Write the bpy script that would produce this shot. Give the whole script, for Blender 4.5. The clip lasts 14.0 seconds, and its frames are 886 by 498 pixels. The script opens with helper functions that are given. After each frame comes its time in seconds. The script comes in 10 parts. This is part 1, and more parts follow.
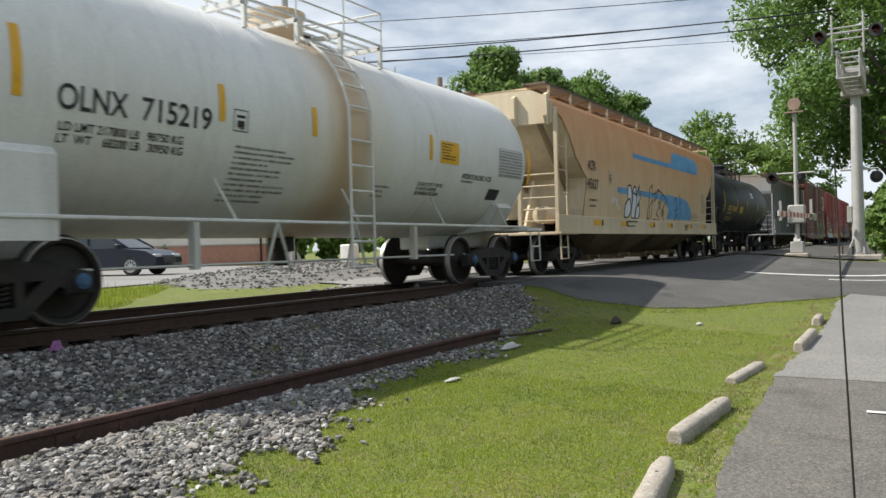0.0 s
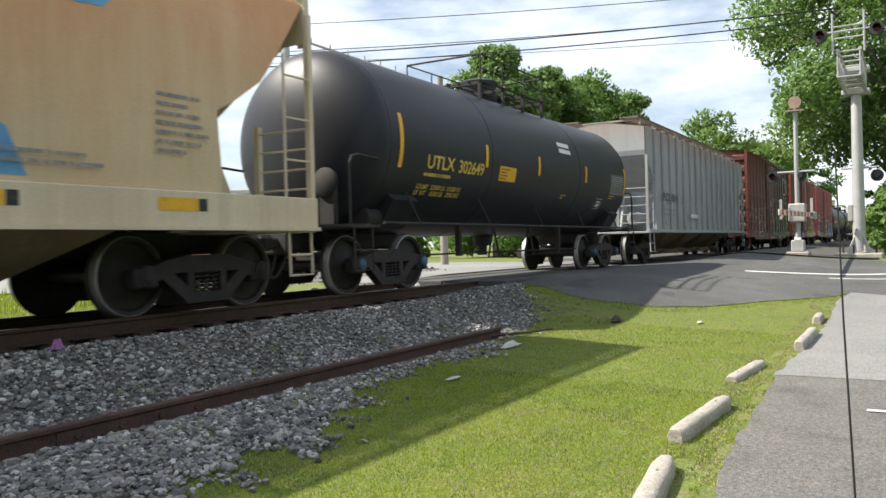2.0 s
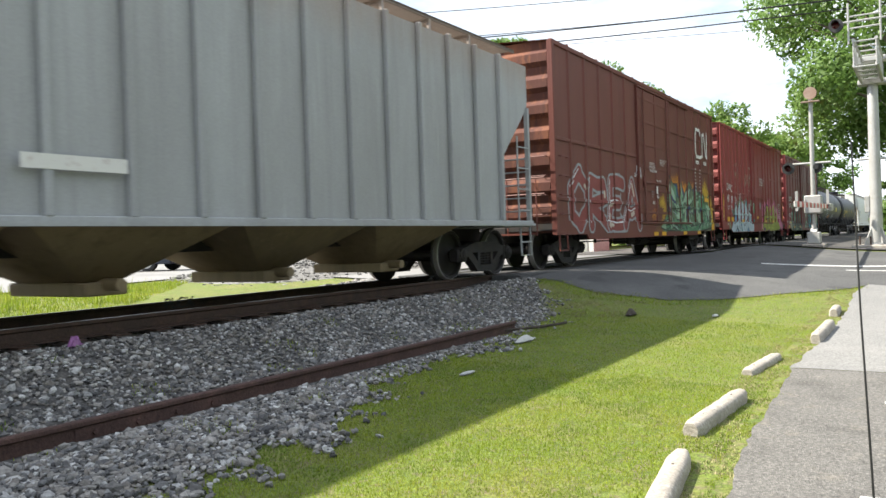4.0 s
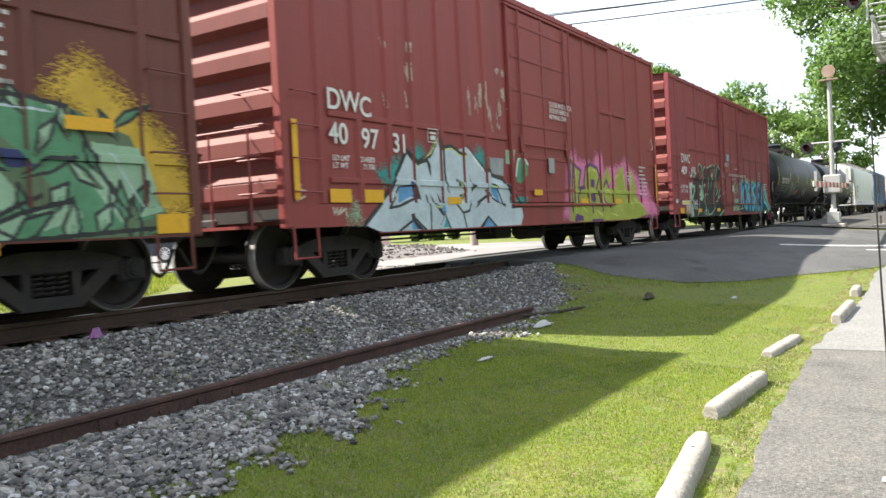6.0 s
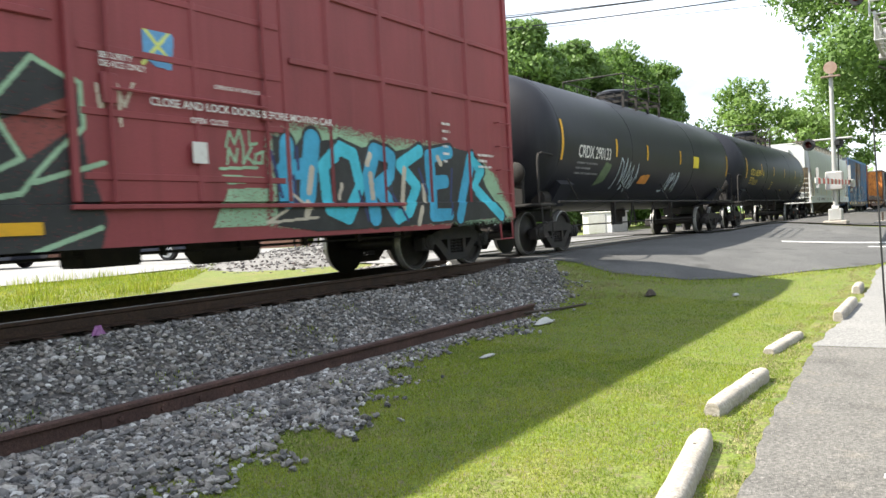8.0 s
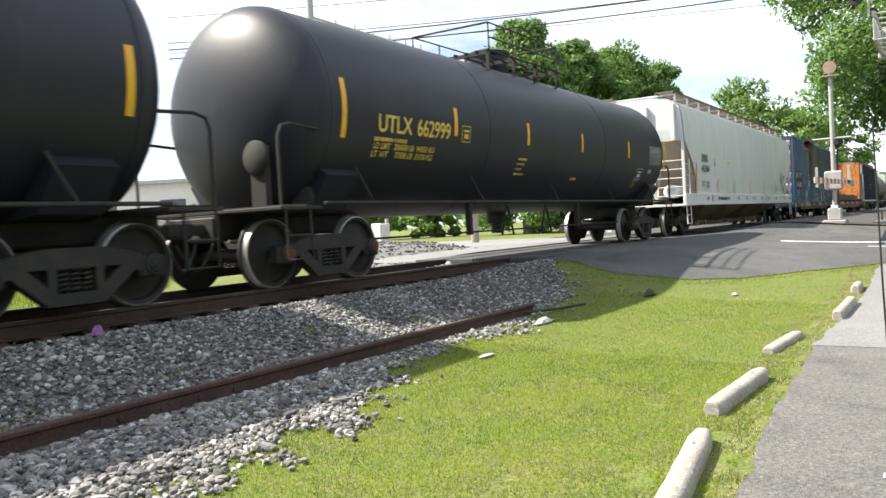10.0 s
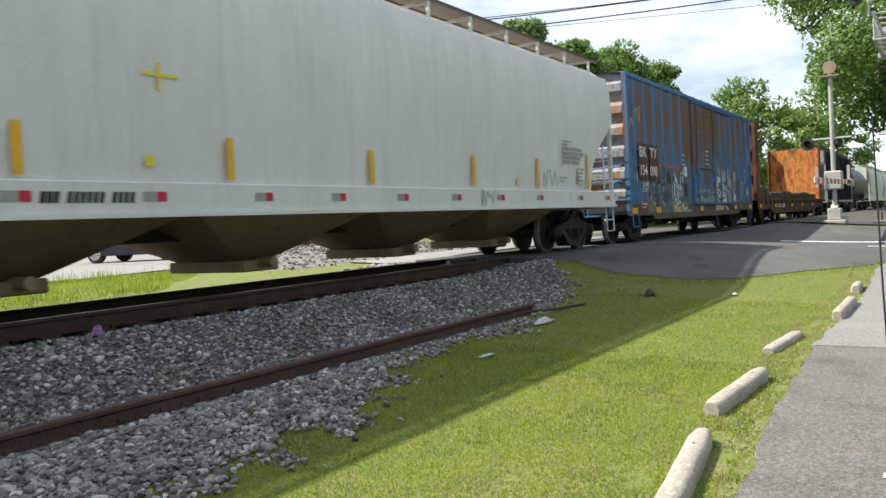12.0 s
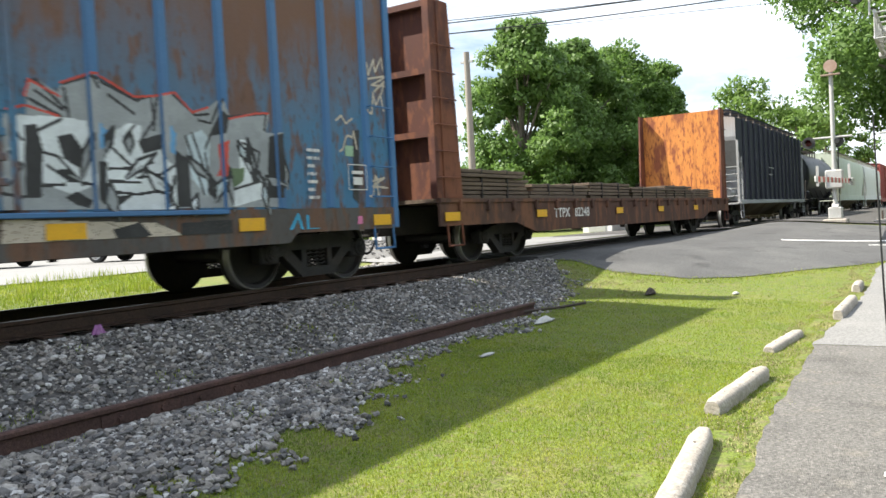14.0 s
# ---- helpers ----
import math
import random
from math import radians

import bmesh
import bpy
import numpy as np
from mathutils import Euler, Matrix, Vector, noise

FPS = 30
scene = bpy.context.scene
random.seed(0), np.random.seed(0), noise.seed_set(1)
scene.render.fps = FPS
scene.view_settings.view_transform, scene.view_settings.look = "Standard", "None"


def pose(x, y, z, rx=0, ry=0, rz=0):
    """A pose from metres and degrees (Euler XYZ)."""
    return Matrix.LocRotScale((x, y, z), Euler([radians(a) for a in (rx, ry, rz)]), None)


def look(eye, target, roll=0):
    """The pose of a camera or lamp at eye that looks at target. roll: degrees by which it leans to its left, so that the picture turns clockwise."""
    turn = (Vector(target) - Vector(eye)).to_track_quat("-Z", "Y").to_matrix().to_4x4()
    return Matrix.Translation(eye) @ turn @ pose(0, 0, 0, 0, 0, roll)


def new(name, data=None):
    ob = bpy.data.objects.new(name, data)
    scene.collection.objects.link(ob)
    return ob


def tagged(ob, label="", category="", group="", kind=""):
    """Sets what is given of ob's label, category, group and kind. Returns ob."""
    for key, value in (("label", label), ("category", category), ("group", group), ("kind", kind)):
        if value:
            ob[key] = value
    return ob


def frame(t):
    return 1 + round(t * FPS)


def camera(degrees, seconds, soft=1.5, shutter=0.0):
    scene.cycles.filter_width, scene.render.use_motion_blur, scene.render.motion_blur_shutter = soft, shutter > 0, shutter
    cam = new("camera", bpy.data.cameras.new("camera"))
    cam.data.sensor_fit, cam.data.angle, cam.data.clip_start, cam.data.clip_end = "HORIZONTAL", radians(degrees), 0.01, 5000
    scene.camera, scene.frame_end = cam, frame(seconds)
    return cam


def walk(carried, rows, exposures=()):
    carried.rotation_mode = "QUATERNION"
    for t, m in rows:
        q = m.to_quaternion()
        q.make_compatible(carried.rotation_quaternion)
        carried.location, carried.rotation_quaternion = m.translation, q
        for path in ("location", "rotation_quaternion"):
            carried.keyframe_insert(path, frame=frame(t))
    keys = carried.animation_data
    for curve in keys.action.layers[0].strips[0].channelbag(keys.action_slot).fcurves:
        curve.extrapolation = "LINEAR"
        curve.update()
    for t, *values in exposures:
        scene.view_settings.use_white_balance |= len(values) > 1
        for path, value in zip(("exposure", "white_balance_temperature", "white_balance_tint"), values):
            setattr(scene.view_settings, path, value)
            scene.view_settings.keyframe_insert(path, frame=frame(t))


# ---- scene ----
# The track runs along x, the camera stands beside it; z = 0 is just under the rail head.
cam = camera(58.0, 14.0, 1.5, 0.12)
EYE = Vector((0, 0, 0.744))


def aim(yaw, tilt, lean):
    """A camera pose: yaw from +y towards +x, tilt upwards, lean of the picture, in degrees."""
    y, p = radians(yaw), radians(tilt)
    way = Vector((math.sin(y) * math.cos(p), math.cos(y) * math.cos(p), math.sin(p)))
    return look(EYE, EYE + way * 10, lean)


WAY = [(0, 59.53, -0.11, -1.46), (0.4, 59.49, -0.19, -1.48), (2.6, 59.49, -0.20, -1.47), (3.0, 59.17, -0.29, -1.57),
       (3.5, 58.72, -0.44, -1.78), (4.5, 58.45, -0.60, -2.00), (5.1, 58.34, -0.70, -2.13), (5.5, 58.03, -0.89, -2.33), (6.0, 57.32, -1.46, -2.91),
       (6.5, 57.21, -1.56, -3.0), (7.0, 57.18, -1.61, -3.0), (10.5, 57.25, -1.67, -3.0), (13.6, 57.25, -1.68, -3.0), (14, 57.20, -1.73, -3.04)]
walk(cam, [(t, aim(a, b, c)) for t, a, b, c in WAY],
     [(0, 0.38), (1.5, 0.74), (2.5, 0.94), (3.2, 1.1), (5.4, 1.42), (7.5, 1.44), (8.2, 1.42), (10.4, 1.14), (11.5, 0.97), (12.5, 0.81), (13.3, 1.06), (14, 1.28)])

# ---- light: afternoon sun from beyond the train, a bright hazy sky with thin cloud ----
SUN = Vector((-2.0, 4.45, 5.5)).normalized()
ELEV, AZIM = math.asin(SUN.z), math.atan2(SUN.x, SUN.y)
sun = new("sun", bpy.data.lights.new("sun", "SUN"))
sun.data.energy, sun.data.angle, sun.data.color = 5.0, radians(0.6), (1.0, 0.94, 0.82)
sun.matrix_world = look(SUN * 80, (0, 0, 0))
world = bpy.data.worlds.new("sky")
scene.world = world
world.use_nodes = True
wn, wl = world.node_tree.nodes, world.node_tree.links
wn.clear()
sky = wn.new("ShaderNodeTexSky")
sky.sky_type, sky.sun_disc = "NISHITA", False
sky.sun_elevation, sky.sun_rotation = ELEV, AZIM
sky.air_density, sky.dust_density, sky.ozone_density = 1.0, 1.0, 1.4
wtc = wn.new("ShaderNodeTexCoord")
wmap = wn.new("ShaderNodeMapping")
wmap.inputs["Scale"].default_value = (1.0, 1.6, 5.0)
wnoi = wn.new("ShaderNodeTexNoise")
wnoi.inputs["Scale"].default_value, wnoi.inputs["Detail"].default_value, wnoi.inputs["Roughness"].default_value = 2.2, 7.0, 0.6
wramp = wn.new("ShaderNodeValToRGB")
wramp.color_ramp.elements[0].position, wramp.color_ramp.elements[1].position = 0.30, 0.62
wmix = wn.new("ShaderNodeMix")
wmix.data_type = "RGBA"
wmix.inputs[7].default_value = (8.2, 8.8, 9.5, 1)
wbg = wn.new("ShaderNodeBackground")
wbg.inputs["Strength"].default_value = 0.08
wout = wn.new("ShaderNodeOutputWorld")
wl.new(wtc.outputs["Generated"], wmap.inputs[0])
wl.new(wmap.outputs[0], wnoi.inputs["Vector"])
wl.new(wnoi.outputs[0], wramp.inputs[0])
wl.new(wramp.outputs[0], wmix.inputs[0])
wl.new(sky.outputs[0], wmix.inputs[6])
wl.new(wmix.outputs[2], wbg.inputs[0])
wl.new(wbg.outputs[0], wout.inputs[0])

# ---- materials ----
def mat(name, base, rough=0.6, metal=0.0, vary=(), grain=0.0, bump=0.0, bump_scale=60.0, stretch=(1, 1, 1), spec=0.5, bands=()):
    """A procedural surface. vary: (colour, scale, low, high, amount, own stretch) layers of noise over the base; grain: fine value speckle."""
    m = bpy.data.materials.new(name)
    m.use_nodes = True
    n, l = m.node_tree.nodes, m.node_tree.links
    b = n["Principled BSDF"]
    b.inputs["Roughness"].default_value, b.inputs["Metallic"].default_value = rough, metal
    b.inputs["Specular IOR Level"].default_value = spec
    tc = n.new("ShaderNodeTexCoord")
    mp = n.new("ShaderNodeMapping")
    mp.inputs["Scale"].default_value = stretch
    l.new(tc.outputs["Object"], mp.inputs[0])
    rgb = n.new("ShaderNodeRGB")
    rgb.outputs[0].default_value = (*base, 1)
    out = rgb.outputs[0]
    for col, sc, lo, hi, amount, *own in vary:
        t = n.new("ShaderNodeTexNoise")
        t.inputs["Scale"].default_value, t.inputs["Detail"].default_value, t.inputs["Roughness"].default_value = sc, 6, 0.62
        if own:
            q = n.new("ShaderNodeMapping")
            q.inputs["Scale"].default_value = own[0]
            l.new(tc.outputs["Object"], q.inputs[0])
            l.new(q.outputs[0], t.inputs["Vector"])
        else:
            l.new(mp.outputs[0], t.inputs["Vector"])
        r = n.new("ShaderNodeMapRange")
        r.inputs[1].default_value, r.inputs[2].default_value, r.inputs[4].default_value = lo, hi, amount
        l.new(t.outputs[0], r.inputs[0])
        x = n.new("ShaderNodeMix")
        x.data_type = "RGBA"
        x.inputs[7].default_value = (*col, 1)
        l.new(r.outputs[0], x.inputs[0])
        l.new(out, x.inputs[6])
        out = x.outputs[2]
    for col, axis, mid, half, soft, amount in bands:
        sep = n.new("ShaderNodeSeparateXYZ")
        l.new(tc.outputs["Object"], sep.inputs[0])
        dist = n.new("ShaderNodeMath")
        dist.operation = "SUBTRACT"
        dist.inputs[1].default_value = mid
        l.new(sep.outputs[axis], dist.inputs[0])
        ab = n.new("ShaderNodeMath")
        ab.operation = "ABSOLUTE"
        l.new(dist.outputs[0], ab.inputs[0])
        t = n.new("ShaderNodeTexNoise")
        t.inputs["Scale"].default_value, t.inputs["Detail"].default_value, t.inputs["Roughness"].default_value = 1.6, 6, 0.65
        l.new(mp.outputs[0], t.inputs["Vector"])
        ad = n.new("ShaderNodeMath")
        ad.operation = "MULTIPLY_ADD"
        ad.inputs[1].default_value, ad.inputs[2].default_value = -soft * 2.4, soft * 1.2
        l.new(t.outputs[0], ad.inputs[0])
        su = n.new("ShaderNodeMath")
        su.operation = "ADD"
        l.new(ab.outputs[0], su.inputs[0])
        l.new(ad.outputs[0], su.inputs[1])
        r = n.new("ShaderNodeMapRange")
        r.inputs[1].default_value, r.inputs[2].default_value, r.inputs[3].default_value, r.inputs[4].default_value = half - soft, half + soft, amount, 0.0
        l.new(su.outputs[0], r.inputs[0])
        x = n.new("ShaderNodeMix")
        x.data_type = "RGBA"
        x.inputs[7].default_value = (*col, 1)
        l.new(r.outputs[0], x.inputs[0])
        l.new(out, x.inputs[6])
        out = x.outputs[2]
    if grain:
        t = n.new("ShaderNodeTexNoise")
        t.inputs["Scale"].default_value, t.inputs["Detail"].default_value = 45, 4
        l.new(tc.outputs["Object"], t.inputs["Vector"])
        r = n.new("ShaderNodeMapRange")
        r.inputs[1].default_value, r.inputs[2].default_value, r.inputs[3].default_value, r.inputs[4].default_value = 0.3, 0.7, 1 - grain, 1 + grain
        l.new(t.outputs[0], r.inputs[0])
        x = n.new("ShaderNodeVectorMath")
        x.operation = "SCALE"
        l.new(out, x.inputs[0])
        l.new(r.outputs[0], x.inputs["Scale"])
        out = x.outputs[0]
    l.new(out, b.inputs["Base Color"])
    if bump:
        t = n.new("ShaderNodeTexNoise")
        t.inputs["Scale"].default_value, t.inputs["Detail"].default_value = bump_scale, 5
        l.new(tc.outputs["Object"], t.inputs["Vector"])
        k = n.new("ShaderNodeBump")
        k.inputs["Strength"].default_value, k.inputs["Distance"].default_value = bump, 0.02
        l.new(t.outputs[0], k.inputs["Height"])
        l.new(k.outputs[0], b.inputs["Normal"])
    return m


def island_mat(name, colours, rough=0.85, bump=0.0):
    """A surface whose joined pieces each take a colour of a ramp."""
    m = mat(name, colours[0], rough, grain=0.25, bump=bump)
    n, l = m.node_tree.nodes, m.node_tree.links
    g = n.new("ShaderNodeNewGeometry")
    r = n.new("ShaderNodeValToRGB")
    while len(r.color_ramp.elements) < len(colours):
        r.color_ramp.elements.new(0.5)
    for i, c in enumerate(colours):
        r.color_ramp.elements[i].position, r.color_ramp.elements[i].color = i / (len(colours) - 1), (*c, 1)
    l.new(g.outputs["Random Per Island"], r.inputs[0])
    sc = next(x for x in n if x.type == "VECT_MATH")
    l.new(r.outputs[0], sc.inputs[0])
    return m


STEEL = mat("wheel_steel", (0.024, 0.022, 0.022), 0.6, 0.0, [((0.05, 0.034, 0.026), 6, 0.45, 0.7, 0.6), ((0.045, 0.043, 0.042), 2, 0.5, 0.7, 0.5)], 0.25, 0.15, spec=0.3)
TREAD = mat("polished_tread", (0.42, 0.41, 0.40), 0.42, 0.5, grain=0.1)
TRUCKM = mat("grimy_cast_iron", (0.022, 0.020, 0.020), 0.75, 0.0, [((0.055, 0.040, 0.032), 4, 0.45, 0.75, 0.8)], 0.25, 0.3)
UNDER = mat("underframe_black", (0.022, 0.02, 0.019), 0.8, 0, [((0.05, 0.036, 0.028), 5, 0.45, 0.75, 0.7)], 0.2, 0.2)
RAILM = mat("rail_rust", (0.05, 0.03, 0.022), 0.8, 0.1, [((0.085, 0.046, 0.03), 7, 0.4, 0.7, 0.8), ((0.03, 0.024, 0.02), 2.5, 0.5, 0.8, 0.7)], 0.25, 0.3)
RAILTOP = mat("rail_head_steel", (0.16, 0.14, 0.13), 0.35, 0.9, grain=0.15)
OLDRAIL = mat("old_rail_rust", (0.058, 0.030, 0.026), 0.85, 0, [((0.10, 0.052, 0.043), 5, 0.4, 0.7, 0.8), ((0.06, 0.032, 0.024), 2.2, 0.5, 0.75, 0.7)], 0.3, 0.4)
TIEM = mat("creosoted_tie", (0.05, 0.038, 0.03), 0.9, 0, [((0.11, 0.09, 0.075), 3, 0.45, 0.75, 0.7)], 0.3, 0.5, stretch=(6, 1, 6))
STONE = island_mat("ballast_stone", [(0.053, 0.053, 0.057), (0.26, 0.246, 0.228), (0.09, 0.09, 0.094), (0.51, 0.504, 0.494), (0.074, 0.074, 0.078), (0.212, 0.191, 0.17), (0.143, 0.133, 0.124), (0.361, 0.342, 0.319), (0.064, 0.062, 0.064), (0.17, 0.168, 0.17)], 0.9, 0.3)
GRAVEL = mat("ballast_bed", (0.05, 0.048, 0.047), 0.95, 0, [((0.13, 0.126, 0.123), 22, 0.45, 0.65, 0.8), ((0.09, 0.08, 0.07), 2, 0.45, 0.7, 0.6)], 0.4, 0.9, 30)
SOIL = mat("grass_ground", (0.12, 0.16, 0.020), 0.95, 0, [((0.20, 0.17, 0.06), 1.3, 0.45, 0.7, 0.6), ((0.07, 0.11, 0.02), 5, 0.45, 0.7, 0.7), ((0.15, 0.12, 0.07), 14, 0.5, 0.66, 0.75)], 0.4, 0.8, 55)
GRASSM = island_mat("grass_blades", [(0.175, 0.245, 0.018), (0.24, 0.315, 0.028), (0.30, 0.37, 0.04), (0.205, 0.275, 0.024), (0.36, 0.36, 0.085)], 0.6)
GRASSM.node_tree.nodes["Principled BSDF"].inputs["Specular IOR Level"].default_value = 0.15
_n, _l = GRASSM.node_tree.nodes, GRASSM.node_tree.links
_sc = next(x for x in _n if x.type == "VECT_MATH")
_src = _sc.inputs[0].links[0].from_socket
for _col, _scale, _lo, _hi, _am in (((0.42, 0.42, 0.09), 0.9, 0.52, 0.68, 0.5), ((0.11, 0.20, 0.03), 2.6, 0.5, 0.62, 0.55)):
    _t, _r, _x = _n.new("ShaderNodeTexNoise"), _n.new("ShaderNodeMapRange"), _n.new("ShaderNodeMix")
    _t.inputs["Scale"].default_value, _t.inputs["Detail"].default_value = _scale, 4
    _l.new(next(x for x in _n if x.type == "TEX_COORD").outputs["Object"], _t.inputs["Vector"])
    _r.inputs[1].default_value, _r.inputs[2].default_value, _r.inputs[4].default_value = _lo, _hi, _am
    _x.data_type = "RGBA"
    _x.inputs[7].default_value = (*_col, 1)
    _l.new(_t.outputs[0], _r.inputs[0])
    _l.new(_r.outputs[0], _x.inputs[0])
    _l.new(_src, _x.inputs[6])
    _src = _x.outputs[2]
_l.new(_src, _sc.inputs[0])


def thin(m, share):
    """Lets part of the light through leaves and blades."""
    n, l = m.node_tree.nodes, m.node_tree.links
    b = n["Principled BSDF"]
    tr, mx = n.new("ShaderNodeBsdfTranslucent"), n.new("ShaderNodeMixShader")
    mx.inputs[0].default_value = share
    l.new(b.inputs["Base Color"].links[0].from_socket, tr.inputs["Color"])
    l.new(b.outputs[0], mx.inputs[1])
    l.new(tr.outputs[0], mx.inputs[2])
    l.new(mx.outputs[0], n["Material Output"].inputs["Surface"])
    return m


thin(GRASSM, 0.42)
ASPH = mat("old_asphalt", (0.13, 0.125, 0.118), 0.9, 0, [((0.17, 0.163, 0.152), 0.6, 0.4, 0.7, 0.8), ((0.075, 0.072, 0.068), 1.7, 0.5, 0.72, 0.6), ((0.21, 0.19, 0.16), 5, 0.56, 0.7, 0.5), ((0.30, 0.28, 0.26), 75, 0.56, 0.68, 0.85), ((0.05, 0.048, 0.046), 42, 0.58, 0.7, 0.7)], 0.35, 0.7, 110, spec=0.25)
ASPH2 = mat("newer_asphalt", (0.20, 0.198, 0.195), 0.9, 0, [((0.245, 0.24, 0.232), 0.8, 0.4, 0.7, 0.8), ((0.33, 0.32, 0.305), 80, 0.56, 0.7, 0.7), ((0.12, 0.118, 0.115), 50, 0.58, 0.7, 0.6)], 0.3, 0.6, 100, spec=0.25)
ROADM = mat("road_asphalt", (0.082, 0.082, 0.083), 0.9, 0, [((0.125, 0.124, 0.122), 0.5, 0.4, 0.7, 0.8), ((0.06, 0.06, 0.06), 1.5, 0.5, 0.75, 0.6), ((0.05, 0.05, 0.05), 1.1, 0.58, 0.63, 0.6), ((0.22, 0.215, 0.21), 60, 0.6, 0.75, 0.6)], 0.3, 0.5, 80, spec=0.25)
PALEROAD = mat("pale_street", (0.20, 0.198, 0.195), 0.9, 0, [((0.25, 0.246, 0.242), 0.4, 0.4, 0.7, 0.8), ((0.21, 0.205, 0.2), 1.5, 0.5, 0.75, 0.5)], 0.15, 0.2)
LINE = mat("road_paint", (0.7, 0.7, 0.68), 0.7, 0, [((0.3, 0.3, 0.29), 9, 0.5, 0.7, 0.8)], 0.15)
CONC = mat("concrete", (0.34, 0.305, 0.265), 0.9, 0, [((0.25, 0.23, 0.20), 3, 0.45, 0.7, 0.7), ((0.48, 0.46, 0.42), 12, 0.5, 0.7, 0.6), ((0.18, 0.17, 0.14), 26, 0.58, 0.7, 0.6)], 0.2, 0.4, 50)


# ---- mesh tools ----
class Shape:
    """Collects vertices and faces for one mesh."""

    def __init__(self):
        self.v, self.f, self.smooth = [], [], set()

    def add(self, verts, faces, smooth=False):
        k = len(self.v)
        self.v += [tuple(p) for p in verts]
        for f in faces:
            if smooth:
                self.smooth.add(len(self.f))
            self.f.append(tuple(i + k for i in f))
        return self

    def box(self, x0, y0, z0, x1, y1, z1, bev=0.0):
        if bev <= 0:
            self.add([(x0, y0, z0), (x1, y0, z0), (x1, y1, z0), (x0, y1, z0), (x0, y0, z1), (x1, y0, z1), (x1, y1, z1), (x0, y1, z1)],
                     [(0, 3, 2, 1), (4, 5, 6, 7), (0, 1, 5, 4), (1, 2, 6, 5), (2, 3, 7, 6), (3, 0, 4, 7)])
            return self
        b = min(bev, (x1 - x0) / 2.2, (y1 - y0) / 2.2, (z1 - z0) / 2.2)
        bm = bmesh.new()
        bmesh.ops.create_cube(bm, size=1, matrix=Matrix.LocRotScale(((x0 + x1) / 2, (y0 + y1) / 2, (z0 + z1) / 2), None, (x1 - x0, y1 - y0, z1 - z0)))
        bmesh.ops.bevel(bm, geom=list(bm.edges), offset=b, segments=1, affect="EDGES")
        bm.verts.index_update()
        self.add([v.co for v in bm.verts], [[v.index for v in f.verts] for f in bm.faces])
        bm.free()
        return self

    def prism(self, poly, axis, a, b):
        """A polygon pushed along an axis from a to b: for 'y' its points are (x, z), for 'x' (y, z), for 'z' (x, y)."""
        put = {"y": lambda p, c: (p[0], c, p[1]), "x": lambda p, c: (c, p[0], p[1]), "z": lambda p, c: (p[0], p[1], c)}[axis]
        n = len(poly)
        return self.add([put(p, a) for p in poly] + [put(p, b) for p in poly],
                        [tuple(range(n)), tuple(range(2 * n - 1, n - 1, -1))] + [(i, i + n, (i + 1) % n + n, (i + 1) % n) for i in range(n)])

    def tube(self, pts, r, seg=6, r2=None):
        """A round bar along a line of points."""
        pts = [Vector(p) for p in pts]
        rings = []
        for i, p in enumerate(pts):
            d = (pts[min(i + 1, len(pts) - 1)] - pts[max(i - 1, 0)]).normalized()
            u = d.orthogonal().normalized() if i == 0 else (u - d * u.dot(d)).normalized()
            w = d.cross(u)
            rr = r if r2 is None else r + (r2 - r) * i / (len(pts) - 1)
            rings.append([p + (u * math.cos(a) + w * math.sin(a)) * rr for a in (math.tau * k / seg for k in range(seg))])
        n = len(rings)
        faces = [(i * seg + k, i * seg + (k + 1) % seg, (i + 1) * seg + (k + 1) % seg, (i + 1) * seg + k) for i in range(n - 1) for k in range(seg)]
        self.add([p for ring in rings for p in ring], faces, True)
        k = len(self.v) - n * seg
        self.f += [tuple(k + i for i in range(seg))[::-1], tuple(k + (n - 1) * seg + i for i in range(seg))]
        return self

    def lathe(self, profile, axis="y", at=(0, 0, 0), seg=24):
        """Turns (along, radius) points about an axis."""
        rings = []
        for a, r in profile:
            for k in range(seg):
                c, s = math.cos(math.tau * k / seg) * r, math.sin(math.tau * k / seg) * r
                p = {"y": (c, a, s), "x": (a, c, s), "z": (c, s, a)}[axis]
                rings.append((p[0] + at[0], p[1] + at[1], p[2] + at[2]))
        n = len(profile)
        self.add(rings, [(i * seg + k, i * seg + (k + 1) % seg, (i + 1) * seg + (k + 1) % seg, (i + 1) * seg + k) for i in range(n - 1) for k in range(seg)], True)
        k = len(self.v) - n * seg
        self.f += [tuple(k + i for i in range(seg))[::-1], tuple(k + (n - 1) * seg + i for i in range(seg))]
        return self

    def mesh(self, name, material):
        me = bpy.data.meshes.new(name)
        me.from_pydata(self.v, [], self.f)
        bm = bmesh.new()
        bm.from_mesh(me)
        bmesh.ops.recalc_face_normals(bm, faces=bm.faces)
        bm.to_mesh(me)
        bm.free()
        if self.smooth:
            me.polygons.foreach_set("use_smooth", [i in self.smooth for i in range(len(self.f))])
            me.set_sharp_from_angle(angle=radians(40))
        me.materials.append(material)
        return me


def part(name, shape, material, parent, label="", at=None):
    """One mesh object under a thing or a part."""
    ob = new(name, shape.mesh(name, material) if isinstance(shape, Shape) else shape)
    ob.parent = parent
    if at is not None:
        ob.matrix_basis = at
    if label:
        ob["label"] = label
    return ob


def thing(name, label, category, at=None, group="", kind=""):
    ob = new(name)
    ob.empty_display_size = 0.3
    ob.matrix_basis = at or Matrix()
    return tagged(ob, label, category, group, kind)


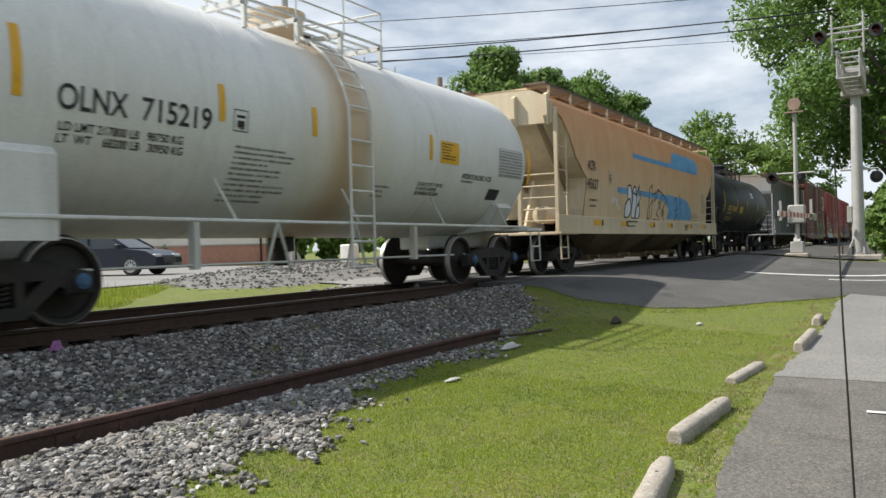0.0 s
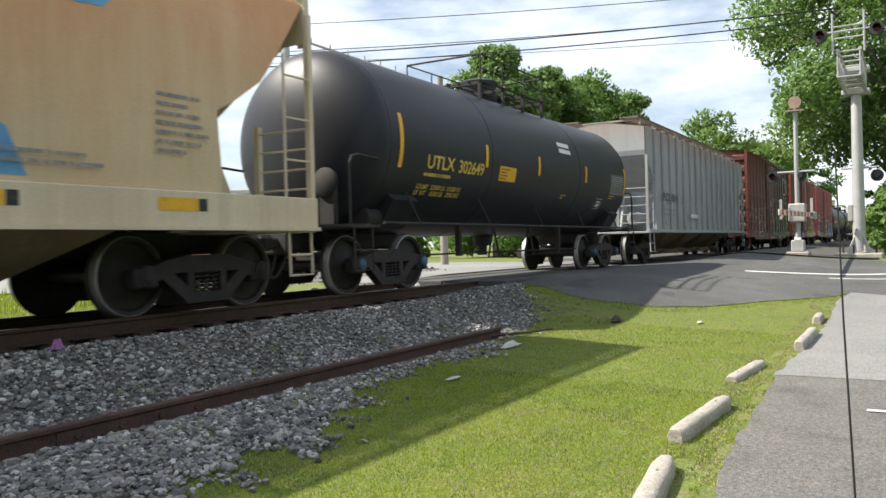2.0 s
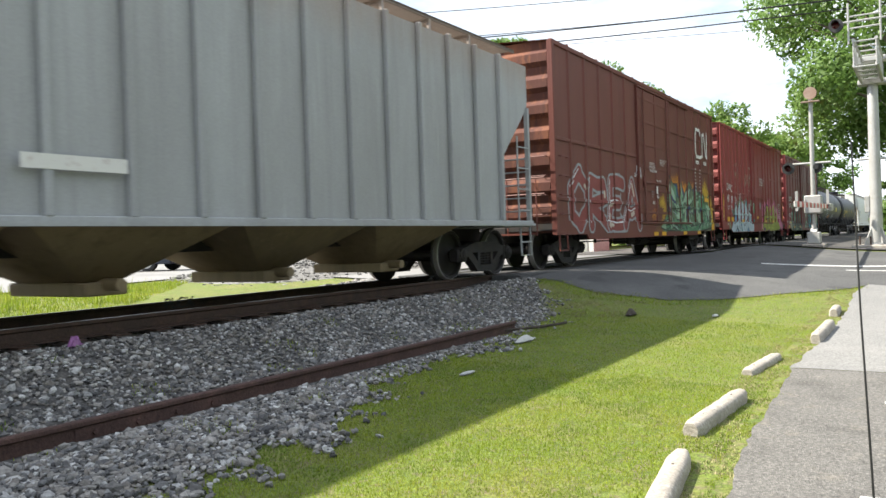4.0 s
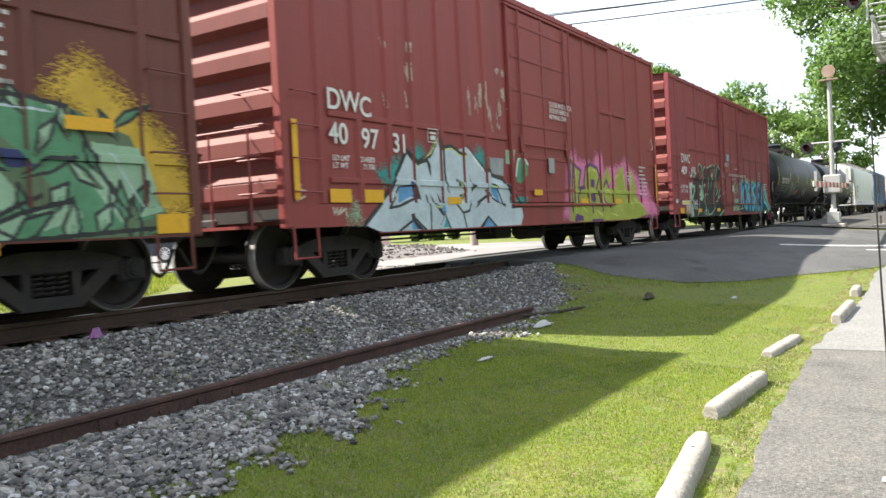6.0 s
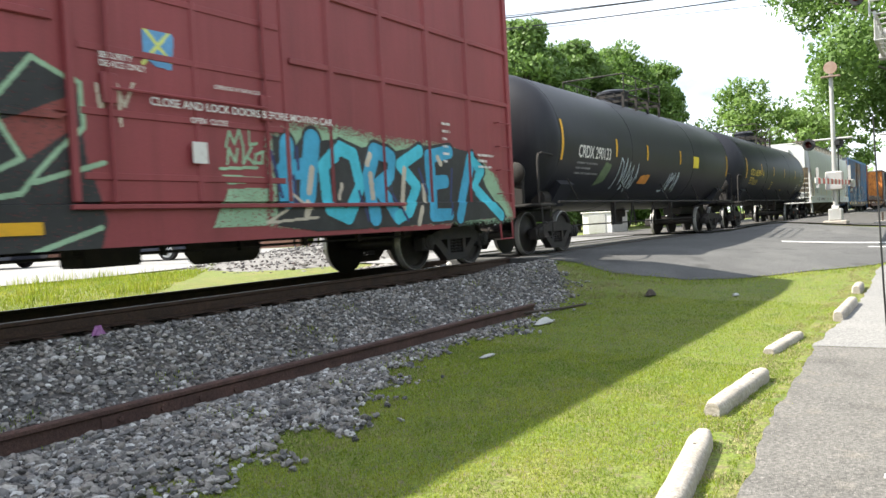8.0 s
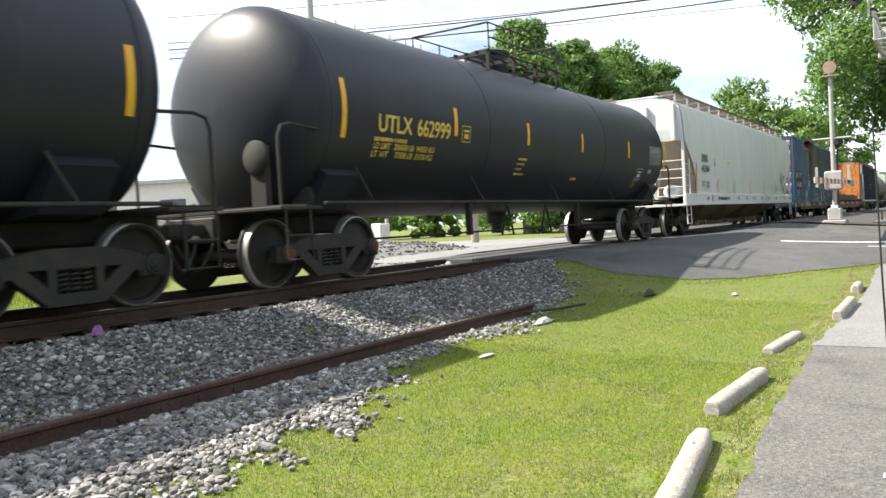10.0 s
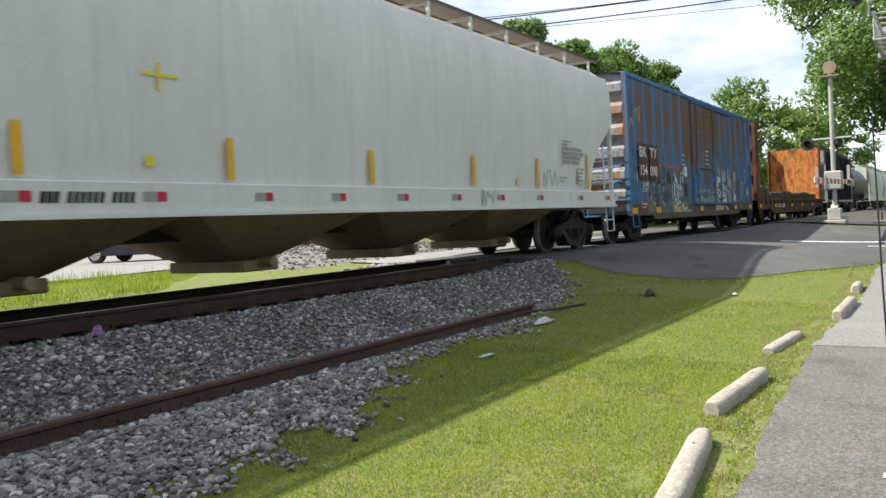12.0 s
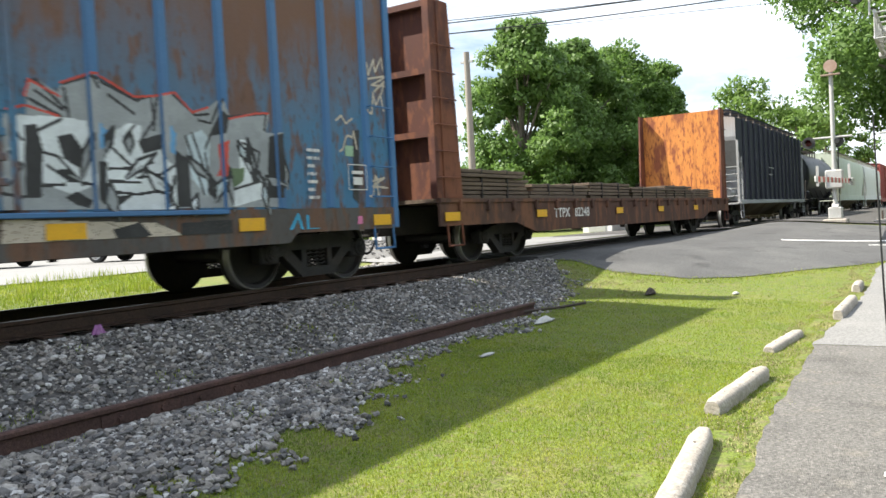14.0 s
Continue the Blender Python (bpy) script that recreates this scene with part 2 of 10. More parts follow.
def solid(name, shape, material, label, category, group="", kind="", at=None):
    ob = new(name, shape.mesh(name, material))
    ob.matrix_basis = at or Matrix()
    return tagged(ob, label, category, group, kind)


def ease(v, a, b):
    t = min(max((v - a) / (b - a), 0.0), 1.0)
    return t * t * (3 - 2 * t)


YC, RAIL = 8.35, 0.04      # track centre line and height of the rail head


def lie(x, y):
    """Height of the ground: a low car park and lawn, a siding, the ballast shoulder, the level crossing, the street beyond."""
    z = -0.68 + 0.06 * ease(y, 1.2, 2.5) + 0.085 * ease(y, 2.8, 4.6) + 0.405 * ease(y, 5.15, 7.0)
    z += 0.14 * ease(y, 11.0, 16.0) - 0.08 * ease(y, 9.8, 11.0) + 0.08 * ease(y, 11.0, 12.5)
    z -= 0.07 * ease(y, 6.85, 7.1) * (1 - ease(y, 9.6, 9.9))
    road = -0.34 + 0.37 * ease(y, 0.5, 6.6)
    k = ease(x + 0.9 * (y - 5) if y < 5 else x, 11.0, 17.0)
    far = 0.34 * ease(x, 19, 30) * (1 - ease(y, 4.5, 7.0))
    return z * (1 - k) + (road + far) * k if y < 11 else z * (1 - k) + max(z, 0.02) * k


# ---- ground ----
def sheet(name, xs, ys, material, lift, label, category, keep=None):
    """A patch of the ground's height field."""
    s = Shape()
    w = len(ys)
    verts = [(x, y, lie(x, y) + lift) for x in xs for y in ys]
    faces = []
    for i in range(len(xs) - 1):
        for j in range(w - 1):
            cx, cy = (xs[i] + xs[i + 1]) / 2, (ys[j] + ys[j + 1]) / 2
            if keep is None or keep(cx, cy):
                faces.append((i * w + j, (i + 1) * w + j, (i + 1) * w + j + 1, i * w + j + 1))
    s.add(verts, faces, True)
    return solid(name, s, material, label, category, kind="structure")


def steps(*stops):
    """Grid lines: (from, step) pairs and the last end."""
    out = []
    for (a, st), nxt in zip(stops, [p[0] if isinstance(p, tuple) else p for p in stops[1:]]):
        n = max(1, round((nxt - a) / st))
        out += [a + (nxt - a) * i / n for i in range(n)]
    return out + [stops[-1]]


GX = steps((-900, 200), (-100, 10), (-20, 2), (0, 0.25), (34, 3), (70, 15), (160, 120), 1500)
GY = steps((-600, 100), (-40, 8), (-8, 1), (0, 0.2), (12, 0.5), (18, 2), (40, 15), (130, 120), 1300)
sheet("ground", GX, GY, SOIL, 0.0, "mown green grass and bare soil", "ground")


def road_near(y):
    """Edge of the crossing road towards the lawn."""
    return float(np.interp(y, [-40, 1.1, 1.45, 2.47, 3.24, 3.96, 5.0, 5.7, 6.25, 6.9, 10, 11.5, 60], [19, 18.3, 17.5, 16.0, 14.8, 14.07, 13.8, 14.1, 14.4, 14.2, 14.2, 14.6, 20])) + 0.06 * noise.noise((y * 2.3, 0, 1.7))


def bed_edge(x):
    """Ragged border between ballast and lawn."""
    y = float(np.interp(x, [-30, 0, 3.1, 4.7, 5.3, 6.7, 8.9, 11.0, 12.8, 14.2], [3.0, 3.1, 3.5, 3.66, 4.0, 4.38, 4.48, 4.9, 5.55, 6.3]))
    return y + 0.2 * noise.noise((x * 1.3, 3.1, 0)) + 0.09 * noise.noise((x * 4.1, 8.0, 0))


def park_edge(x):
    return float(np.interp(x, [-30, 3, 5.5, 9, 12, 17, 18.5], [0.8, 0.85, 1.08, 1.25, 1.2, 1.3, 1.1])) + 0.06 * noise.noise((x * 2.1, 1, 0)) + 0.03 * noise.noise((x * 7, 5, 0))


def strip(name, us, lo, hi, n, along, material, lift, label, category, rim=0.0):
    """A patch of the height field between two borders; along names the axis of us."""
    s = Shape()
    v = []
    for u in us:
        a, b = lo(u), hi(u)
        for k in range(n + 1):
            w = a + (b - a) * k / n
            x, y = (u, w) if along == "x" else (w, u)
            v.append((x, y, lie(x, y) + (lift if k else lift - rim)))
    s.add(v, [(i * (n + 1) + k, (i + 1) * (n + 1) + k, (i + 1) * (n + 1) + k + 1, i * (n + 1) + k + 1) for i in range(len(us) - 1) for k in range(n)], True)
    return solid(name, s, material, label, category, kind="structure")


strip("ballast_bed", steps((-80, 4), (-4, 0.15), 14.3), lambda x: bed_edge(x) + 0.2, lambda x: 10.9, 40, "x", GRAVEL, 0.012, "grey crushed-stone ballast under the track", "ballast", 0.06)
strip("ballast_bed_beyond", steps((28, 4), 320), lambda x: 0.9 + 0.5 * noise.noise((x * 0.3, 0, 0)), lambda x: 13.2, 16, "x", GRAVEL, 0.05, "grey ballast beyond the crossing", "ballast")
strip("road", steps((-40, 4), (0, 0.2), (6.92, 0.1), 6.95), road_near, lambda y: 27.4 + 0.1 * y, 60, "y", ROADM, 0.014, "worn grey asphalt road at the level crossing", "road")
# far part of the same road, sunlight put into a paler colour
strip("road_beyond", steps((9.78, 0.3), (18, 1), 60), road_near, lambda y: 27.4 + 0.1 * y, 30, "y", PALEROAD, 0.035, "road beyond the track, sunlight put into its paler colour", "road")
strip("pavement", steps((-30, 1), (2, 0.12), 8.75), lambda x: -14, park_edge, 60, "x", ASPH, 0.02, "cracked dark asphalt of the car park", "pavement")
strip("newer_pavement", steps((8.75, 0.15), 18.3), lambda x: -14, park_edge, 60, "x", ASPH2, 0.024, "lighter resurfaced asphalt of the car park", "pavement")
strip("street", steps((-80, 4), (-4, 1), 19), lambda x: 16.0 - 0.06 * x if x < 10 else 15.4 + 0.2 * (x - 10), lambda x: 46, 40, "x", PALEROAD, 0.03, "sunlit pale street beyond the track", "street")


def line_on_ground(name, p, q, w, lift=0.022):
    s = Shape()
    d = Vector((q[0] - p[0], q[1] - p[1], 0))
    n = Vector((-d.y, d.x, 0)).normalized() * w / 2
    v = []
    for k in range(25):
        c = Vector((*p, 0)) + d * k / 24
        for sgn in (-1, 1):
            a = c + n * sgn
            v.append((a.x, a.y, lie(a.x, a.y) + lift))
    s.add(v, [(2 * k, 2 * k + 2, 2 * k + 3, 2 * k + 1) for k in range(24)])
    return solid(name, s, LINE, "worn white painted line on the asphalt", "road marking", kind="structure")


line_on_ground("stop_line", (21.4, 3.7), (24.0, -2.5), 0.22)
line_on_ground("edge_line", (21.0, 1.75), (21.9, -2.5), 0.14)
line_on_ground("bay_line", (4.6, 0.35), (4.6, -4.0), 0.08, 0.03)
line_on_ground("bay_line", (7.2, 0.35), (7.2, -4.0), 0.08, 0.03)

# ---- rails ----
RAILSEC = [(-0.075, 0), (0.075, 0), (0.075, 0.014), (0.014, 0.032), (0.012, 0.125), (0.036, 0.137), (0.036, 0.162), (0.028, 0.172), (-0.028, 0.172), (-0.036, 0.162), (-0.036, 0.137), (-0.012, 0.125), (-0.014, 0.032), (-0.075, 0.014)]


def rail(x0, x1, y, top, material, label, name="rail"):
    r = thing(name, label, "rail", group="rails", kind="")
    part("web_and_foot", Shape().prism([(y + a, top - 0.172 + b) for a, b in RAILSEC], "x", x0, x1), material, r)
    return r


for side in (-1, 1):
    r = rail(-60, 320, YC + side * 0.754, RAIL, RAILM, "brown rusty running rail with a polished head")
    part("polished_head", Shape().box(-60, YC + side * 0.754 - 0.022 - side * 0.006, RAIL - 0.002, 320, YC + side * 0.754 + 0.022 - side * 0.006, RAIL + 0.002), RAILTOP, r, "bright worn running surface")
old = rail(-3, 9.9, 4.95, -0.385, OLDRAIL, "disused rusty rail lying in the gravel", "old_rail")
for x in (3.4, 3.75, 4.1, 4.45):
    part("joint_bolt", Shape().lathe([(4.91, 0), (4.91, 0.022), (4.932, 0.022), (4.932, 0)], "y", (x, 0, -0.48), 6), OLDRAIL, old)
part("joint_bar", Shape().box(3.25, 4.928, -0.525, 4.6, 4.94, -0.435, 0.004), OLDRAIL, old)
for k in range(12):
    x = -2.6 + 1.05 * k
    part("rail_spike", Shape().box(x, 4.86, -0.56, x + 0.025, 4.89, -0.525, 0.006), OLDRAIL, old)

# ---- train ----
WHEEL_R = 0.457
SPEED, GAIN = 12.311, -0.01385


def run(t):
    """How far the train has come since 7 s."""
    return SPEED * (t - 7) + GAIN * (t - 7) ** 2


CARS, WHEELSETS = [], []


def wheelset_mesh():
    s = Shape()
    for d in (-1, 1):
        prof = [(0.66, 0.0), (0.66, 0.10), (0.665, 0.13), (0.685, 0.30), (0.675, 0.40), (0.675, 0.492), (0.70, 0.492), (0.712, 0.462), (0.80, WHEEL_R - 0.004), (0.806, 0.44), (0.79, 0.395), (0.735, 0.37), (0.73, 0.29), (0.79, 0.14), (0.80, 0.11), (0.80, 0.0)]
        s.lathe([(a * d, r) for a, r in prof], "y", seg=40)
    s.lathe([(-1.02, 0.0), (-1.02, 0.075), (-0.66, 0.09), (-0.6, 0.085), (0, 0.08), (0.6, 0.085), (0.66, 0.09), (1.02, 0.075), (1.02, 0.0)], "y", seg=16)
    for d in (-1, 1):
        for k in range(3):
            a = math.tau * k / 3
            s.lathe([(1.02 * d, 0.0), (1.02 * d, 0.016), (1.045 * d, 0.016), (1.045 * d, 0.0)], "y", (0.045 * math.cos(a), 0, 0.045 * math.sin(a)), 6)
    me = s.mesh("wheelset", STEEL)
    me.materials.append(TREAD)
    for w in range(2):
        first = w * (15 * 40 + 2) + 7 * 40
        for k in range(first, first + 80):
            me.polygons[k].material_index = 1
    return me


def frame_mesh(side):
    """Cast side frame of a three-piece truck: arched top chord, dipping bottom chord, window for the springs."""
    y0, y1 = sorted((side * 0.90, side * 1.06))
    s = Shape()
    top = [(-1.05, 0.02), (-0.62, 0.16), (-0.3, 0.22), (0.3, 0.22), (0.62, 0.16), (1.05, 0.02)]
    low = [(-1.05, -0.12), (-0.72, -0.06), (-0.5, 0.02), (0.5, 0.02), (0.72, -0.06), (1.05, -0.12)]
    for k in range(5):
        s.prism([low[k], low[k + 1], top[k + 1], top[k]], "y", y0, y1)
    s.prism([(-0.74, 0.02), (-0.60, 0.10), (-0.20, -0.24), (-0.30, -0.34)], "y", y0, y1)
    s.prism([(0.74, 0.02), (0.60, 0.10), (0.20, -0.24), (0.30, -0.34)], "y", y0, y1)
    s.prism([(-0.32, -0.34), (0.32, -0.34), (0.36, -0.22), (-0.36, -0.22)], "y", y0, y1 + side * 0.0)
    s.box(-0.30, y0, -0.24, -0.21, y1, 0.06)
    s.box(0.21, y0, -0.24, 0.30, y1, 0.06)
    for d in (-1, 1):
        s.box(d * 0.889 - 0.17, y0 - 0.02, -0.14, d * 0.889 + 0.17, y1 + 0.02, 0.10, 0.03)
        s.lathe([(side * 0.95, 0), (side * 0.95, 0.13), (side * 1.10, 0.12), (side * 1.115, 0.09), (side * 1.115, 0)], "y", (d * 0.889, 0, 0), 16)
    return s.mesh("side_frame", TRUCKM)


def spring_mesh(side):
    s = Shape()
    for x in (-0.13, 0.0, 0.13):
        turns = [(x + 0.052 * math.cos(a), side * 0.99 + 0.052 * math.sin(a), -0.215 + 0.24 * a / (math.tau * 5)) for a in (math.tau * 5 * k / 40 for k in range(41))]
        s.tube(turns, 0.014, 5)
    return s.mesh("spring_nest", TRUCKM)


def bolster_mesh():
    s = Shape()
    s.box(-0.2, -1.02, -0.02, 0.2, 1.02, 0.2, 0.03)
    s.lathe([(0.2, 0), (0.2, 0.18), (0.3, 0.18), (0.3, 0)], "z", seg=16)
    s.box(-0.55, -0.62, -0.12, -0.47, 0.62, -0.02)
    s.box(0.47, -0.62, -0.12, 0.55, 0.62, -0.02)
    return s.mesh("bolster", TRUCKM)


TRUCK_MESH = dict(wheel=wheelset_mesh(), left=frame_mesh(-1), right=frame_mesh(1), sl=spring_mesh(-1), sr=spring_mesh(1), bolster=bolster_mesh())


def truck(car, x, cap=None):
    t = new("truck", TRUCK_MESH["bolster"])
    t.parent = car
    t.matrix_basis = pose(x, 0, RAIL + WHEEL_R)
    t["label"] = "grimy cast-steel freight truck"
    part("side_frame", TRUCK_MESH["left"], None, t)
    part("side_frame", TRUCK_MESH["right"], None, t)
    part("spring_nest", TRUCK_MESH["sl"], None, t)
    part("spring_nest", TRUCK_MESH["sr"], None, t)
    for d in (-0.889, 0.889):
        part("bearing_cap", Shape().lathe([(-1.116, 0), (-1.116, 0.085), (-1.135, 0.08), (-1.14, 0.05), (-1.15, 0.045), (-1.15, 0)], "y", (d, 0, 0), 14), cap or TRUCKM, t)
        w = part("wheelset", TRUCK_MESH["wheel"], None, t, at=pose(d, 0, 0))
        WHEELSETS.append((w, d))
    return t


def car(name, label, category, centre):
    c = thing(name, label, category, pose(centre + run(7) , YC, 0))
    CARS.append((c, centre))
    return c


def coupler(c, x, d):
    """Draft gear and knuckle coupler at the end of a car, with an air hose."""
    s = Shape()
    s.box(min(x, x + d * 0.45), -0.08, 0.78, max(x, x + d * 0.45), 0.08, 0.93, 0.02)
    s.box(min(x + d * 0.42, x + d * 0.68), -0.14, 0.74, max(x + d * 0.42, x + d * 0.68), 0.14, 0.98, 0.05)
    s.box(min(x - d * 0.25, x + d * 0.02), -0.26, 0.68, max(x - d * 0.25, x + d * 0.02), 0.26, 1.02, 0.03)
    part("coupler", s, TRUCKM, c)
    h = [(x + d * (0.1 + 0.5 * k / 8), -0.32 + 0.1 * k / 8, 0.66 - 0.32 * math.sin(math.pi * k / 8)) for k in range(9)]
    part("air_hose", Shape().tube(h, 0.022, 6), UNDER, c)


def ladder(c, x0, x1, y, z0, z1, n, material, r=0.016, rails=True, name="ladder"):
    s = Shape()
    if rails:
        for x in (x0, x1):
            s.tube([(x, y, z0), (x, y, z1)], r * 1.3, 5)
    for k in range(n):
        z = z0 + (z1 - z0) * (k + 0.5) / n
        s.tube([(x0, y, z), (x1, y, z)], r, 5)
    return part(name, s, material, c)


def flat_text(body, size, x, z, y, material, c, name="lettering", wrap=None, sx=1.0, width=None):
    """Lettering on the near side of a car: its lower left corner at x, z. wrap: (centre height, radius) of a tank."""
    cu = bpy.data.curves.new(name, "FONT")
    cu.body, cu.size = body, size * 1.4
    cu.space_line, cu.offset = 0.95, size * 0.022
    tmp = bpy.data.objects.new("tmp", cu)
    me = bpy.data.meshes.new_from_object(tmp)
    bpy.data.objects.remove(tmp)
    bpy.data.curves.remove(cu)
    if width:
        sx = width / max(v.co.x for v in me.vertices)
    for v in me.vertices:
        px, pz = x + v.co.x * sx, z + v.co.y
        py = y
        if wrap:
            py = -math.sqrt(max(wrap[1] ** 2 - (pz - wrap[0]) ** 2, 0.01)) - 0.006
        v.co = (px, py, pz)
    me.materials.clear()
    me.materials.append(material)
    return part(name, me, None, c)


def patch(c, x0, x1, z0, z1, y, material, name="reflector", wrap=None, label=""):
    """A flat decal or plate on the near side; on a tank it follows the shell."""
    s = Shape()
    n = 8 if wrap else 1
    f = (lambda z: -math.sqrt(max(wrap[1] ** 2 - (z - wrap[0]) ** 2, 0.01)) - 0.006) if wrap else (lambda z: y)
    v = []
    for k in range(n + 1):
        z = z0 + (z1 - z0) * k / n
        v += [(x0, f(z), z), (x1, f(z), z)]
    s.add(v, [(2 * k, 2 * k + 1, 2 * k + 3, 2 * k + 2) for k in range(n)])
    return part(name, s, material, c, label)


# ---- paint and markings of the cars ----
def paint(name, base, rough=0.5, dirt=(0.16, 0.12, 0.09), amount=0.45, rust=None, bands=(), spec=0.4):
    layers = [(dirt, 0.55, 0.45, 0.8, amount), (tuple(c * 0.8 for c in base), 2.4, 0.4, 0.75, 0.5),
              (tuple(c * 0.55 + d * 0.2 for c, d in zip(base, dirt)), 1.0, 0.5, 0.72, amount, (5.0, 5.0, 0.22)), (tuple(min(1, c * 1.25 + 0.02) for c in base), 1.0, 0.55, 0.75, amount * 0.6, (9.0, 9.0, 0.5))]
    if rust:
        layers += [(rust, 1.5, 0.52, 0.60, 0.9), (rust, 5.5, 0.54, 0.62, 0.85), (tuple(v * 0.55 for v in rust), 14, 0.55, 0.64, 0.7)]
    return mat(name, base, rough, 0, layers, 0.07, 0.05, 9, (1, 1, 0.35), spec, bands)


TANKWHITE = paint("tank_white", (0.73, 0.74, 0.74), 0.42, (0.52, 0.47, 0.40), 0.35, bands=[((0.40, 0.18, 0.06), 0, -0.12, 0.34, 0.22, 0.85), ((0.62, 0.52, 0.36), 0, -0.1, 0.75, 0.5, 0.6)])
TRIMWHITE = paint("white_steel", (0.69, 0.70, 0.69), 0.5, (0.35, 0.28, 0.2), 0.5)
TANKBLACK = paint("tank_black", (0.016, 0.017, 0.024), 0.46, (0.032, 0.033, 0.040), 0.5, spec=0.35)
BEIGE = paint("faded_beige", (0.64, 0.50, 0.32), 0.62, (0.47, 0.30, 0.16), 0.5, bands=[((0.52, 0.23, 0.09), 2, 4.6, 1.75, 1.0, 0.85)])
BEIGETRIM = paint("beige_steel", (0.64, 0.55, 0.40), 0.6, (0.34, 0.2, 0.1), 0.5)
HOPPERGREY = paint("hopper_grey", (0.36, 0.37, 0.38), 0.6, (0.19, 0.175, 0.16), 0.5, bands=[((0.30, 0.19, 0.12), 2, 4.5, 0.45, 0.5, 0.6)])
HOPPERWHITE = paint("hopper_white", (0.66, 0.67, 0.66), 0.5, (0.50, 0.49, 0.46), 0.4)
SLOPE = paint("dusty_slope_sheet", (0.50, 0.42, 0.33), 0.7, (0.25, 0.16, 0.1), 0.7)
CHUTE = paint("grimy_outlet", (0.30, 0.23, 0.14), 0.75, (0.05, 0.04, 0.03), 0.8)
CNBROWN = paint("boxcar_brown", (0.155, 0.046, 0.034), 0.55, (0.07, 0.03, 0.025), 0.5)
BOXRED = paint("boxcar_red", (0.28, 0.054, 0.050), 0.55, (0.12, 0.035, 0.03), 0.5)
BOXRED2 = paint("boxcar_dark_red", (0.28, 0.056, 0.064), 0.55, (0.10, 0.03, 0.03), 0.5)
PINKRED = paint("faded_red_end", (0.22, 0.055, 0.050), 0.65, (0.15, 0.07, 0.06), 0.5)
BOXBLUE = paint("boxcar_blue", (0.055, 0.18, 0.32), 0.6, (0.11, 0.13, 0.15), 0.4, (0.14, 0.07, 0.045), bands=[((0.15, 0.075, 0.045), 2, 3.55, 0.85, 0.8, 1.0)])
BLUETRIM = paint("blue_ribs", (0.055, 0.17, 0.36), 0.55, (0.10, 0.12, 0.15), 0.5)
PALEBLUE = paint("pale_blue_end", (0.25, 0.31, 0.37), 0.7, (0.22, 0.11, 0.06), 0.9, (0.34, 0.15, 0.06))
RUSTRED = paint("rusted_steel", (0.105, 0.036, 0.026), 0.8, (0.05, 0.026, 0.02), 0.7, (0.19, 0.068, 0.034))
RUSTORANGE = paint("orange_bulkhead", (0.58, 0.22, 0.05), 0.75, (0.26, 0.07, 0.03), 0.75, (0.20, 0.055, 0.025))
DARKGREY = paint("dark_grey_hopper", (0.034, 0.038, 0.055), 0.6, (0.055, 0.052, 0.058), 0.5)
GREENWHITE = paint("pale_green_hopper", (0.52, 0.58, 0.50), 0.6, (0.36, 0.34, 0.28), 0.5)
LUMBER = mat("weathered_lumber", (0.12, 0.085, 0.06), 0.85, 0, [((0.08, 0.06, 0.045), 2, 0.4, 0.7, 0.8), ((0.22, 0.17, 0.12), 5, 0.5, 0.7, 0.6)], 0.2, 0.3, 20, (0.3, 4, 4))
BLUECAP = mat("blue_cap", (0.05, 0.13, 0.26), 0.5, 0, [((0.04, 0.05, 0.07), 8, 0.45, 0.65, 0.8)], 0.1)
YELLOW = mat("reflector_yellow", (0.75, 0.40, 0.015), 0.45, 0, [((0.5, 0.28, 0.05), 8, 0.5, 0.75, 0.6)], 0.08)
LEMON = mat("placard_yellow", (0.75, 0.60, 0.03), 0.5, 0, [((0.55, 0.42, 0.08), 9, 0.5, 0.75, 0.5)], 0.05)
INK = mat("black_lettering", (0.018, 0.018, 0.02), 0.6, 0, [((0.12, 0.12, 0.12), 14, 0.55, 0.75, 0.5)])
GREYINK = mat("faded_lettering", (0.20, 0.20, 0.21), 0.7, 0, [((0.42, 0.42, 0.42), 14, 0.5, 0.7, 0.7)])
CHALK = mat("white_lettering", (0.68, 0.67, 0.64), 0.6, 0, [((0.4, 0.3, 0.28), 12, 0.55, 0.75, 0.6)])
GREYCHALK = mat("dulled_white_lettering", (0.36, 0.36, 0.35), 0.6, 0, [((0.2, 0.2, 0.2), 12, 0.5, 0.7, 0.6)])
LUMBERTAG = mat("faded_buff_placard", (0.40, 0.33, 0.16), 0.6, 0, [((0.28, 0.24, 0.14), 9, 0.4, 0.7, 0.6)])
GOLD = mat("yellow_lettering", (0.66, 0.47, 0.08), 0.6, 0, [((0.35, 0.24, 0.05), 12, 0.55, 0.75, 0.5)])
REDCHIP = mat("red_reflector", (0.45, 0.02, 0.05), 0.5)
GREYPATCH = mat("grey_patch", (0.33, 0.33, 0.33), 0.7, 0, [((0.24, 0.24, 0.24), 6, 0.4, 0.7, 0.7)])
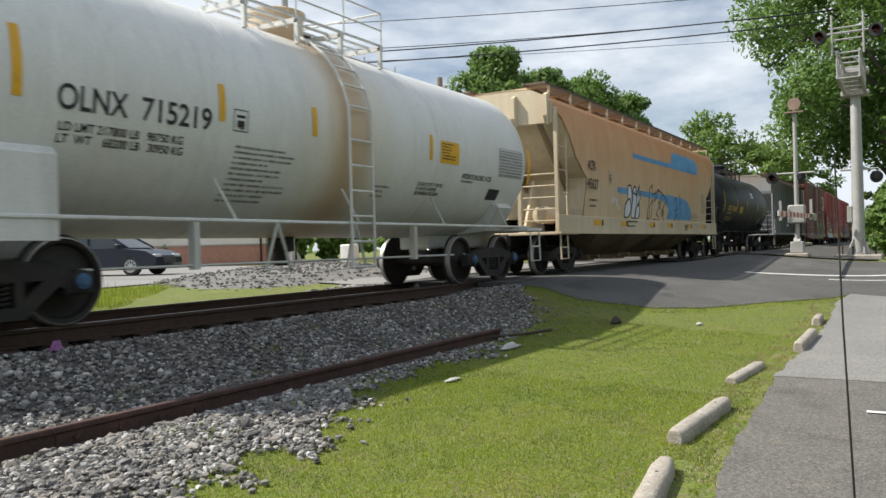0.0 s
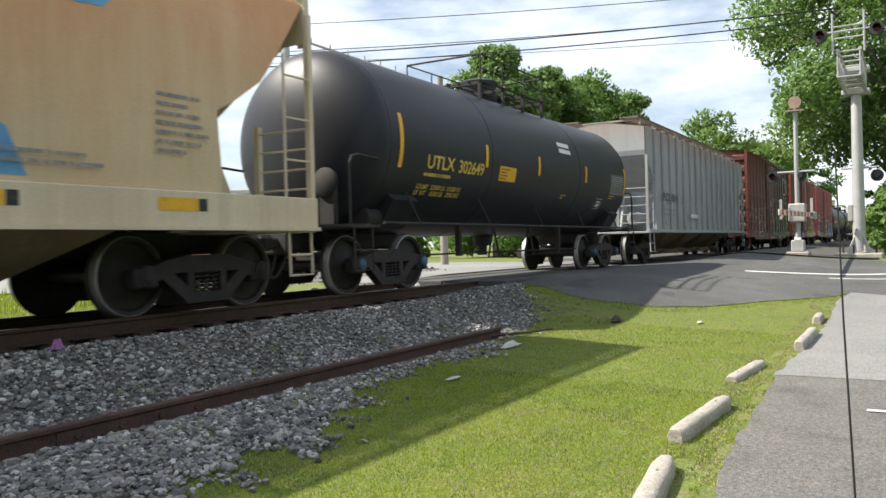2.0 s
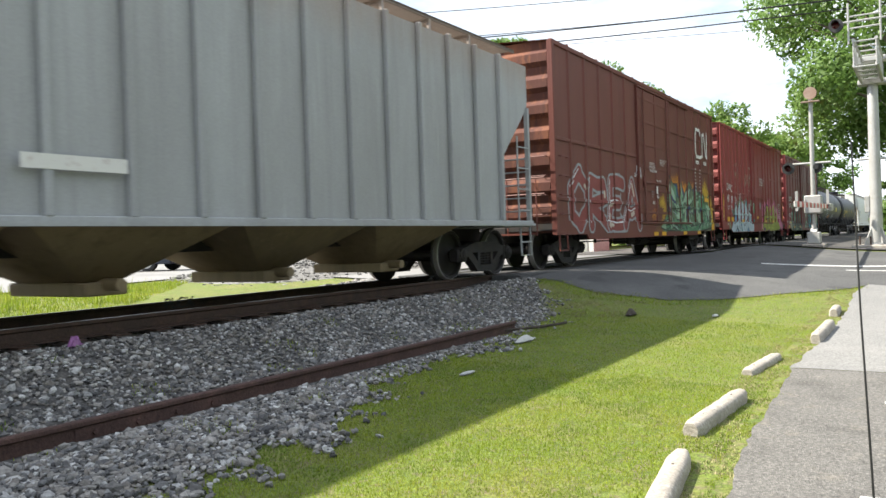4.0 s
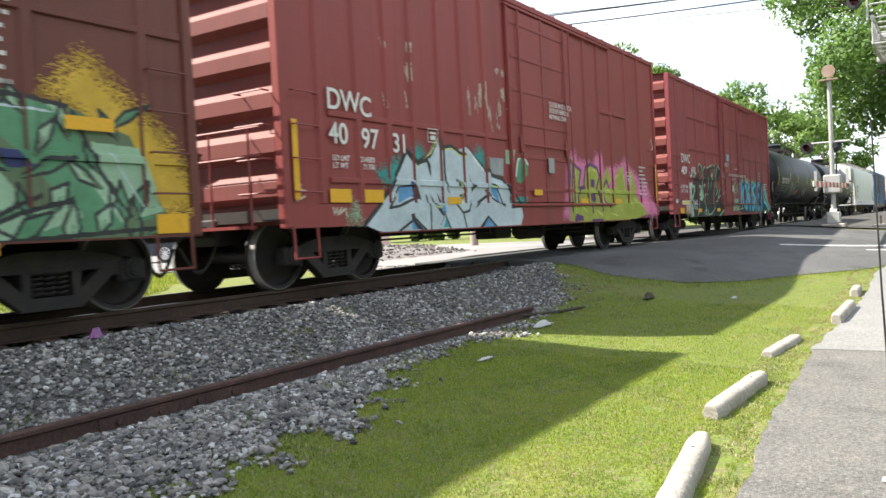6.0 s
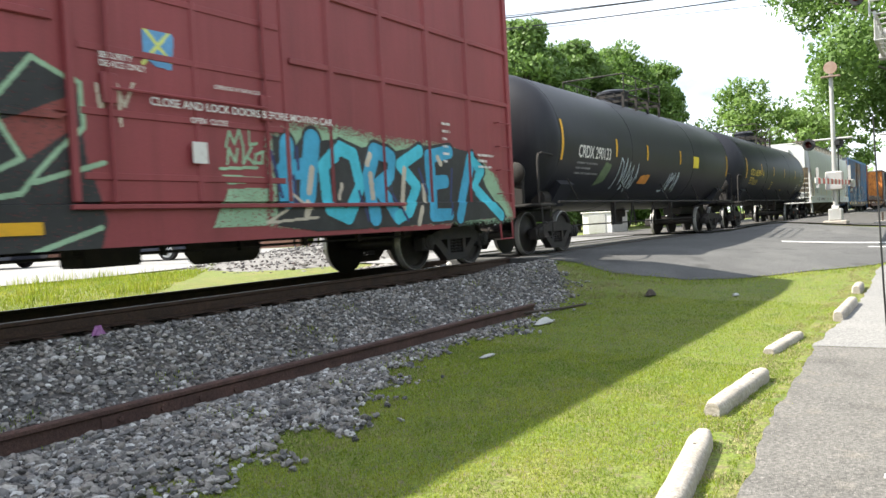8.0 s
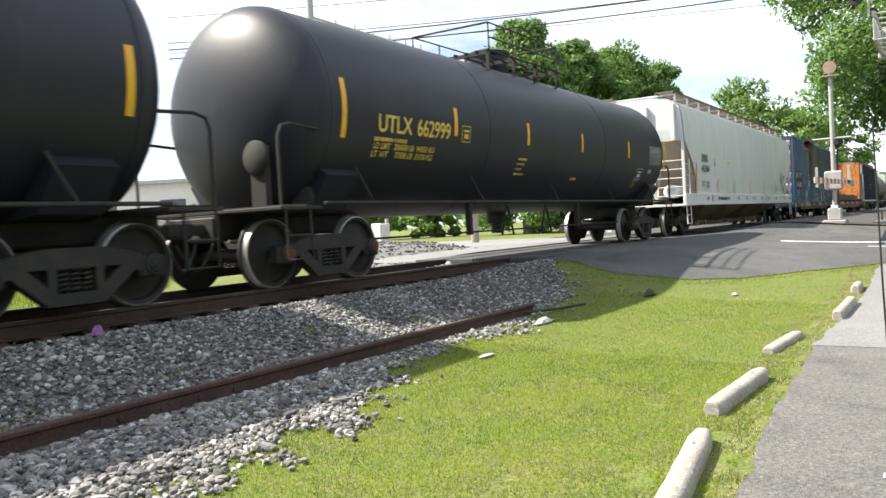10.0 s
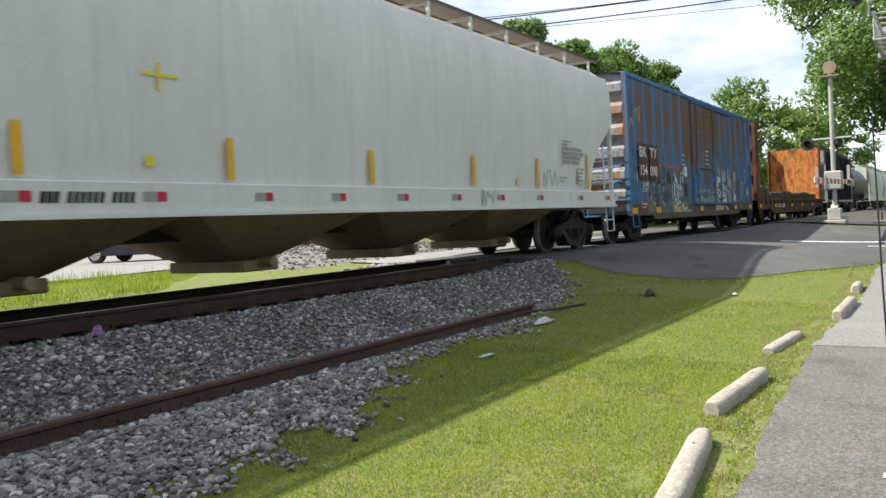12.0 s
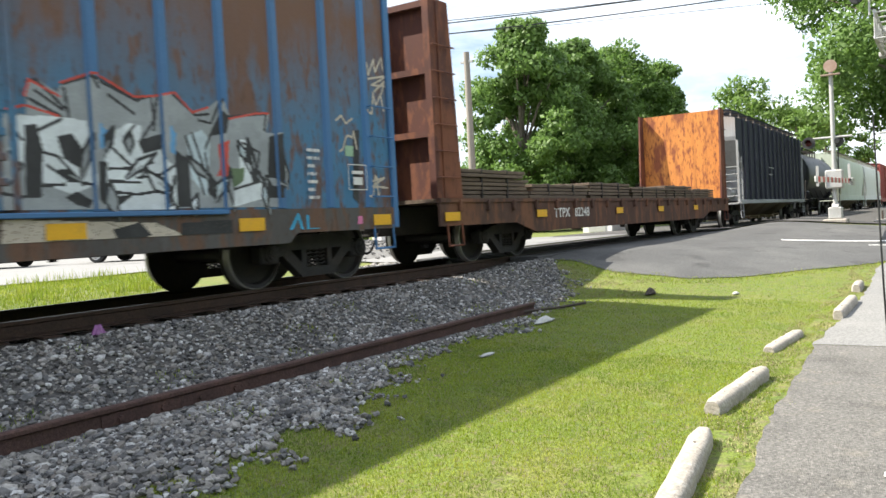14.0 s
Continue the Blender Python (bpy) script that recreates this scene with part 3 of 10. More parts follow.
SPRAY = {k: mat("spray_" + k, c, 0.6, 0, [(tuple(min(1, v * 1.35 + 0.02) for v in c), 2.2, 0.42, 0.68, 0.7), (tuple(v * 0.6 for v in c), 7, 0.5, 0.75, 0.4)], 0.08) for k, c in {
    "black": (0.02, 0.02, 0.022), "white": (0.60, 0.64, 0.66), "ice": (0.44, 0.52, 0.56), "teal": (0.03, 0.30, 0.28), "green": (0.08, 0.23, 0.12), "mint": (0.27, 0.42, 0.28),
    "navy": (0.02, 0.03, 0.12), "orange": (0.55, 0.22, 0.03), "lime": (0.32, 0.36, 0.05), "pink": (0.60, 0.17, 0.32), "plum": (0.10, 0.03, 0.14), "sky": (0.04, 0.32, 0.52), "cyan": (0.05, 0.46, 0.60),
    "sand": (0.48, 0.42, 0.34), "blue": (0.10, 0.28, 0.50), "grey": (0.26, 0.28, 0.29), "red": (0.5, 0.06, 0.04), "olive": (0.10, 0.15, 0.075), "maroon": (0.20, 0.04, 0.035), "gold": (0.52, 0.33, 0.03), "lemon": (0.55, 0.60, 0.16), "rustbrown": (0.16, 0.07, 0.03), "slate": (0.10, 0.115, 0.125)}.items()}


class Canvas:
    """Spray paint on a car's side: strokes and patches on a fine grid, laid over panels and ribs alike."""

    def __init__(self, x0, x1, z0, z1, cell=0.012):
        self.x0, self.z0, self.cell = x0, z0, cell
        self.nx, self.nz = int((x1 - x0) / cell), int((z1 - z0) / cell)
        self.a = np.zeros((self.nz, self.nx), np.int16)
        self.names = [None]
        self.X, self.Z = np.meshgrid(x0 + (np.arange(self.nx) + 0.5) * cell, z0 + (np.arange(self.nz) + 0.5) * cell)

    def key(self, colour):
        if colour not in self.names:
            self.names.append(colour)
        return self.names.index(colour)

    def window(self, pts, pad):
        xs, zs = [p[0] for p in pts], [p[1] for p in pts]
        i0, i1 = int(max(0, (min(xs) - pad - self.x0) / self.cell)), int(min(self.nx, (max(xs) + pad - self.x0) / self.cell + 1))
        j0, j1 = int(max(0, (min(zs) - pad - self.z0) / self.cell)), int(min(self.nz, (max(zs) + pad - self.z0) / self.cell + 1))
        return slice(j0, max(j0, j1)), slice(i0, max(i0, i1))

    def stroke(self, pts, width, colour, fray=0.0):
        k, w = self.key(colour), self.window(pts, width)
        X, Z = self.X[w], self.Z[w]
        d = np.full(X.shape, 9.0)
        for (ax, az), (bx, bz) in zip(pts, pts[1:]):
            ux, uz = bx - ax, bz - az
            t = np.clip(((X - ax) * ux + (Z - az) * uz) / max(ux * ux + uz * uz, 1e-9), 0, 1)
            d = np.minimum(d, np.hypot(X - ax - t * ux, Z - az - t * uz))
        if fray:
            d = d + np.random.rand(*d.shape) ** 2 * fray
        self.a[w][d < width / 2] = k
        return self

    def poly(self, pts, colour, fray=0.0):
        k, w = self.key(colour), self.window(pts, 0.02)
        X, Z = self.X[w], self.Z[w]
        ins = np.zeros(X.shape, bool)
        for (ax, az), (bx, bz) in zip(pts, pts[1:] + pts[:1]):
            if az != bz:
                ins ^= ((az > Z) != (bz > Z)) & (X < (bx - ax) * (Z - az) / (bz - az) + ax)
        if fray:
            ins &= np.random.rand(*ins.shape) > fray
        self.a[w][ins] = k
        return self

    def cloud(self, pts, colour, soft):
        """Oversprayed patch: a polygon whose rim dissolves into specks over a width of soft metres."""
        k, w = self.key(colour), self.window(pts, soft)
        X, Z = self.X[w], self.Z[w]
        ins, d = np.zeros(X.shape, bool), np.full(X.shape, 9.0)
        for (ax, az), (bx, bz) in zip(pts, pts[1:] + pts[:1]):
            ux, uz = bx - ax, bz - az
            if uz:
                ins ^= ((az > Z) != (bz > Z)) & (X < ux * (Z - az) / uz + ax)
            t = np.clip(((X - ax) * ux + (Z - az) * uz) / max(ux * ux + uz * uz, 1e-9), 0, 1)
            d = np.minimum(d, np.hypot(X - ax - t * ux, Z - az - t * uz))
        d = np.where(ins, d, -d)
        self.a[w][d > soft * (np.random.rand(*X.shape) * 0.75 - 0.35)] = k
        return self

    def lay(self, c, side, name="graffiti", label="", breaks=()):
        """side(x, z) is the near surface's y at that place."""
        s, mats = Shape(), []
        for j in range(self.nz):
            row = self.a[j]
            if not row.any():
                continue
            cut = np.flatnonzero(np.diff(row)) + 1
            ends = sorted({0, self.nx, *cut.tolist(), *[int((b - self.x0) / self.cell) for b in breaks if self.x0 < b < self.x0 + self.nx * self.cell]})
            z0 = self.z0 + j * self.cell
            z1 = z0 + self.cell
            for a, b in zip(ends, ends[1:]):
                if row[a]:
                    xa, xb = self.x0 + a * self.cell, self.x0 + b * self.cell
                    y0, y1 = side((xa + xb) / 2, z0) - 0.004, side((xa + xb) / 2, z1) - 0.004
                    s.add([(xa, y0, z0), (xb, y0, z0), (xb, y1, z1), (xa, y1, z1)], [(0, 1, 2, 3)])
                    mats.append(row[a] - 1)
        me = bpy.data.meshes.new(name)
        me.from_pydata(s.v, [], s.f)
        for n in self.names[1:]:
            me.materials.append(SPRAY[n])
        me.polygons.foreach_set("material_index", mats)
        return part(name, me, None, c, label)


GLYPHS = [[[(0.1, 0), (0.15, 1), (0.9, 0.95)], [(0.12, 0.5), (0.7, 0.55)], [(0.1, 0.03), (0.95, 0.05)]],
          [[(0.1, 0), (0.1, 1), (0.75, 0.95), (0.85, 0.65), (0.15, 0.5), (0.95, 0)]],
          [[(0.95, 0.9), (0.3, 1), (0.05, 0.7), (0.85, 0.4), (0.75, 0.05), (0.05, 0.1)]],
          [[(0.0, 0), (0.45, 1), (0.95, 0)], [(0.2, 0.35), (0.75, 0.35)]],
          [[(0.5, 1), (0.1, 0.7), (0.15, 0.2), (0.55, 0), (0.9, 0.3), (0.85, 0.75), (0.5, 1)]],
          [[(0.1, 0), (0.12, 1)], [(0.9, 1), (0.15, 0.5), (0.95, 0)]],
          [[(0.05, 0), (0.1, 1), (0.85, 0.1), (0.95, 1)]],
          [[(0.1, 1), (0.1, 0), (0.9, 0.06)]]]


def piece(cv, x0, x1, z0, z1, seq, fills, line, rnd, fat=0.3, rim=0.05, shine=None, lean=0.15, jag=0.12):
    """A row of interlocking painted letters with a dark outline."""
    n = len(seq)
    w = (x1 - x0) / n
    for i, g in enumerate(seq):
        lx, h = x0 + i * w, (z1 - z0) * rnd.uniform(0.85, 1.0)
        lines = []
        for st in GLYPHS[g]:
            p = [(lx + w * (0.02 + 1.02 * a) + lean * (b - 0.5) + rnd.uniform(-jag, jag) * w * 0.5, z0 + fat / 2 + (h - fat) * b + rnd.uniform(-jag, jag) * 0.3) for a, b in st]
            q = [p[0]]
            for a, b in zip(p, p[1:]):
                q += [((a[0] + b[0]) / 2 + rnd.uniform(-jag, jag) * 0.5, (a[1] + b[1]) / 2 + rnd.uniform(-jag, jag) * 0.5), b]
            lines.append(q)
        for q in lines:
            cv.stroke(q, fat + 2 * rim, line)
            tip = q[-1]
            cv.poly([(tip[0] - fat * 0.5, tip[1]), (tip[0] + fat * 0.5, tip[1] + 0.1), (tip[0] + rnd.uniform(-0.4, 0.5), tip[1] + rnd.uniform(0.15, 0.4) * (1 if rnd.random() < 0.6 else -0.5))], line)
        for q in lines:
            cv.stroke(q, fat, fills[0])
        for q in lines:
            for f in fills[1:]:
                k = rnd.randrange(len(q) - 1)
                a, b = q[k], q[k + 1]
                cv.stroke([(a[0], a[1] - fat * 0.12), ((a[0] + b[0]) / 2, (a[1] + b[1]) / 2 - fat * 0.1)], fat * rnd.uniform(0.3, 0.6), f, 0.03)
            if shine:
                cv.stroke([(p[0] - fat * 0.2, p[1] + fat * 0.22) for p in q[:3]], 0.035, shine)


def shards(cv, x0, x1, z0, z1, n, colours, line, rnd, size=0.5):
    """Sharp overlapping slivers that fill the body of a wild-style piece."""
    for k in range(n):
        x, z = x0 + (x1 - x0) * (k + rnd.random()) / n, rnd.uniform(z0, z1)
        a, L, w = rnd.choice([1.2, 1.9, 0.5, 2.6, 1.57]) + rnd.uniform(-0.3, 0.3), size * rnd.uniform(0.6, 1.4), size * rnd.uniform(0.14, 0.3)
        ux, uz = math.cos(a), math.sin(a)
        p = [(x - ux * L / 2, z - uz * L / 2), (x - uz * w, z + ux * w), (x + ux * L / 2, z + uz * L / 2), (x + uz * w * 0.6, z - ux * w * 0.6)]
        p = [(min(max(q[0], x0 - 0.2), x1 + 0.2), min(max(q[1], z0 - 0.1), z1 + 0.35)) for q in p]
        cv.poly(p, rnd.choice(colours))
        cv.stroke(p + p[:1], 0.035, line)
        cv.stroke([p[0], ((p[0][0] + p[2][0]) / 2, (p[0][1] + p[2][1]) / 2)], 0.02, colours[-1])


def tag(cv, x, z, h, n, colour, rnd, width=0.03):
    """A quick handwritten scrawl."""
    p = [(x, z)]
    for i in range(n * 3):
        p.append((p[-1][0] + h * rnd.uniform(0.02, 0.3), z + h * rnd.choice([0, 0.1, 0.5, 0.9, 1.0]) + rnd.uniform(-0.05, 0.05)))
    cv.stroke(p, width, colour)


def bars(c, x, z, w, rows, pitch, material, y=0, wrap=None, rnd=None, name="stencil_block"):
    """Lines of small stencilling too fine to read."""
    s = Shape()
    rnd = rnd or random.Random(5)
    f = (lambda q: -math.sqrt(max(wrap[1] ** 2 - (q - wrap[0]) ** 2, 0.01)) - 0.006) if wrap else (lambda q: y)
    for k in range(rows):
        za, zb = z - k * pitch, z - k * pitch - (min(pitch * 0.42, 0.04) if rows > 1 else min(pitch * 0.55, 0.12))
        a, end = x, x + w * rnd.uniform(0.45, 1.0)
        while a < end:
            b = min(a + min(w * 0.35, rnd.choice((0.014, 0.02, 0.028, 0.045, 0.08))), end)
            s.add([(a, f(za), za), (b, f(za), za), (b, f(zb), zb), (a, f(zb), zb)], [(0, 3, 2, 1)])
            a = b + rnd.choice((0.007, 0.01, 0.012, 0.03))
    return tagged(part(name, s, material, c), kind="stuff")


def box_plate(c, x, z, w, h, material, y=0, wrap=None, t=0.012, name="stencil_frame"):
    s = Shape()
    f = (lambda q: -math.sqrt(max(wrap[1] ** 2 - (q - wrap[0]) ** 2, 0.01)) - 0.006) if wrap else (lambda q: y)
    for a, b, p, q in ((x, x + w, z, z + t), (x, x + w, z + h - t, z + h), (x, x + t, z + t, z + h - t), (x + w - t, x + w, z + t, z + h - t), (x + 0.2 * w, x + 0.8 * w, z + 0.62 * h, z + 0.75 * h), (x + 0.25 * w, x + 0.75 * w, z + 0.2 * h, z + 0.5 * h)):
        s.add([(a, f(p), p), (b, f(p), p), (b, f(q), q), (a, f(q), q)], [(0, 1, 2, 3)])
    return part(name, s, material, c)


def data_table(c, x, z, w, h, rows, material, wrap, rnd, name="data_panel"):
    """A framed block of small stencilled figures in columns, following the shell."""
    s = Shape()
    f = lambda q: -math.sqrt(max(wrap[1] ** 2 - (q - wrap[0]) ** 2, 0.01)) - 0.007
    quad = lambda a, b, p, q: s.add([(a, f(p), p), (b, f(p), p), (b, f(q), q), (a, f(q), q)], [(0, 1, 2, 3)])
    for p, q in ((z, z + 0.008), (z + h - 0.008, z + h), (z + h * 0.72, z + h * 0.72 + 0.006)):
        quad(x, x + w, p, q)
    for a in (x, x + w - 0.008):
        for k in range(6):
            quad(a, a + 0.008, z + h * k / 6, z + h * (k + 1) / 6)
    pitch = (h - 0.03) / rows
    for k in range(rows):
        p = z + 0.018 + pitch * k
        a = x + 0.02
        while a < x + w - 0.03:
            b = min(a + rnd.choice((0.015, 0.02, 0.03, 0.045)), x + w - 0.02)
            quad(a, b, p, p + pitch * 0.6)
            a = b + rnd.choice((0.008, 0.01, 0.02))
    return tagged(part(name, s, material, c), kind="stuff")


# ---- tank cars ----
def tank_car(s0, s1, trucks, label, shell, trim, R=1.5, zc=2.45, sill_rail=True, centre_ladder=False, end_hoop=True, cap=None):
    mid, half = (s0 + s1) / 2, (s1 - s0) / 2
    c = car("tank_car", label, "tank car", mid)
    L = half - 0.35
    prof = [(-L, 0.0)] + [(-L + 0.62 * (1 - math.cos(a)), R * math.sin(a)) for a in (math.pi / 2 * k / 9 for k in range(1, 10))]
    mirror = [(-a, r) for a, r in reversed(prof)]
    body = prof + [(x, R) for x in (-L * 0.5, -0.6, 0.6, L * 0.5)] + mirror
    part("tank_shell", Shape().lathe(body, "x", (0, 0, zc), 72), shell, c)
    for x in (-L + 0.66, -L * 0.36, L * 0.36, L - 0.66):
        seam = Shape().lathe([(x - 0.012, R - 0.004), (x - 0.012, R + 0.005), (x + 0.012, R + 0.005), (x + 0.012, R - 0.004)], "x", (0, 0, zc), 72)
        part("weld_seam", seam, shell, c)
    for d in (-1, 1):
        e, i = d * half, d * (half - 2.9)
        lo, hi = min(e, i), max(e, i)
        part("stub_sill", Shape().box(lo, -0.32, 0.72, hi, 0.32, 1.06, 0.03), UNDER if trim is not TRIMWHITE else trim, c)
        saddle = [(-1.35, 1.5), (-1.05, 1.05), (-0.45, 1.0), (0.45, 1.0), (1.05, 1.05), (1.35, 1.5), (1.2, 1.62), (-1.2, 1.62)]
        part("saddle", Shape().prism(saddle, "x", d * trucks - 0.35, d * trucks + 0.35), shell if trim is not TRIMWHITE else trim, c)
        deck = Shape().box(min(e, e - d * 0.75), -1.45, 1.04, max(e, e - d * 0.75), 1.45, 1.09, 0.01)
        for k in range(7):
            x = e - d * (0.06 + 0.1 * k)
            part("deck_slat", Shape().box(x - 0.012, -1.45, 1.092, x + 0.012, 1.45, 1.107), trim, c)
        part("end_platform", deck, trim, c)
        if end_hoop:
            for y in (-1.38, 1.38):
                part("hand_rail", Shape().tube([(e - d * 0.08, y, 1.08), (e - d * 0.08, y, 1.95), (e - d * 0.14, y, 2.08), (e - d * 0.3, y, 2.12), (e - d * 1.05, y, 2.08)], 0.022, 7), trim, c)
        part("step", Shape().tube([(e - d * 0.1, -1.42, 1.06), (e - d * 0.1, -1.44, 0.42), (e - d * 0.55, -1.44, 0.42), (e - d * 0.55, -1.42, 1.06)], 0.018, 6).tube([(e - d * 0.1, -1.44, 0.72), (e - d * 0.55, -1.44, 0.72)], 0.016, 6), trim, c)
        coupler(c, e, d)
        truck(c, d * trucks, cap)
    # brake gear on the leading end
    b = Shape().lathe([(-half + 0.28, 0.20), (-half + 0.30, 0.225), (-half + 0.33, 0.225), (-half + 0.35, 0.20)], "x", (0, -0.75, 1.75), 20)
    for k in range(4):
        a = math.pi * k / 4
        b.tube([(-half + 0.31, -0.75 + 0.2 * math.cos(a), 1.75 + 0.2 * math.sin(a)), (-half + 0.31, -0.75 - 0.2 * math.cos(a), 1.75 - 0.2 * math.sin(a))], 0.014, 5)
    b.box(-half + 0.33, -0.9, 1.1, -half + 0.43, -0.6, 1.9, 0.02)
    part("hand_brake", b, trim, c)
    part("brake_cylinder", Shape().lathe([(-half + 0.9, 0), (-half + 0.9, 0.17), (-half + 1.45, 0.17), (-half + 1.5, 0.1), (-half + 1.5, 0)], "x", (0, -0.95, 1.22), 16), UNDER, c)
    if sill_rail:
        r = Shape()
        r.tube([(-half + 0.75, -1.5, 1.12), (half - 0.75, -1.5, 1.12)], 0.024, 7)
        part("side_rail", r, trim, c)
        for k in range(5):
            x = -half + 1.8 + (2 * half - 3.6) * k / 4
            part("rail_brace", Shape().tube([(x, -1.5, 1.12), (x - 0.2, -1.34, 1.62)], 0.018, 5), trim, c)
    # top platform, dome and valves
    top = zc + R
    for k in range(8):
        y = -0.85 + k * 0.243
        part("platform_slat", Shape().box(-1.6, y - 0.02, top + 0.12, 1.6, y + 0.02, top + 0.15), trim, c)
    for x in (-1.55, -0.5, 0.5, 1.55):
        deck = Shape().box(x - 0.03, -0.9, top + 0.05, x + 0.03, 0.9, top + 0.12)
        for d in (-1, 1):
            deck.box(x - 0.03, d * 0.85 - 0.03, top - 0.25, x + 0.03, d * 0.85 + 0.03, top + 0.1)
        part("platform_bracket", deck, trim, c)
    rails = Shape()
    for y in (-0.88, 0.88):
        for z in (0.38, 0.66):
            rails.tube([(-1.55, y, top + z), (1.55, y, top + z)], 0.015, 6)
        for x in (-1.55, -0.55, 0.55, 1.55):
            rails.tube([(x, y, top + 0.1), (x, y, top + 0.66)], 0.015, 6)
    for x in (-1.55, 1.55):
        rails.tube([(x, -0.88, top + 0.66), (x, 0.88, top + 0.66)], 0.02, 6)
    part("platform_railing", rails, trim, c)
    part("manway_dome", Shape().lathe([(top - 0.06, 0.0), (top - 0.06, 0.42), (top + 0.32, 0.42), (top + 0.36, 0.46), (top + 0.42, 0.46), (top + 0.48, 0.3), (top + 0.5, 0)], "z", seg=28), shell, c)
    part("valve", Shape().lathe([(top - 0.05, 0), (top - 0.05, 0.12), (top + 0.3, 0.12), (top + 0.36, 0.05), (top + 0.36, 0)], "z", (0.9, 0.2, 0), 14), UNDER, c)
    part("bottom_outlet", Shape().lathe([(zc - R - 0.42, 0), (zc - R - 0.42, 0.11), (zc - R - 0.22, 0.11), (zc - R - 0.2, 0.2), (zc - R + 0.05, 0.2), (zc - R + 0.05, 0)], "z", seg=18), UNDER, c)
    guard = Shape()
    for x in (-0.9, 0.9):
        guard.tube([(x, -0.75, 1.15), (x - 0.25, -0.75, 0.5), (x + 0.25, -0.75, 0.5), (x, -0.75, 1.15)], 0.025, 5)
    for x in (-2.4, 2.6):
        guard.box(x - 0.05, -0.8, 0.55, x + 0.05, -0.7, 1.15)
    guard.tube([(-half + 2.2, -0.75, 0.6), (half - 2.2, -0.75, 0.6)], 0.018, 5)
    part("brake_rigging", guard, UNDER if trim is not TRIMWHITE else trim, c)
    if centre_ladder:
        lad = Shape()
        for x in (-0.27, 0.27):
            pts = [(x, -1.56, 0.48), (x, -1.56, 2.45)] + [(x, -(R + 0.08) * math.cos(a), zc + (R + 0.08) * math.sin(a)) for a in (math.pi / 2 * k / 8 for k in range(1, 7))]
            lad.tube(pts, 0.022, 6)
        for k in range(6):
            z = 0.5 + 0.36 * k
            lad.tube([(-0.27, -1.56, z), (0.27, -1.56, z)], 0.017, 6)
        for k in range(1, 6):
            a = math.pi / 2 * k / 7.5
            p = (-(R + 0.08) * math.cos(a), zc + (R + 0.08) * math.sin(a))
            lad.tube([(-0.27, *p), (0.27, *p)], 0.017, 6)
        part("side_ladder", lad, trim, c, "rust-stained white ladder")
    return c, mid, (zc, R)


def stripes(c, mid, wrap, places, m=None):
    for s, z0, z1 in places:
        patch(c, s - mid - 0.05, s - mid + 0.05, z0, z1, 0, m or YELLOW, "reflector", wrap)


c, mid, wr = tank_car(-84.2, -70.9, 5.08, "white tank car with rust-stained centre band and black stencils", TANKWHITE, TRIMWHITE, centre_ladder=True, end_hoop=False, cap=BLUECAP)
stripes(c, mid, wr, [(-82.62, 2.2, 2.85), (-80.16, 2.27, 2.7), (-78.5, 2.27, 2.66), (-75.5, 2.2, 2.62), (-71.6, 2.0, 2.75)])
flat_text("OLNX", 0.24, -82.23 - mid, 2.15, 0, INK, c, "reporting_mark", wr, width=0.79)
flat_text("715219", 0.24, -81.28 - mid, 2.15, 0, INK, c, "car_number", wr, width=0.96)
flat_text("LD LMT 217800 LB   98750 KG\nLT  WT    68200 LB   30950 KG", 0.085, -82.19 - mid, 1.95, 0, INK, c, "weight_stencil", wr, width=1.52)
box_plate(c, -79.98 - mid, 2.18, 0.24, 0.26, INK, 0, wr)
flat_text("C", 0.1, -79.9 - mid, 2.21, 0, INK, c, "plate_letter", wr)
bars(c, -79.9 - mid, 2.02, 1.1, 11, 0.062, GREYINK, 0, wr)
patch(c, -75.20 - mid, -74.56 - mid, 2.18, 2.56, 0, YELLOW, "warning_placard", wr, "yellow warning placard with black lines")
bars(c, -75.15 - mid, 2.52, 0.5, 6, 0.05, INK, 0, (wr[0], wr[1] + 0.003))
flat_text("CONDUCTIVITY TESTED\nAT EACH LOADING\nSEE SHIPPERS RECORDS", 0.055, -75.74 - mid, 1.78, 0, INK, c, "test_stencil", wr, width=0.80)
flat_text("HYDROCHLORIC ACID", 0.09, -74.37 - mid, 1.97, 0, INK, c, "cargo_stencil", wr, width=1.14)
bars(c, -74.37 - mid, 1.94, 0.6, 1, 0.07, GREYINK, 0, wr)
data_table(c, -72.98 - mid, 2.09, 1.05, 0.55, 9, GREYINK, wr, random.Random(33))
patch(c, -73.22 - mid, -72.76 - mid, 1.64, 1.84, 0, INK, "stencil_panel", wr)
bars(c, -76.9 - mid, 1.72, 0.5, 3, 0.07, GREYINK, 0, wr)
part("jacking_pad", Shape().prism([(-1.5, 0.9), (-1.32, 0.9), (-1.32, 1.75), (-1.42, 1.78), (-1.5, 1.7)], "x", -82.9 - mid, -82.25 - mid), TRIMWHITE, c)

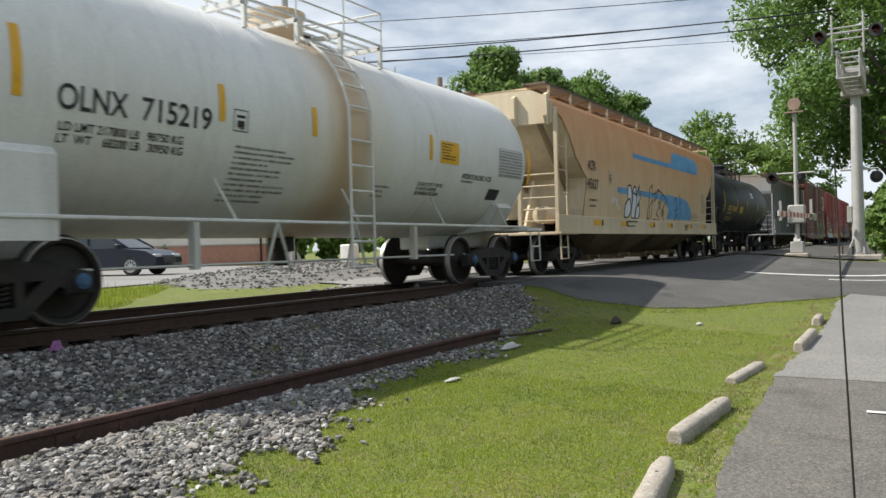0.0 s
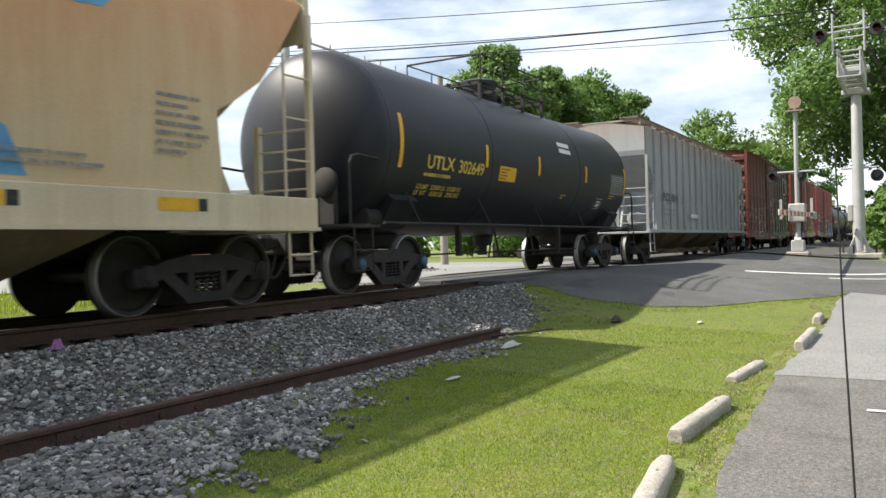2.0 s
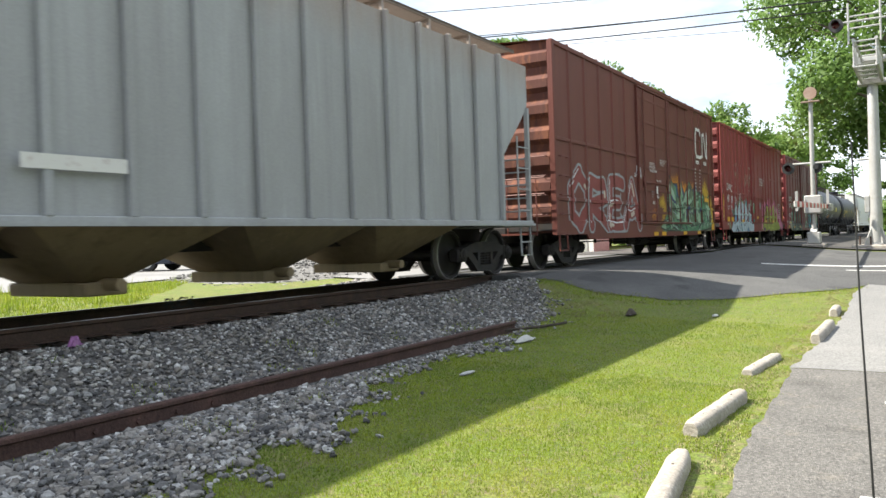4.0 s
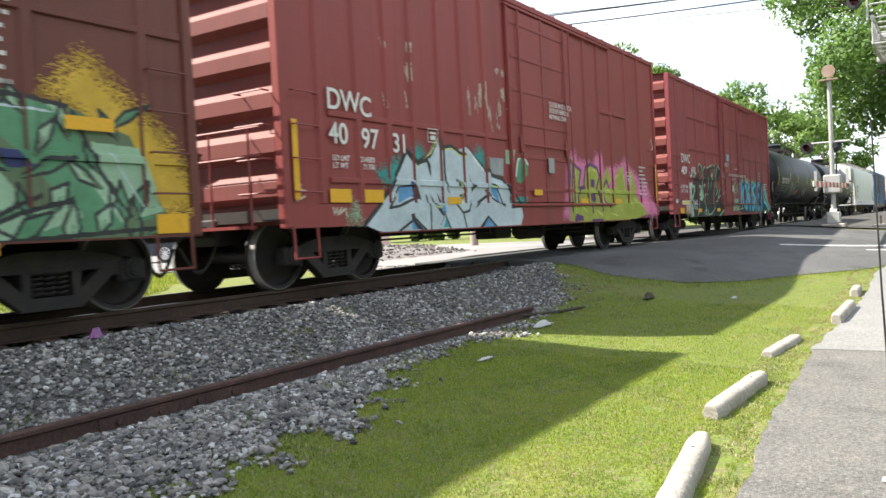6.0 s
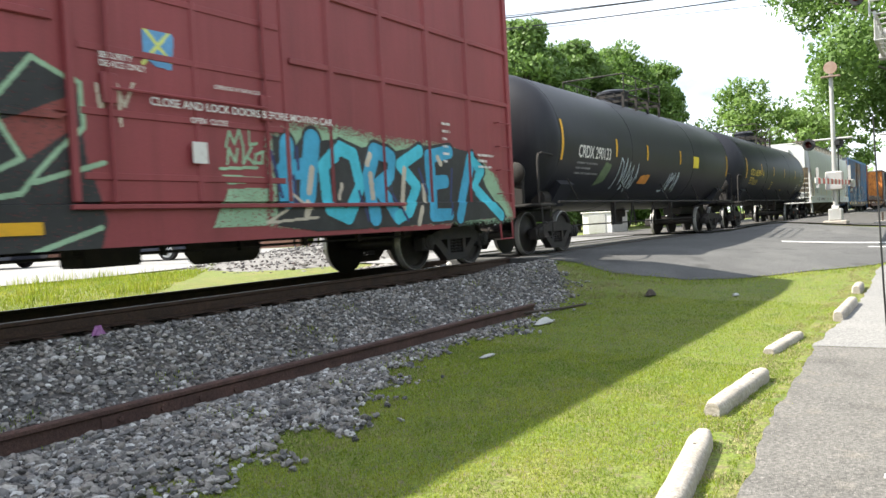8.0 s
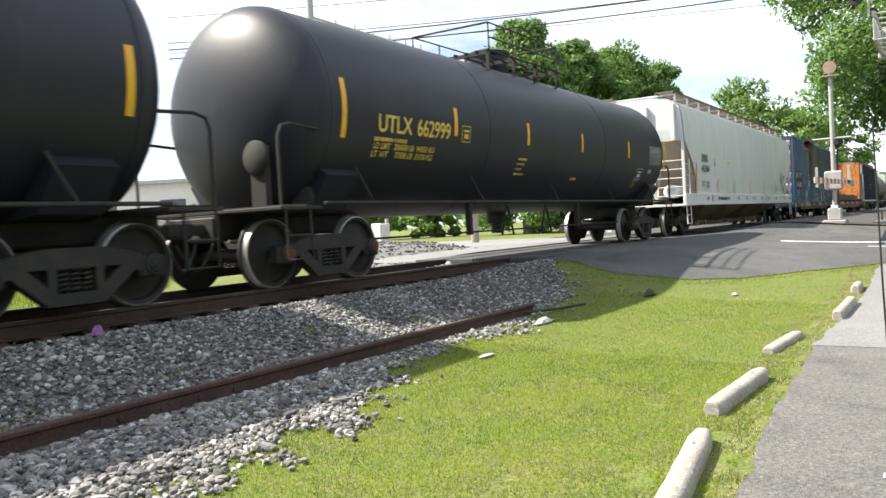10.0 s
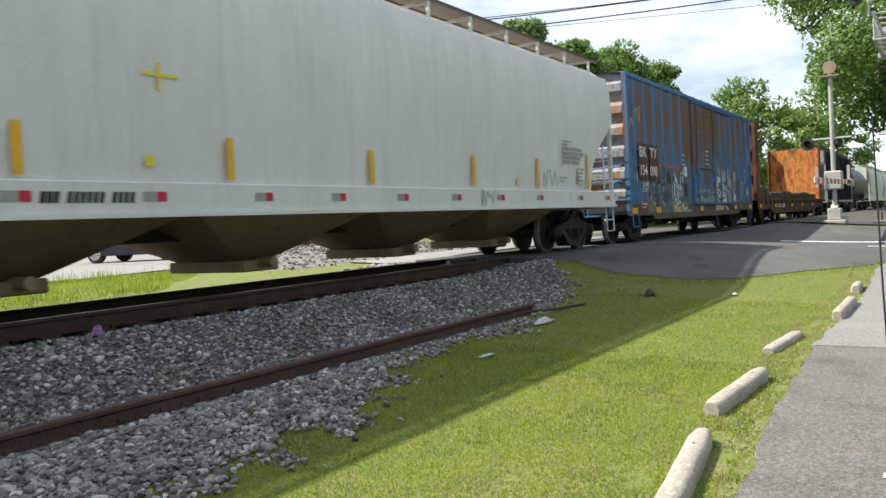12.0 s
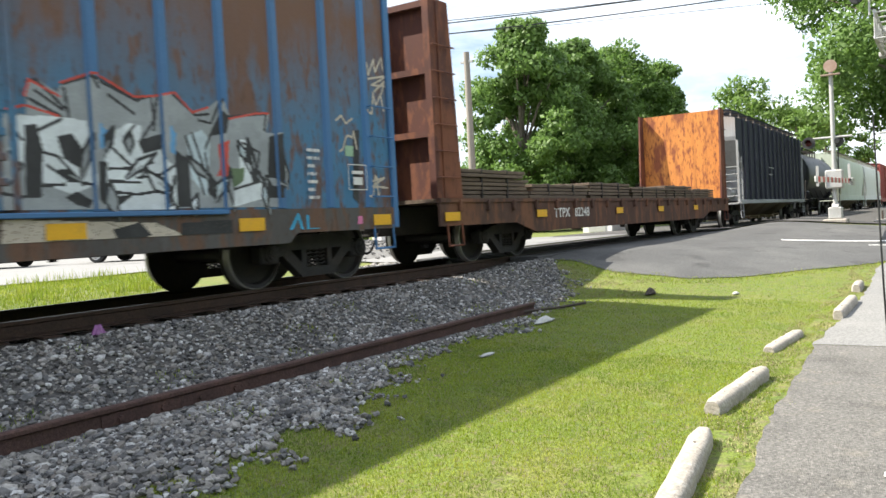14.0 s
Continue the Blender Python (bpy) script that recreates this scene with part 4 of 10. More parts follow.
c, mid, wr = tank_car(-52.75, -39.25, 5.15, "black tank car with yellow lettering and reflective strips", TANKBLACK, UNDER, cap=BLUECAP)
stripes(c, mid, wr, [(-51.45, 2.0, 2.85), (-48.55, 2.2, 2.62), (-46.12, 2.2, 2.6), (-43.3, 2.2, 2.6), (-40.3, 2.0, 2.75)])
flat_text("UTLX", 0.22, -50.66 - mid, 2.05, 0, GOLD, c, "reporting_mark", wr, width=0.92)
flat_text("302649", 0.22, -49.60 - mid, 2.04, 0, GOLD, c, "car_number", wr, width=0.95)
bars(c, -50.7 - mid, 1.97, 1.1, 1, 0.1, GOLD, 0, wr)
flat_text("LD LMT   223000 LB  101200 KG\nLT  WT     65000 LB    29500 KG", 0.075, -50.80 - mid, 1.71, 0, GOLD, c, "weight_stencil", wr, width=1.48)
patch(c, -47.99 - mid, -47.26 - mid, 1.99, 2.27, 0, YELLOW, "warning_placard", wr)
bars(c, -47.94 - mid, 2.23, 0.5, 4, 0.06, INK, 0, (wr[0], wr[1] + 0.003))
patch(c, -44.9 - mid, -44.2 - mid, 2.95, 3.05, 0, CHALK, "white_decal", wr)
patch(c, -44.9 - mid, -44.2 - mid, 2.8, 2.9, 0, CHALK, "white_decal", wr)
data_table(c, -41.45 - mid, 2.01, 1.02, 0.51, 9, GREYCHALK, wr, random.Random(32))
bars(c, -41.45 - mid, 1.97, 0.6, 2, 0.06, GOLD, 0, wr)
box_plate(c, -42.30 - mid, 1.61, 0.46, 0.25, CHALK, 0, wr)
bars(c, -44.7 - mid, 1.86, 0.4, 2, 0.06, GOLD, 0, wr)

c, mid, wr = tank_car(26.65, 43.05, 6.62, "black tank car with white number and graffiti scribbles", TANKBLACK, UNDER)
stripes(c, mid, wr, [(27.75, 2.0, 2.85), (30.9, 2.2, 2.62), (33.2, 2.2, 2.6), (36.2, 2.2, 2.6), (41.9, 2.0, 2.7)])
flat_text("CRDX 290133", 0.27, 28.6 - mid, 2.1, 0, CHALK, c, "car_number", wr, 0.85)
bars(c, 28.6 - mid, 2.0, 1.5, 3, 0.11, GREYINK, 0, wr)
patch(c, 37.6 - mid, 38.2 - mid, 2.15, 2.5, 0, LEMON, "warning_placard", wr)
rnd = random.Random(11)
cv = Canvas(29.5 - mid, 37.5 - mid, 1.2, 2.3, 0.02)
cv.poly([(30.0 - mid, 1.5), (30.5 - mid, 1.6), (30.7 - mid, 2.0), (30.3 - mid, 2.05), (30.1 - mid, 1.8)], "olive")
cv.poly([(32.9 - mid, 1.6), (33.6 - mid, 1.6), (33.7 - mid, 1.85), (33.0 - mid, 1.8)], "orange")
for x, h in ((31.2, 0.7), (31.9, 0.6), (35.0, 0.5), (35.6, 0.5)):
    tag(cv, x - mid, 1.45, h, 3, "ice", rnd, 0.04)
cv.lay(c, lambda x, z: -math.sqrt(max(wr[1] ** 2 - (z - wr[0]) ** 2, 0.01)) - 0.003)

c, mid, wr = tank_car(43.95, 60.0, 6.68, "black tank car with large yellow lettering and strips", TANKBLACK, UNDER, cap=RUSTRED)
stripes(c, mid, wr, [(45.2, 2.0, 2.8), (48.05, 2.2, 2.66), (50.7, 2.2, 2.62), (53.34, 2.2, 2.6), (56.3, 2.2, 2.6), (59.25, 2.0, 2.8)])
flat_text("UTLX", 0.25, 45.95 - mid, 2.14, 0, GOLD, c, "reporting_mark", wr, width=0.86)
flat_text("662999", 0.25, 46.93 - mid, 2.14, 0, GOLD, c, "car_number", wr, width=0.95)
bars(c, 45.9 - mid, 2.06, 1.0, 1, 0.1, GOLD, 0, wr)
flat_text("LD LMT   206500 LB  94550 KG\nLT  WT     77500 LB  35150 KG", 0.085, 45.9 - mid, 1.9, 0, GOLD, c, "weight_stencil", wr)
box_plate(c, 48.25 - mid, 2.12, 0.27, 0.27, GOLD, 0, wr)
bars(c, 50.4 - mid, 1.95, 0.45, 4, 0.09, GOLD, 0, wr)
bars(c, 53.1 - mid, 1.65, 0.4, 1, 0.09, GOLD, 0, wr)
data_table(c, 57.92 - mid, 2.10, 0.98, 0.48, 9, GREYCHALK, wr, random.Random(31))
box_plate(c, 57.15 - mid, 1.69, 0.41, 0.28, CHALK, 0, wr)
bars(c, 57.15 - mid, 1.66, 0.34, 4, 0.05, GOLD, 0, wr)
patch(c, 57.97 - mid, 58.22 - mid, 1.86, 1.96, 0, LUMBERTAG, "faded_placard", wr)


# ---- covered hopper cars ----
def hopper_car(s0, s1, trucks, label, levels, body, trim, sill, chutes, walkway, ribs=(), ladder_top=2.75, slope=None, post=True):
    """levels: (height, half width, set-back of the ends) from the sill up to the roof."""
    mid, half = (s0 + s1) / 2, (s1 - s0) / 2
    c = car("covered_hopper_car", label, "hopper car", mid)
    s, ends = Shape(), Shape()
    n = len(levels)
    v = []
    for z, w, d in levels:
        v += [(-half + d, -w, z), (half - d, -w, z), (half - d, w, z), (-half + d, w, z)]
    s.add(v, [(4 * k, 4 * k + 1, 4 * k + 5, 4 * k + 4) for k in range(n - 1)] + [(4 * k + 2, 4 * k + 3, 4 * k + 7, 4 * k + 6) for k in range(n - 1)] + [(4 * n - 4, 4 * n - 3, 4 * n - 2, 4 * n - 1)])
    b = part("body", s, body, c)
    b.data.polygons.foreach_set("use_smooth", [True] * len(b.data.polygons))
    b.data.set_sharp_from_angle(angle=radians(28))
    for d in (-1, 1):
        up = next(k for k in range(n) if levels[k][2] <= 0.05)
        for first, last, m in ((0, up, slope or body), (up, n - 1, trim)):
            e = Shape()
            e.add([(d * (half - q - 0.012), y * w * 0.985, z) for z, w, q in levels[first:last + 1] for y in (-1, 1)], [(2 * k, 2 * k + 1, 2 * k + 3, 2 * k + 2) for k in range(last - first)])
            part("end_sheet", e, m, c)
    z0, z1 = sill
    part("side_sill", Shape().box(-half, -1.54, z0, half, -1.46, z1, 0.012).box(-half, -1.58, z0, half, -1.46, z0 + 0.045), trim, c)
    part("side_sill", Shape().box(-half, 1.46, z0, half, 1.54, z1, 0.012), trim, c)
    part("centre_sill", Shape().box(-half, -0.3, 0.72, half, 0.3, 1.02, 0.02), UNDER, c)
    part("floor_plate", Shape().box(-half + 1.0, -1.44, z0 + 0.05, half - 1.0, 1.44, z0 + 0.09), UNDER, c)
    lo = half - trucks + 1.35
    span = (2 * half - 2 * lo) / chutes
    for k in range(chutes):
        a = -half + lo + span * k
        h = Shape()
        h.add([(a + 0.03, -1.4, z0 + 0.05), (a + span - 0.03, -1.4, z0 + 0.05), (a + span - 0.03, 1.4, z0 + 0.05), (a + 0.03, 1.4, z0 + 0.05),
               (a + span * 0.42, -0.6, 0.42), (a + span * 0.58, -0.6, 0.42), (a + span * 0.58, 0.6, 0.42), (a + span * 0.42, 0.6, 0.42)],
              [(0, 1, 5, 4), (1, 2, 6, 5), (2, 3, 7, 6), (3, 0, 4, 7), (4, 5, 6, 7)])
        h.box(a + span * 0.4, -0.72, 0.28, a + span * 0.6, 0.72, 0.43, 0.02)
        h.lathe([(-0.95, 0), (-0.95, 0.07), (-0.6, 0.07), (-0.6, 0)], "y", (a + span * 0.5, 0, 0.4), 10)
        part("outlet_hopper", h, CHUTE, c)
    for d in (-1, 1):
        e = d * half
        part("end_platform", Shape().box(min(e, e - d * 1.3), -1.5, z0 - 0.02, max(e, e - d * 1.3), 1.5, z0 + 0.045, 0.01), trim, c)
        if post:
            for y in (-1.47, -0.55, 0.55, 1.47):
                part("corner_post", Shape().box(min(e - d * 0.02, e - d * 0.10), y - 0.04, z0, max(e - d * 0.02, e - d * 0.10), y + 0.04, ladder_top + 0.25 if abs(y) > 1 else 2.45), trim, c)
            ladder(c, e - d * 0.08, e - d * 0.58, -1.5, z0 + 0.1, ladder_top - 0.35, 4, trim, 0.015, True, "side_ladder")
            for k in range(5):
                z = z0 + 0.3 + (2.35 - z0 - 0.3) * k / 4
                for y in (-1, 1):
                    part("end_rung", Shape().tube([(e - d * 0.05, y * 1.47, z), (e - d * 0.05, y * 0.55, z)], 0.016, 6), trim, c)
        gus = Shape()
        for y in (-0.5, 0.5):
            gus.prism([(e - d * 0.3, z0), (e - d * 1.6, z0), (e - d * 0.95, 2.3)], "y", y - 0.03, y + 0.03)
        part("end_gusset", gus, slope or trim, c)
        for y in (-1.25, -0.42, 0.42, 1.25) if ladder_top < 3 else ():
            part("end_stiffener", Shape().box(min(e - d * 0.01, e + d * 0.1), y - 0.05, ladder_top + 0.2, max(e - d * 0.01, e + d * 0.1), y + 0.05, levels[-3][0], 0.02), trim, c)
        part("sill_step", Shape().tube([(e - d * 0.12, -1.5, z0), (e - d * 0.12, -1.52, 0.42), (e - d * 0.55, -1.52, 0.42), (e - d * 0.55, -1.5, z0)], 0.02, 6).tube([(e - d * 0.12, -1.52, 0.68), (e - d * 0.55, -1.52, 0.68)], 0.016, 6), trim, c)
        coupler(c, e, d)
        truck(c, d * trucks)
    part("air_reservoir", Shape().lathe([(-half + 0.25, 0), (-half + 0.28, 0.2), (-half + 1.0, 0.2), (-half + 1.03, 0)], "x", (0, -0.95, z0 + 0.45), 16), trim, c)
    part("hand_brake", Shape().lathe([(-half - 0.02, 0.18), (-half, 0.21), (-half + 0.03, 0.21), (-half + 0.05, 0.18)], "x", (0, 0.85, 1.9), 18).box(-half + 0.02, 0.78, z0, -half + 0.1, 0.92, 2.0), trim, c)
    for x in ribs:
        w = [l for l in levels if l[2] <= 0.01]
        r = Shape()
        lowz = levels[0][0]
        r.box(x - 0.045, -1.55, lowz + 0.02, x + 0.045, -1.46, levels[-2][0] - 0.02, 0.015)
        part("side_stake", r, body, c)
    top = levels[-1][0]
    wk = Shape()
    for y in (-1.24, 0.68):
        k = -half + 0.1
        while k < half - 0.1:
            wk.box(k, y, top + 0.10, k + 0.045, y + 0.56, top + 0.13)
            k += 0.075
        wk.box(-half + 0.05, y, top + 0.07, half - 0.05, y + 0.03, top + 0.135)
        wk.box(-half + 0.05, y + 0.53, top + 0.07, half - 0.05, y + 0.56, top + 0.135)
    part("roof_walkway", wk, walkway, c, "rusty metal grating walkway")
    k = -half + 0.3
    while k < half:
        part("walkway_bracket", Shape().box(k, -1.24, top + 0.03, k + 0.05, 1.24, top + 0.075).box(k, -1.24, levels[-2][0] - 0.16, k + 0.05, -1.19, top + 0.03).box(k, 1.19, levels[-2][0] - 0.16, k + 0.05, 1.24, top + 0.03), trim, c)
        k += 1.35
    for k in range(5):
        x = -half + 2.0 + (2 * half - 4.0) * k / 4
        part("roof_hatch", Shape().lathe([(top - 0.02, 0), (top - 0.02, 0.36), (top + 0.12, 0.36), (top + 0.16, 0.3), (top + 0.17, 0)], "z", (x, 0, 0), 20), trim, c)
    return c, mid


CURVED = [(1.30, 1.47, 1.35), (1.5, 1.48, 1.32), (1.9, 1.50, 1.22), (2.3, 1.52, 0.9), (2.7, 1.53, 0.35), (2.95, 1.54, 0.03), (3.3, 1.53, 0.0), (3.75, 1.49, 0.0), (4.02, 1.42, 0.0), (4.06, 1.30, 0.0), (4.25, 1.05, 0.0), (4.34, 0.5, 0.0)]


WALKBROWN = paint("walkway_brown", (0.20, 0.16, 0.13), 0.8, (0.13, 0.09, 0.07), 0.6)


def hop_side(levels):
    zs, ws = [l[0] for l in levels], [l[1] for l in levels]
    return lambda x, z: -float(np.interp(z, zs, ws))


ACF = [(1.40, 1.48, 1.65), (1.6, 1.50, 1.66), (2.1, 1.54, 1.74), (2.36, 1.55, 1.76), (2.5, 1.555, 1.5), (2.8, 1.56, 1.05), (3.25, 1.55, 0.7), (3.6, 1.50, 0.42), (4.0, 1.36, 0.02), (4.14, 1.2, 0.0), (4.28, 0.9, 0.0), (4.33, 0.4, 0.0)]
c, mid = hopper_car(-70.1, -53.58, 6.75, "beige rust-streaked covered hopper car with blue stripes and graffiti", ACF, BEIGE, BEIGETRIM, (0.99, 1.42), 4, WALKBROWN, ladder_top=3.6, slope=BEIGETRIM)
side = hop_side(ACF)
for d in (-1, 1):
    e = d * (70.1 - 53.58) / 2
    a, b = sorted((e, e - d * 0.05))
    part("end_panel", Shape().prism([(-1.42, 3.5), (1.42, 3.5), (1.42, 3.95), (1.2, 4.14), (0.9, 4.28), (-0.9, 4.28), (-1.2, 4.14), (-1.42, 3.95)], "x", a, b), BEIGETRIM, c, "pale upper end panel")
    for y in (-1.3, -0.5, 0.5, 1.3):
        part("end_stiffener", Shape().prism([(e, 3.45), (e + d * 0.02, 3.45), (e + d * 0.13, 3.65), (e + d * 0.13, 4.12), (e, 4.18)], "y", y - 0.05, y + 0.05), BEIGETRIM, c)
    for y in (-1.05, 0.0, 1.05):
        part("slope_rib", Shape().prism([(e - d * 0.05, 3.5), (e - d * 0.25, 3.5), (e - d * 1.7, 2.3), (e - d * 1.66, 2.05), (e - d * 1.5, 2.2)], "y", y - 0.04, y + 0.04), CHUTE, c)
cv = Canvas(-66.5 - mid, -55.2 - mid, 1.42, 3.85, 0.014)
X = lambda v: v - mid
cv.poly([(X(-64.6), 3.28), (X(-60.7), 3.28), (X(-60.4), 3.34), (X(-60.2), 3.5), (X(-60.0), 3.72), (X(-57.2), 3.72), (X(-56.75), 3.62), (X(-56.6), 3.4), (X(-56.8), 3.18), (X(-57.3), 3.14), (X(-64.55), 3.14)], "blue")
cv.poly([(X(-66.0), 2.25), (X(-61.0), 2.25), (X(-59.3), 2.23), (X(-58.4), 2.15), (X(-57.8), 1.9), (X(-57.6), 1.48), (X(-60.9), 1.48), (X(-60.7), 1.8), (X(-61.2), 2.0), (X(-62.0), 2.08), (X(-66.0), 2.1)], "blue")
rnd = random.Random(3)
cv.poly([(-3.46, 1.56), (-3.42, 1.79), (-3.21, 1.94), (-3.24, 2.17), (-3.19, 2.34), (-3.01, 2.37), (-2.88, 2.18), (-2.84, 1.91), (-2.97, 1.56), (-3.18, 1.43), (-3.40, 1.45)], "white")
cv.poly([(-2.90, 1.46), (-2.78, 2.09), (-2.73, 2.30), (-2.53, 2.32), (-2.38, 2.05), (-2.51, 1.44), (-2.71, 1.41)], "white")
cv.poly([(-2.46, 1.44), (-2.39, 1.91), (-2.16, 2.37), (-2.04, 2.16), (-2.13, 1.86), (-2.03, 1.54), (-2.25, 1.42)], "white")
cv.stroke([(-3.46, 1.56), (-3.42, 1.79), (-3.21, 1.94), (-3.00, 1.98), (-2.89, 1.73), (-2.99, 1.52), (-3.20, 1.43), (-3.43, 1.47), (-3.46, 1.56)], 0.055, "black")
cv.stroke([(-3.21, 1.94), (-3.24, 2.17), (-3.21, 2.33), (-3.01, 2.35), (-2.88, 2.18), (-2.84, 1.87), (-2.95, 1.56)], 0.055, "black")
cv.stroke([(-2.85, 1.50), (-2.77, 1.95), (-2.80, 2.19), (-2.66, 2.34), (-2.50, 2.31), (-2.50, 2.11), (-2.73, 2.16)], 0.055, "black")
cv.stroke([(-2.50, 2.18), (-2.38, 2.02), (-2.51, 1.44), (-2.76, 1.43), (-2.85, 1.50)], 0.055, "black")
cv.stroke([(-2.44, 2.04), (-2.18, 2.38), (-2.21, 2.07), (-2.06, 2.23), (-2.04, 2.05), (-2.34, 1.77), (-2.13, 1.86), (-2.03, 1.57), (-2.20, 1.42), (-2.46, 1.44), (-2.40, 1.73)], 0.055, "black")
cv.stroke([(-1.25, 1.42), (-1.13, 2.33), (-0.84, 2.48), (-0.82, 2.18), (-0.44, 2.25), (-0.14, 2.39), (-0.42, 2.07), (-0.59, 1.98), (-0.51, 2.31)], 0.045, "black")
cv.stroke([(-1.25, 1.42), (-1.01, 1.47), (-1.06, 1.82), (-0.79, 2.04), (-0.82, 1.43)], 0.045, "black")
cv.stroke([(-0.14, 2.35), (0.31, 2.26), (0.14, 1.95), (-0.32, 1.62), (-0.03, 1.51)], 0.045, "black")
cv.stroke([(0.31, 2.26), (0.82, 2.07), (0.36, 1.78), (0.59, 1.40), (0.26, 1.30)], 0.045, "black")
cv.stroke([(-0.61, 1.44), (0.11, 1.42)], 0.045, "black")
cv.stroke([(-0.19, 1.92), (-0.04, 2.02), (0.13, 1.77)], 0.045, "black")
cv.stroke([(-0.76, 1.15), (-0.55, 1.30)], 0.045, "black")
cv.stroke([(0.28, 1.65), (0.48, 1.77), (0.60, 1.66), (0.35, 1.56)], 0.045, "black")
cv.stroke([(1.77, 2.11), (2.07, 2.23), (2.13, 1.49)], 0.03, "black")
cv.stroke([(2.07, 2.23), (1.93, 1.39), (2.24, 1.69)], 0.03, "black")
cv.stroke([(2.37, 2.20), (2.48, 2.31), (2.50, 1.91), (2.79, 2.13)], 0.03, "black")
cv.stroke([(1.85, 1.77), (2.45, 1.86)], 0.03, "black")
cv.stroke([(2.34, 1.65), (2.47, 1.40), (2.88, 1.88)], 0.03, "black")
cv.stroke([(-4.93, 1.93), (-4.68, 2.01), (-4.82, 1.85), (-4.62, 1.83), (-4.90, 1.81)], 0.03, "white")
cv.stroke([(-4.58, 1.96), (-4.52, 1.79), (-4.44, 1.98), (-4.41, 1.79), (-4.36, 1.99)], 0.03, "white")
cv.stroke([(-4.34, 1.84), (-4.26, 1.94), (-4.16, 1.77)], 0.03, "white")
cv.stroke([(-4.23, 1.91), (-4.08, 1.89), (-4.16, 1.71)], 0.03, "white")
cv.stroke([(-4.08, 1.80), (-3.89, 1.69), (-4.05, 1.62)], 0.03, "white")
cv.lay(c, side, "painted_stripes_and_graffiti", "blue swooping stripes with black outline graffiti")
cv = Canvas(X(-59.0), X(-57.0), 1.05, 1.4, 0.014)
tag(cv, X(-58.7), 1.1, 0.22, 4, "black", rnd, 0.035)
cv.lay(c, lambda x, z: -1.54, "graffiti_tag")
flat_text("ACFX", 0.24, X(-68.28), 2.56, -1.58, INK, c, "reporting_mark", width=0.55)
flat_text("45627", 0.25, X(-68.33), 2.10, -1.58, INK, c, "car_number", width=0.75)
bars(c, X(-68.1), 1.85, 0.75, 2, 0.15, INK, -1.535)
box_plate(c, X(-66.75), 2.3, 0.3, 0.32, GREYINK, -1.57)
for s, w in ((-67.9, 0.6), (-65.7, 0.42), (-63.0, 0.42), (-60.9, 0.4), (-58.2, 0.36), (-56.2, 0.55)):
    patch(c, X(s), X(s) + w, 1.2, 1.34, -1.545, YELLOW)
    patch(c, X(s) + w + 0.01, X(s) + w + 0.13, 1.2, 1.34, -1.545, INK, "black_reflector_end")
bars(c, X(-56.2), 2.45, 0.75, 7, 0.1, GREYINK, -1.56)
bars(c, X(-57.9), 1.72, 1.1, 2, 0.09, GREYINK, -1.545)
bars(c, X(-65.15), 1.36, 1.2, 2, 0.13, INK, -1.546)

FLAT = [(1.07, 1.46, 1.15), (2.3, 1.46, 1.13), (3.35, 1.46, 0.03), (3.5, 1.46, 0.0), (4.2, 1.46, 0.0), (4.24, 1.36, 0.0), (4.42, 0.3, 0.0)]
c, mid = hopper_car(-38.1, -22.4, 6.65, "grey ribbed covered hopper car with streaks of rust", FLAT, HOPPERGREY, HOPPERGREY, (1.0, 1.1), 4, WALKBROWN, [-7.0 + 0.905 * k for k in range(16)], 3.1, slope=HOPPERGREY)
flat_text("PLCX 20014", 0.25, -36.55 - mid, 2.02, -1.553, INK, c, "car_number", None, 0.95)
bars(c, -36.5 - mid, 1.75, 1.9, 2, 0.15, GREYINK, -1.553)
flat_text("PLCX\n20014", 0.14, 0, 0, 0, INK, c, "end_number")
o = c.children[-1]
for vert in o.data.vertices:
    vert.co = (-15.7 / 2 - 0.02, -0.4 - vert.co.x - 0.55, 3.95 + vert.co.z)
patch(c, -33.0 - mid, -31.9 - mid, 1.52, 1.66, -1.556, CHALK, "white_decal")
box_plate(c, -33.9 - mid, 1.95, 0.3, 0.3, GREYINK, -1.47)
patch(c, -36.2 - mid, -35.95 - mid, 1.25, 1.37, -1.47, INK, "stencil_panel")

c, mid = hopper_car(61.1, 79.5, 7.8, "dull white covered hopper car with amber reflector strips", CURVED, HOPPERWHITE, HOPPERWHITE, (0.98, 1.34), 4, WALKBROWN, ladder_top=2.75, slope=SLOPE)
X = lambda v: v - mid
patch(c, X(62.98), X(63.75), 2.36, 2.62, -1.545, GREYPATCH, "patched_mark", None, "grey paint patch under the mark")
flat_text("PINX", 0.2, X(63.05), 2.39, -1.549, INK, c, "reporting_mark")
flat_text("462484", 0.22, X(63.0), 2.05, -1.54, INK, c, "car_number")
flat_text("LD LMT\nLT WT", 0.085, X(63.0), 1.68, -1.515, INK, c, "weight_stencil")
patch(c, X(63.6), X(64.0), 1.66, 1.75, -1.515, GREYPATCH, "patched_figures")
patch(c, X(63.6), X(64.0), 1.54, 1.63, -1.515, GREYPATCH, "patched_figures")
box_plate(c, X(64.55), 2.25, 0.2, 0.24, INK, -1.535)
for s, z1 in ((62.42, 2.3), (65.08, 1.85), (67.51, 1.85), (70.09, 1.85), (72.91, 1.9), (75.38, 1.95), (77.88, 2.15)):
    patch(c, X(s) - 0.05, X(s) + 0.05, 1.38, z1, -1.535, YELLOW)
patch(c, X(66.6) - 0.2, X(66.6) + 0.25, 2.42, 2.45, -1.546, LEMON, "chalk_cross")
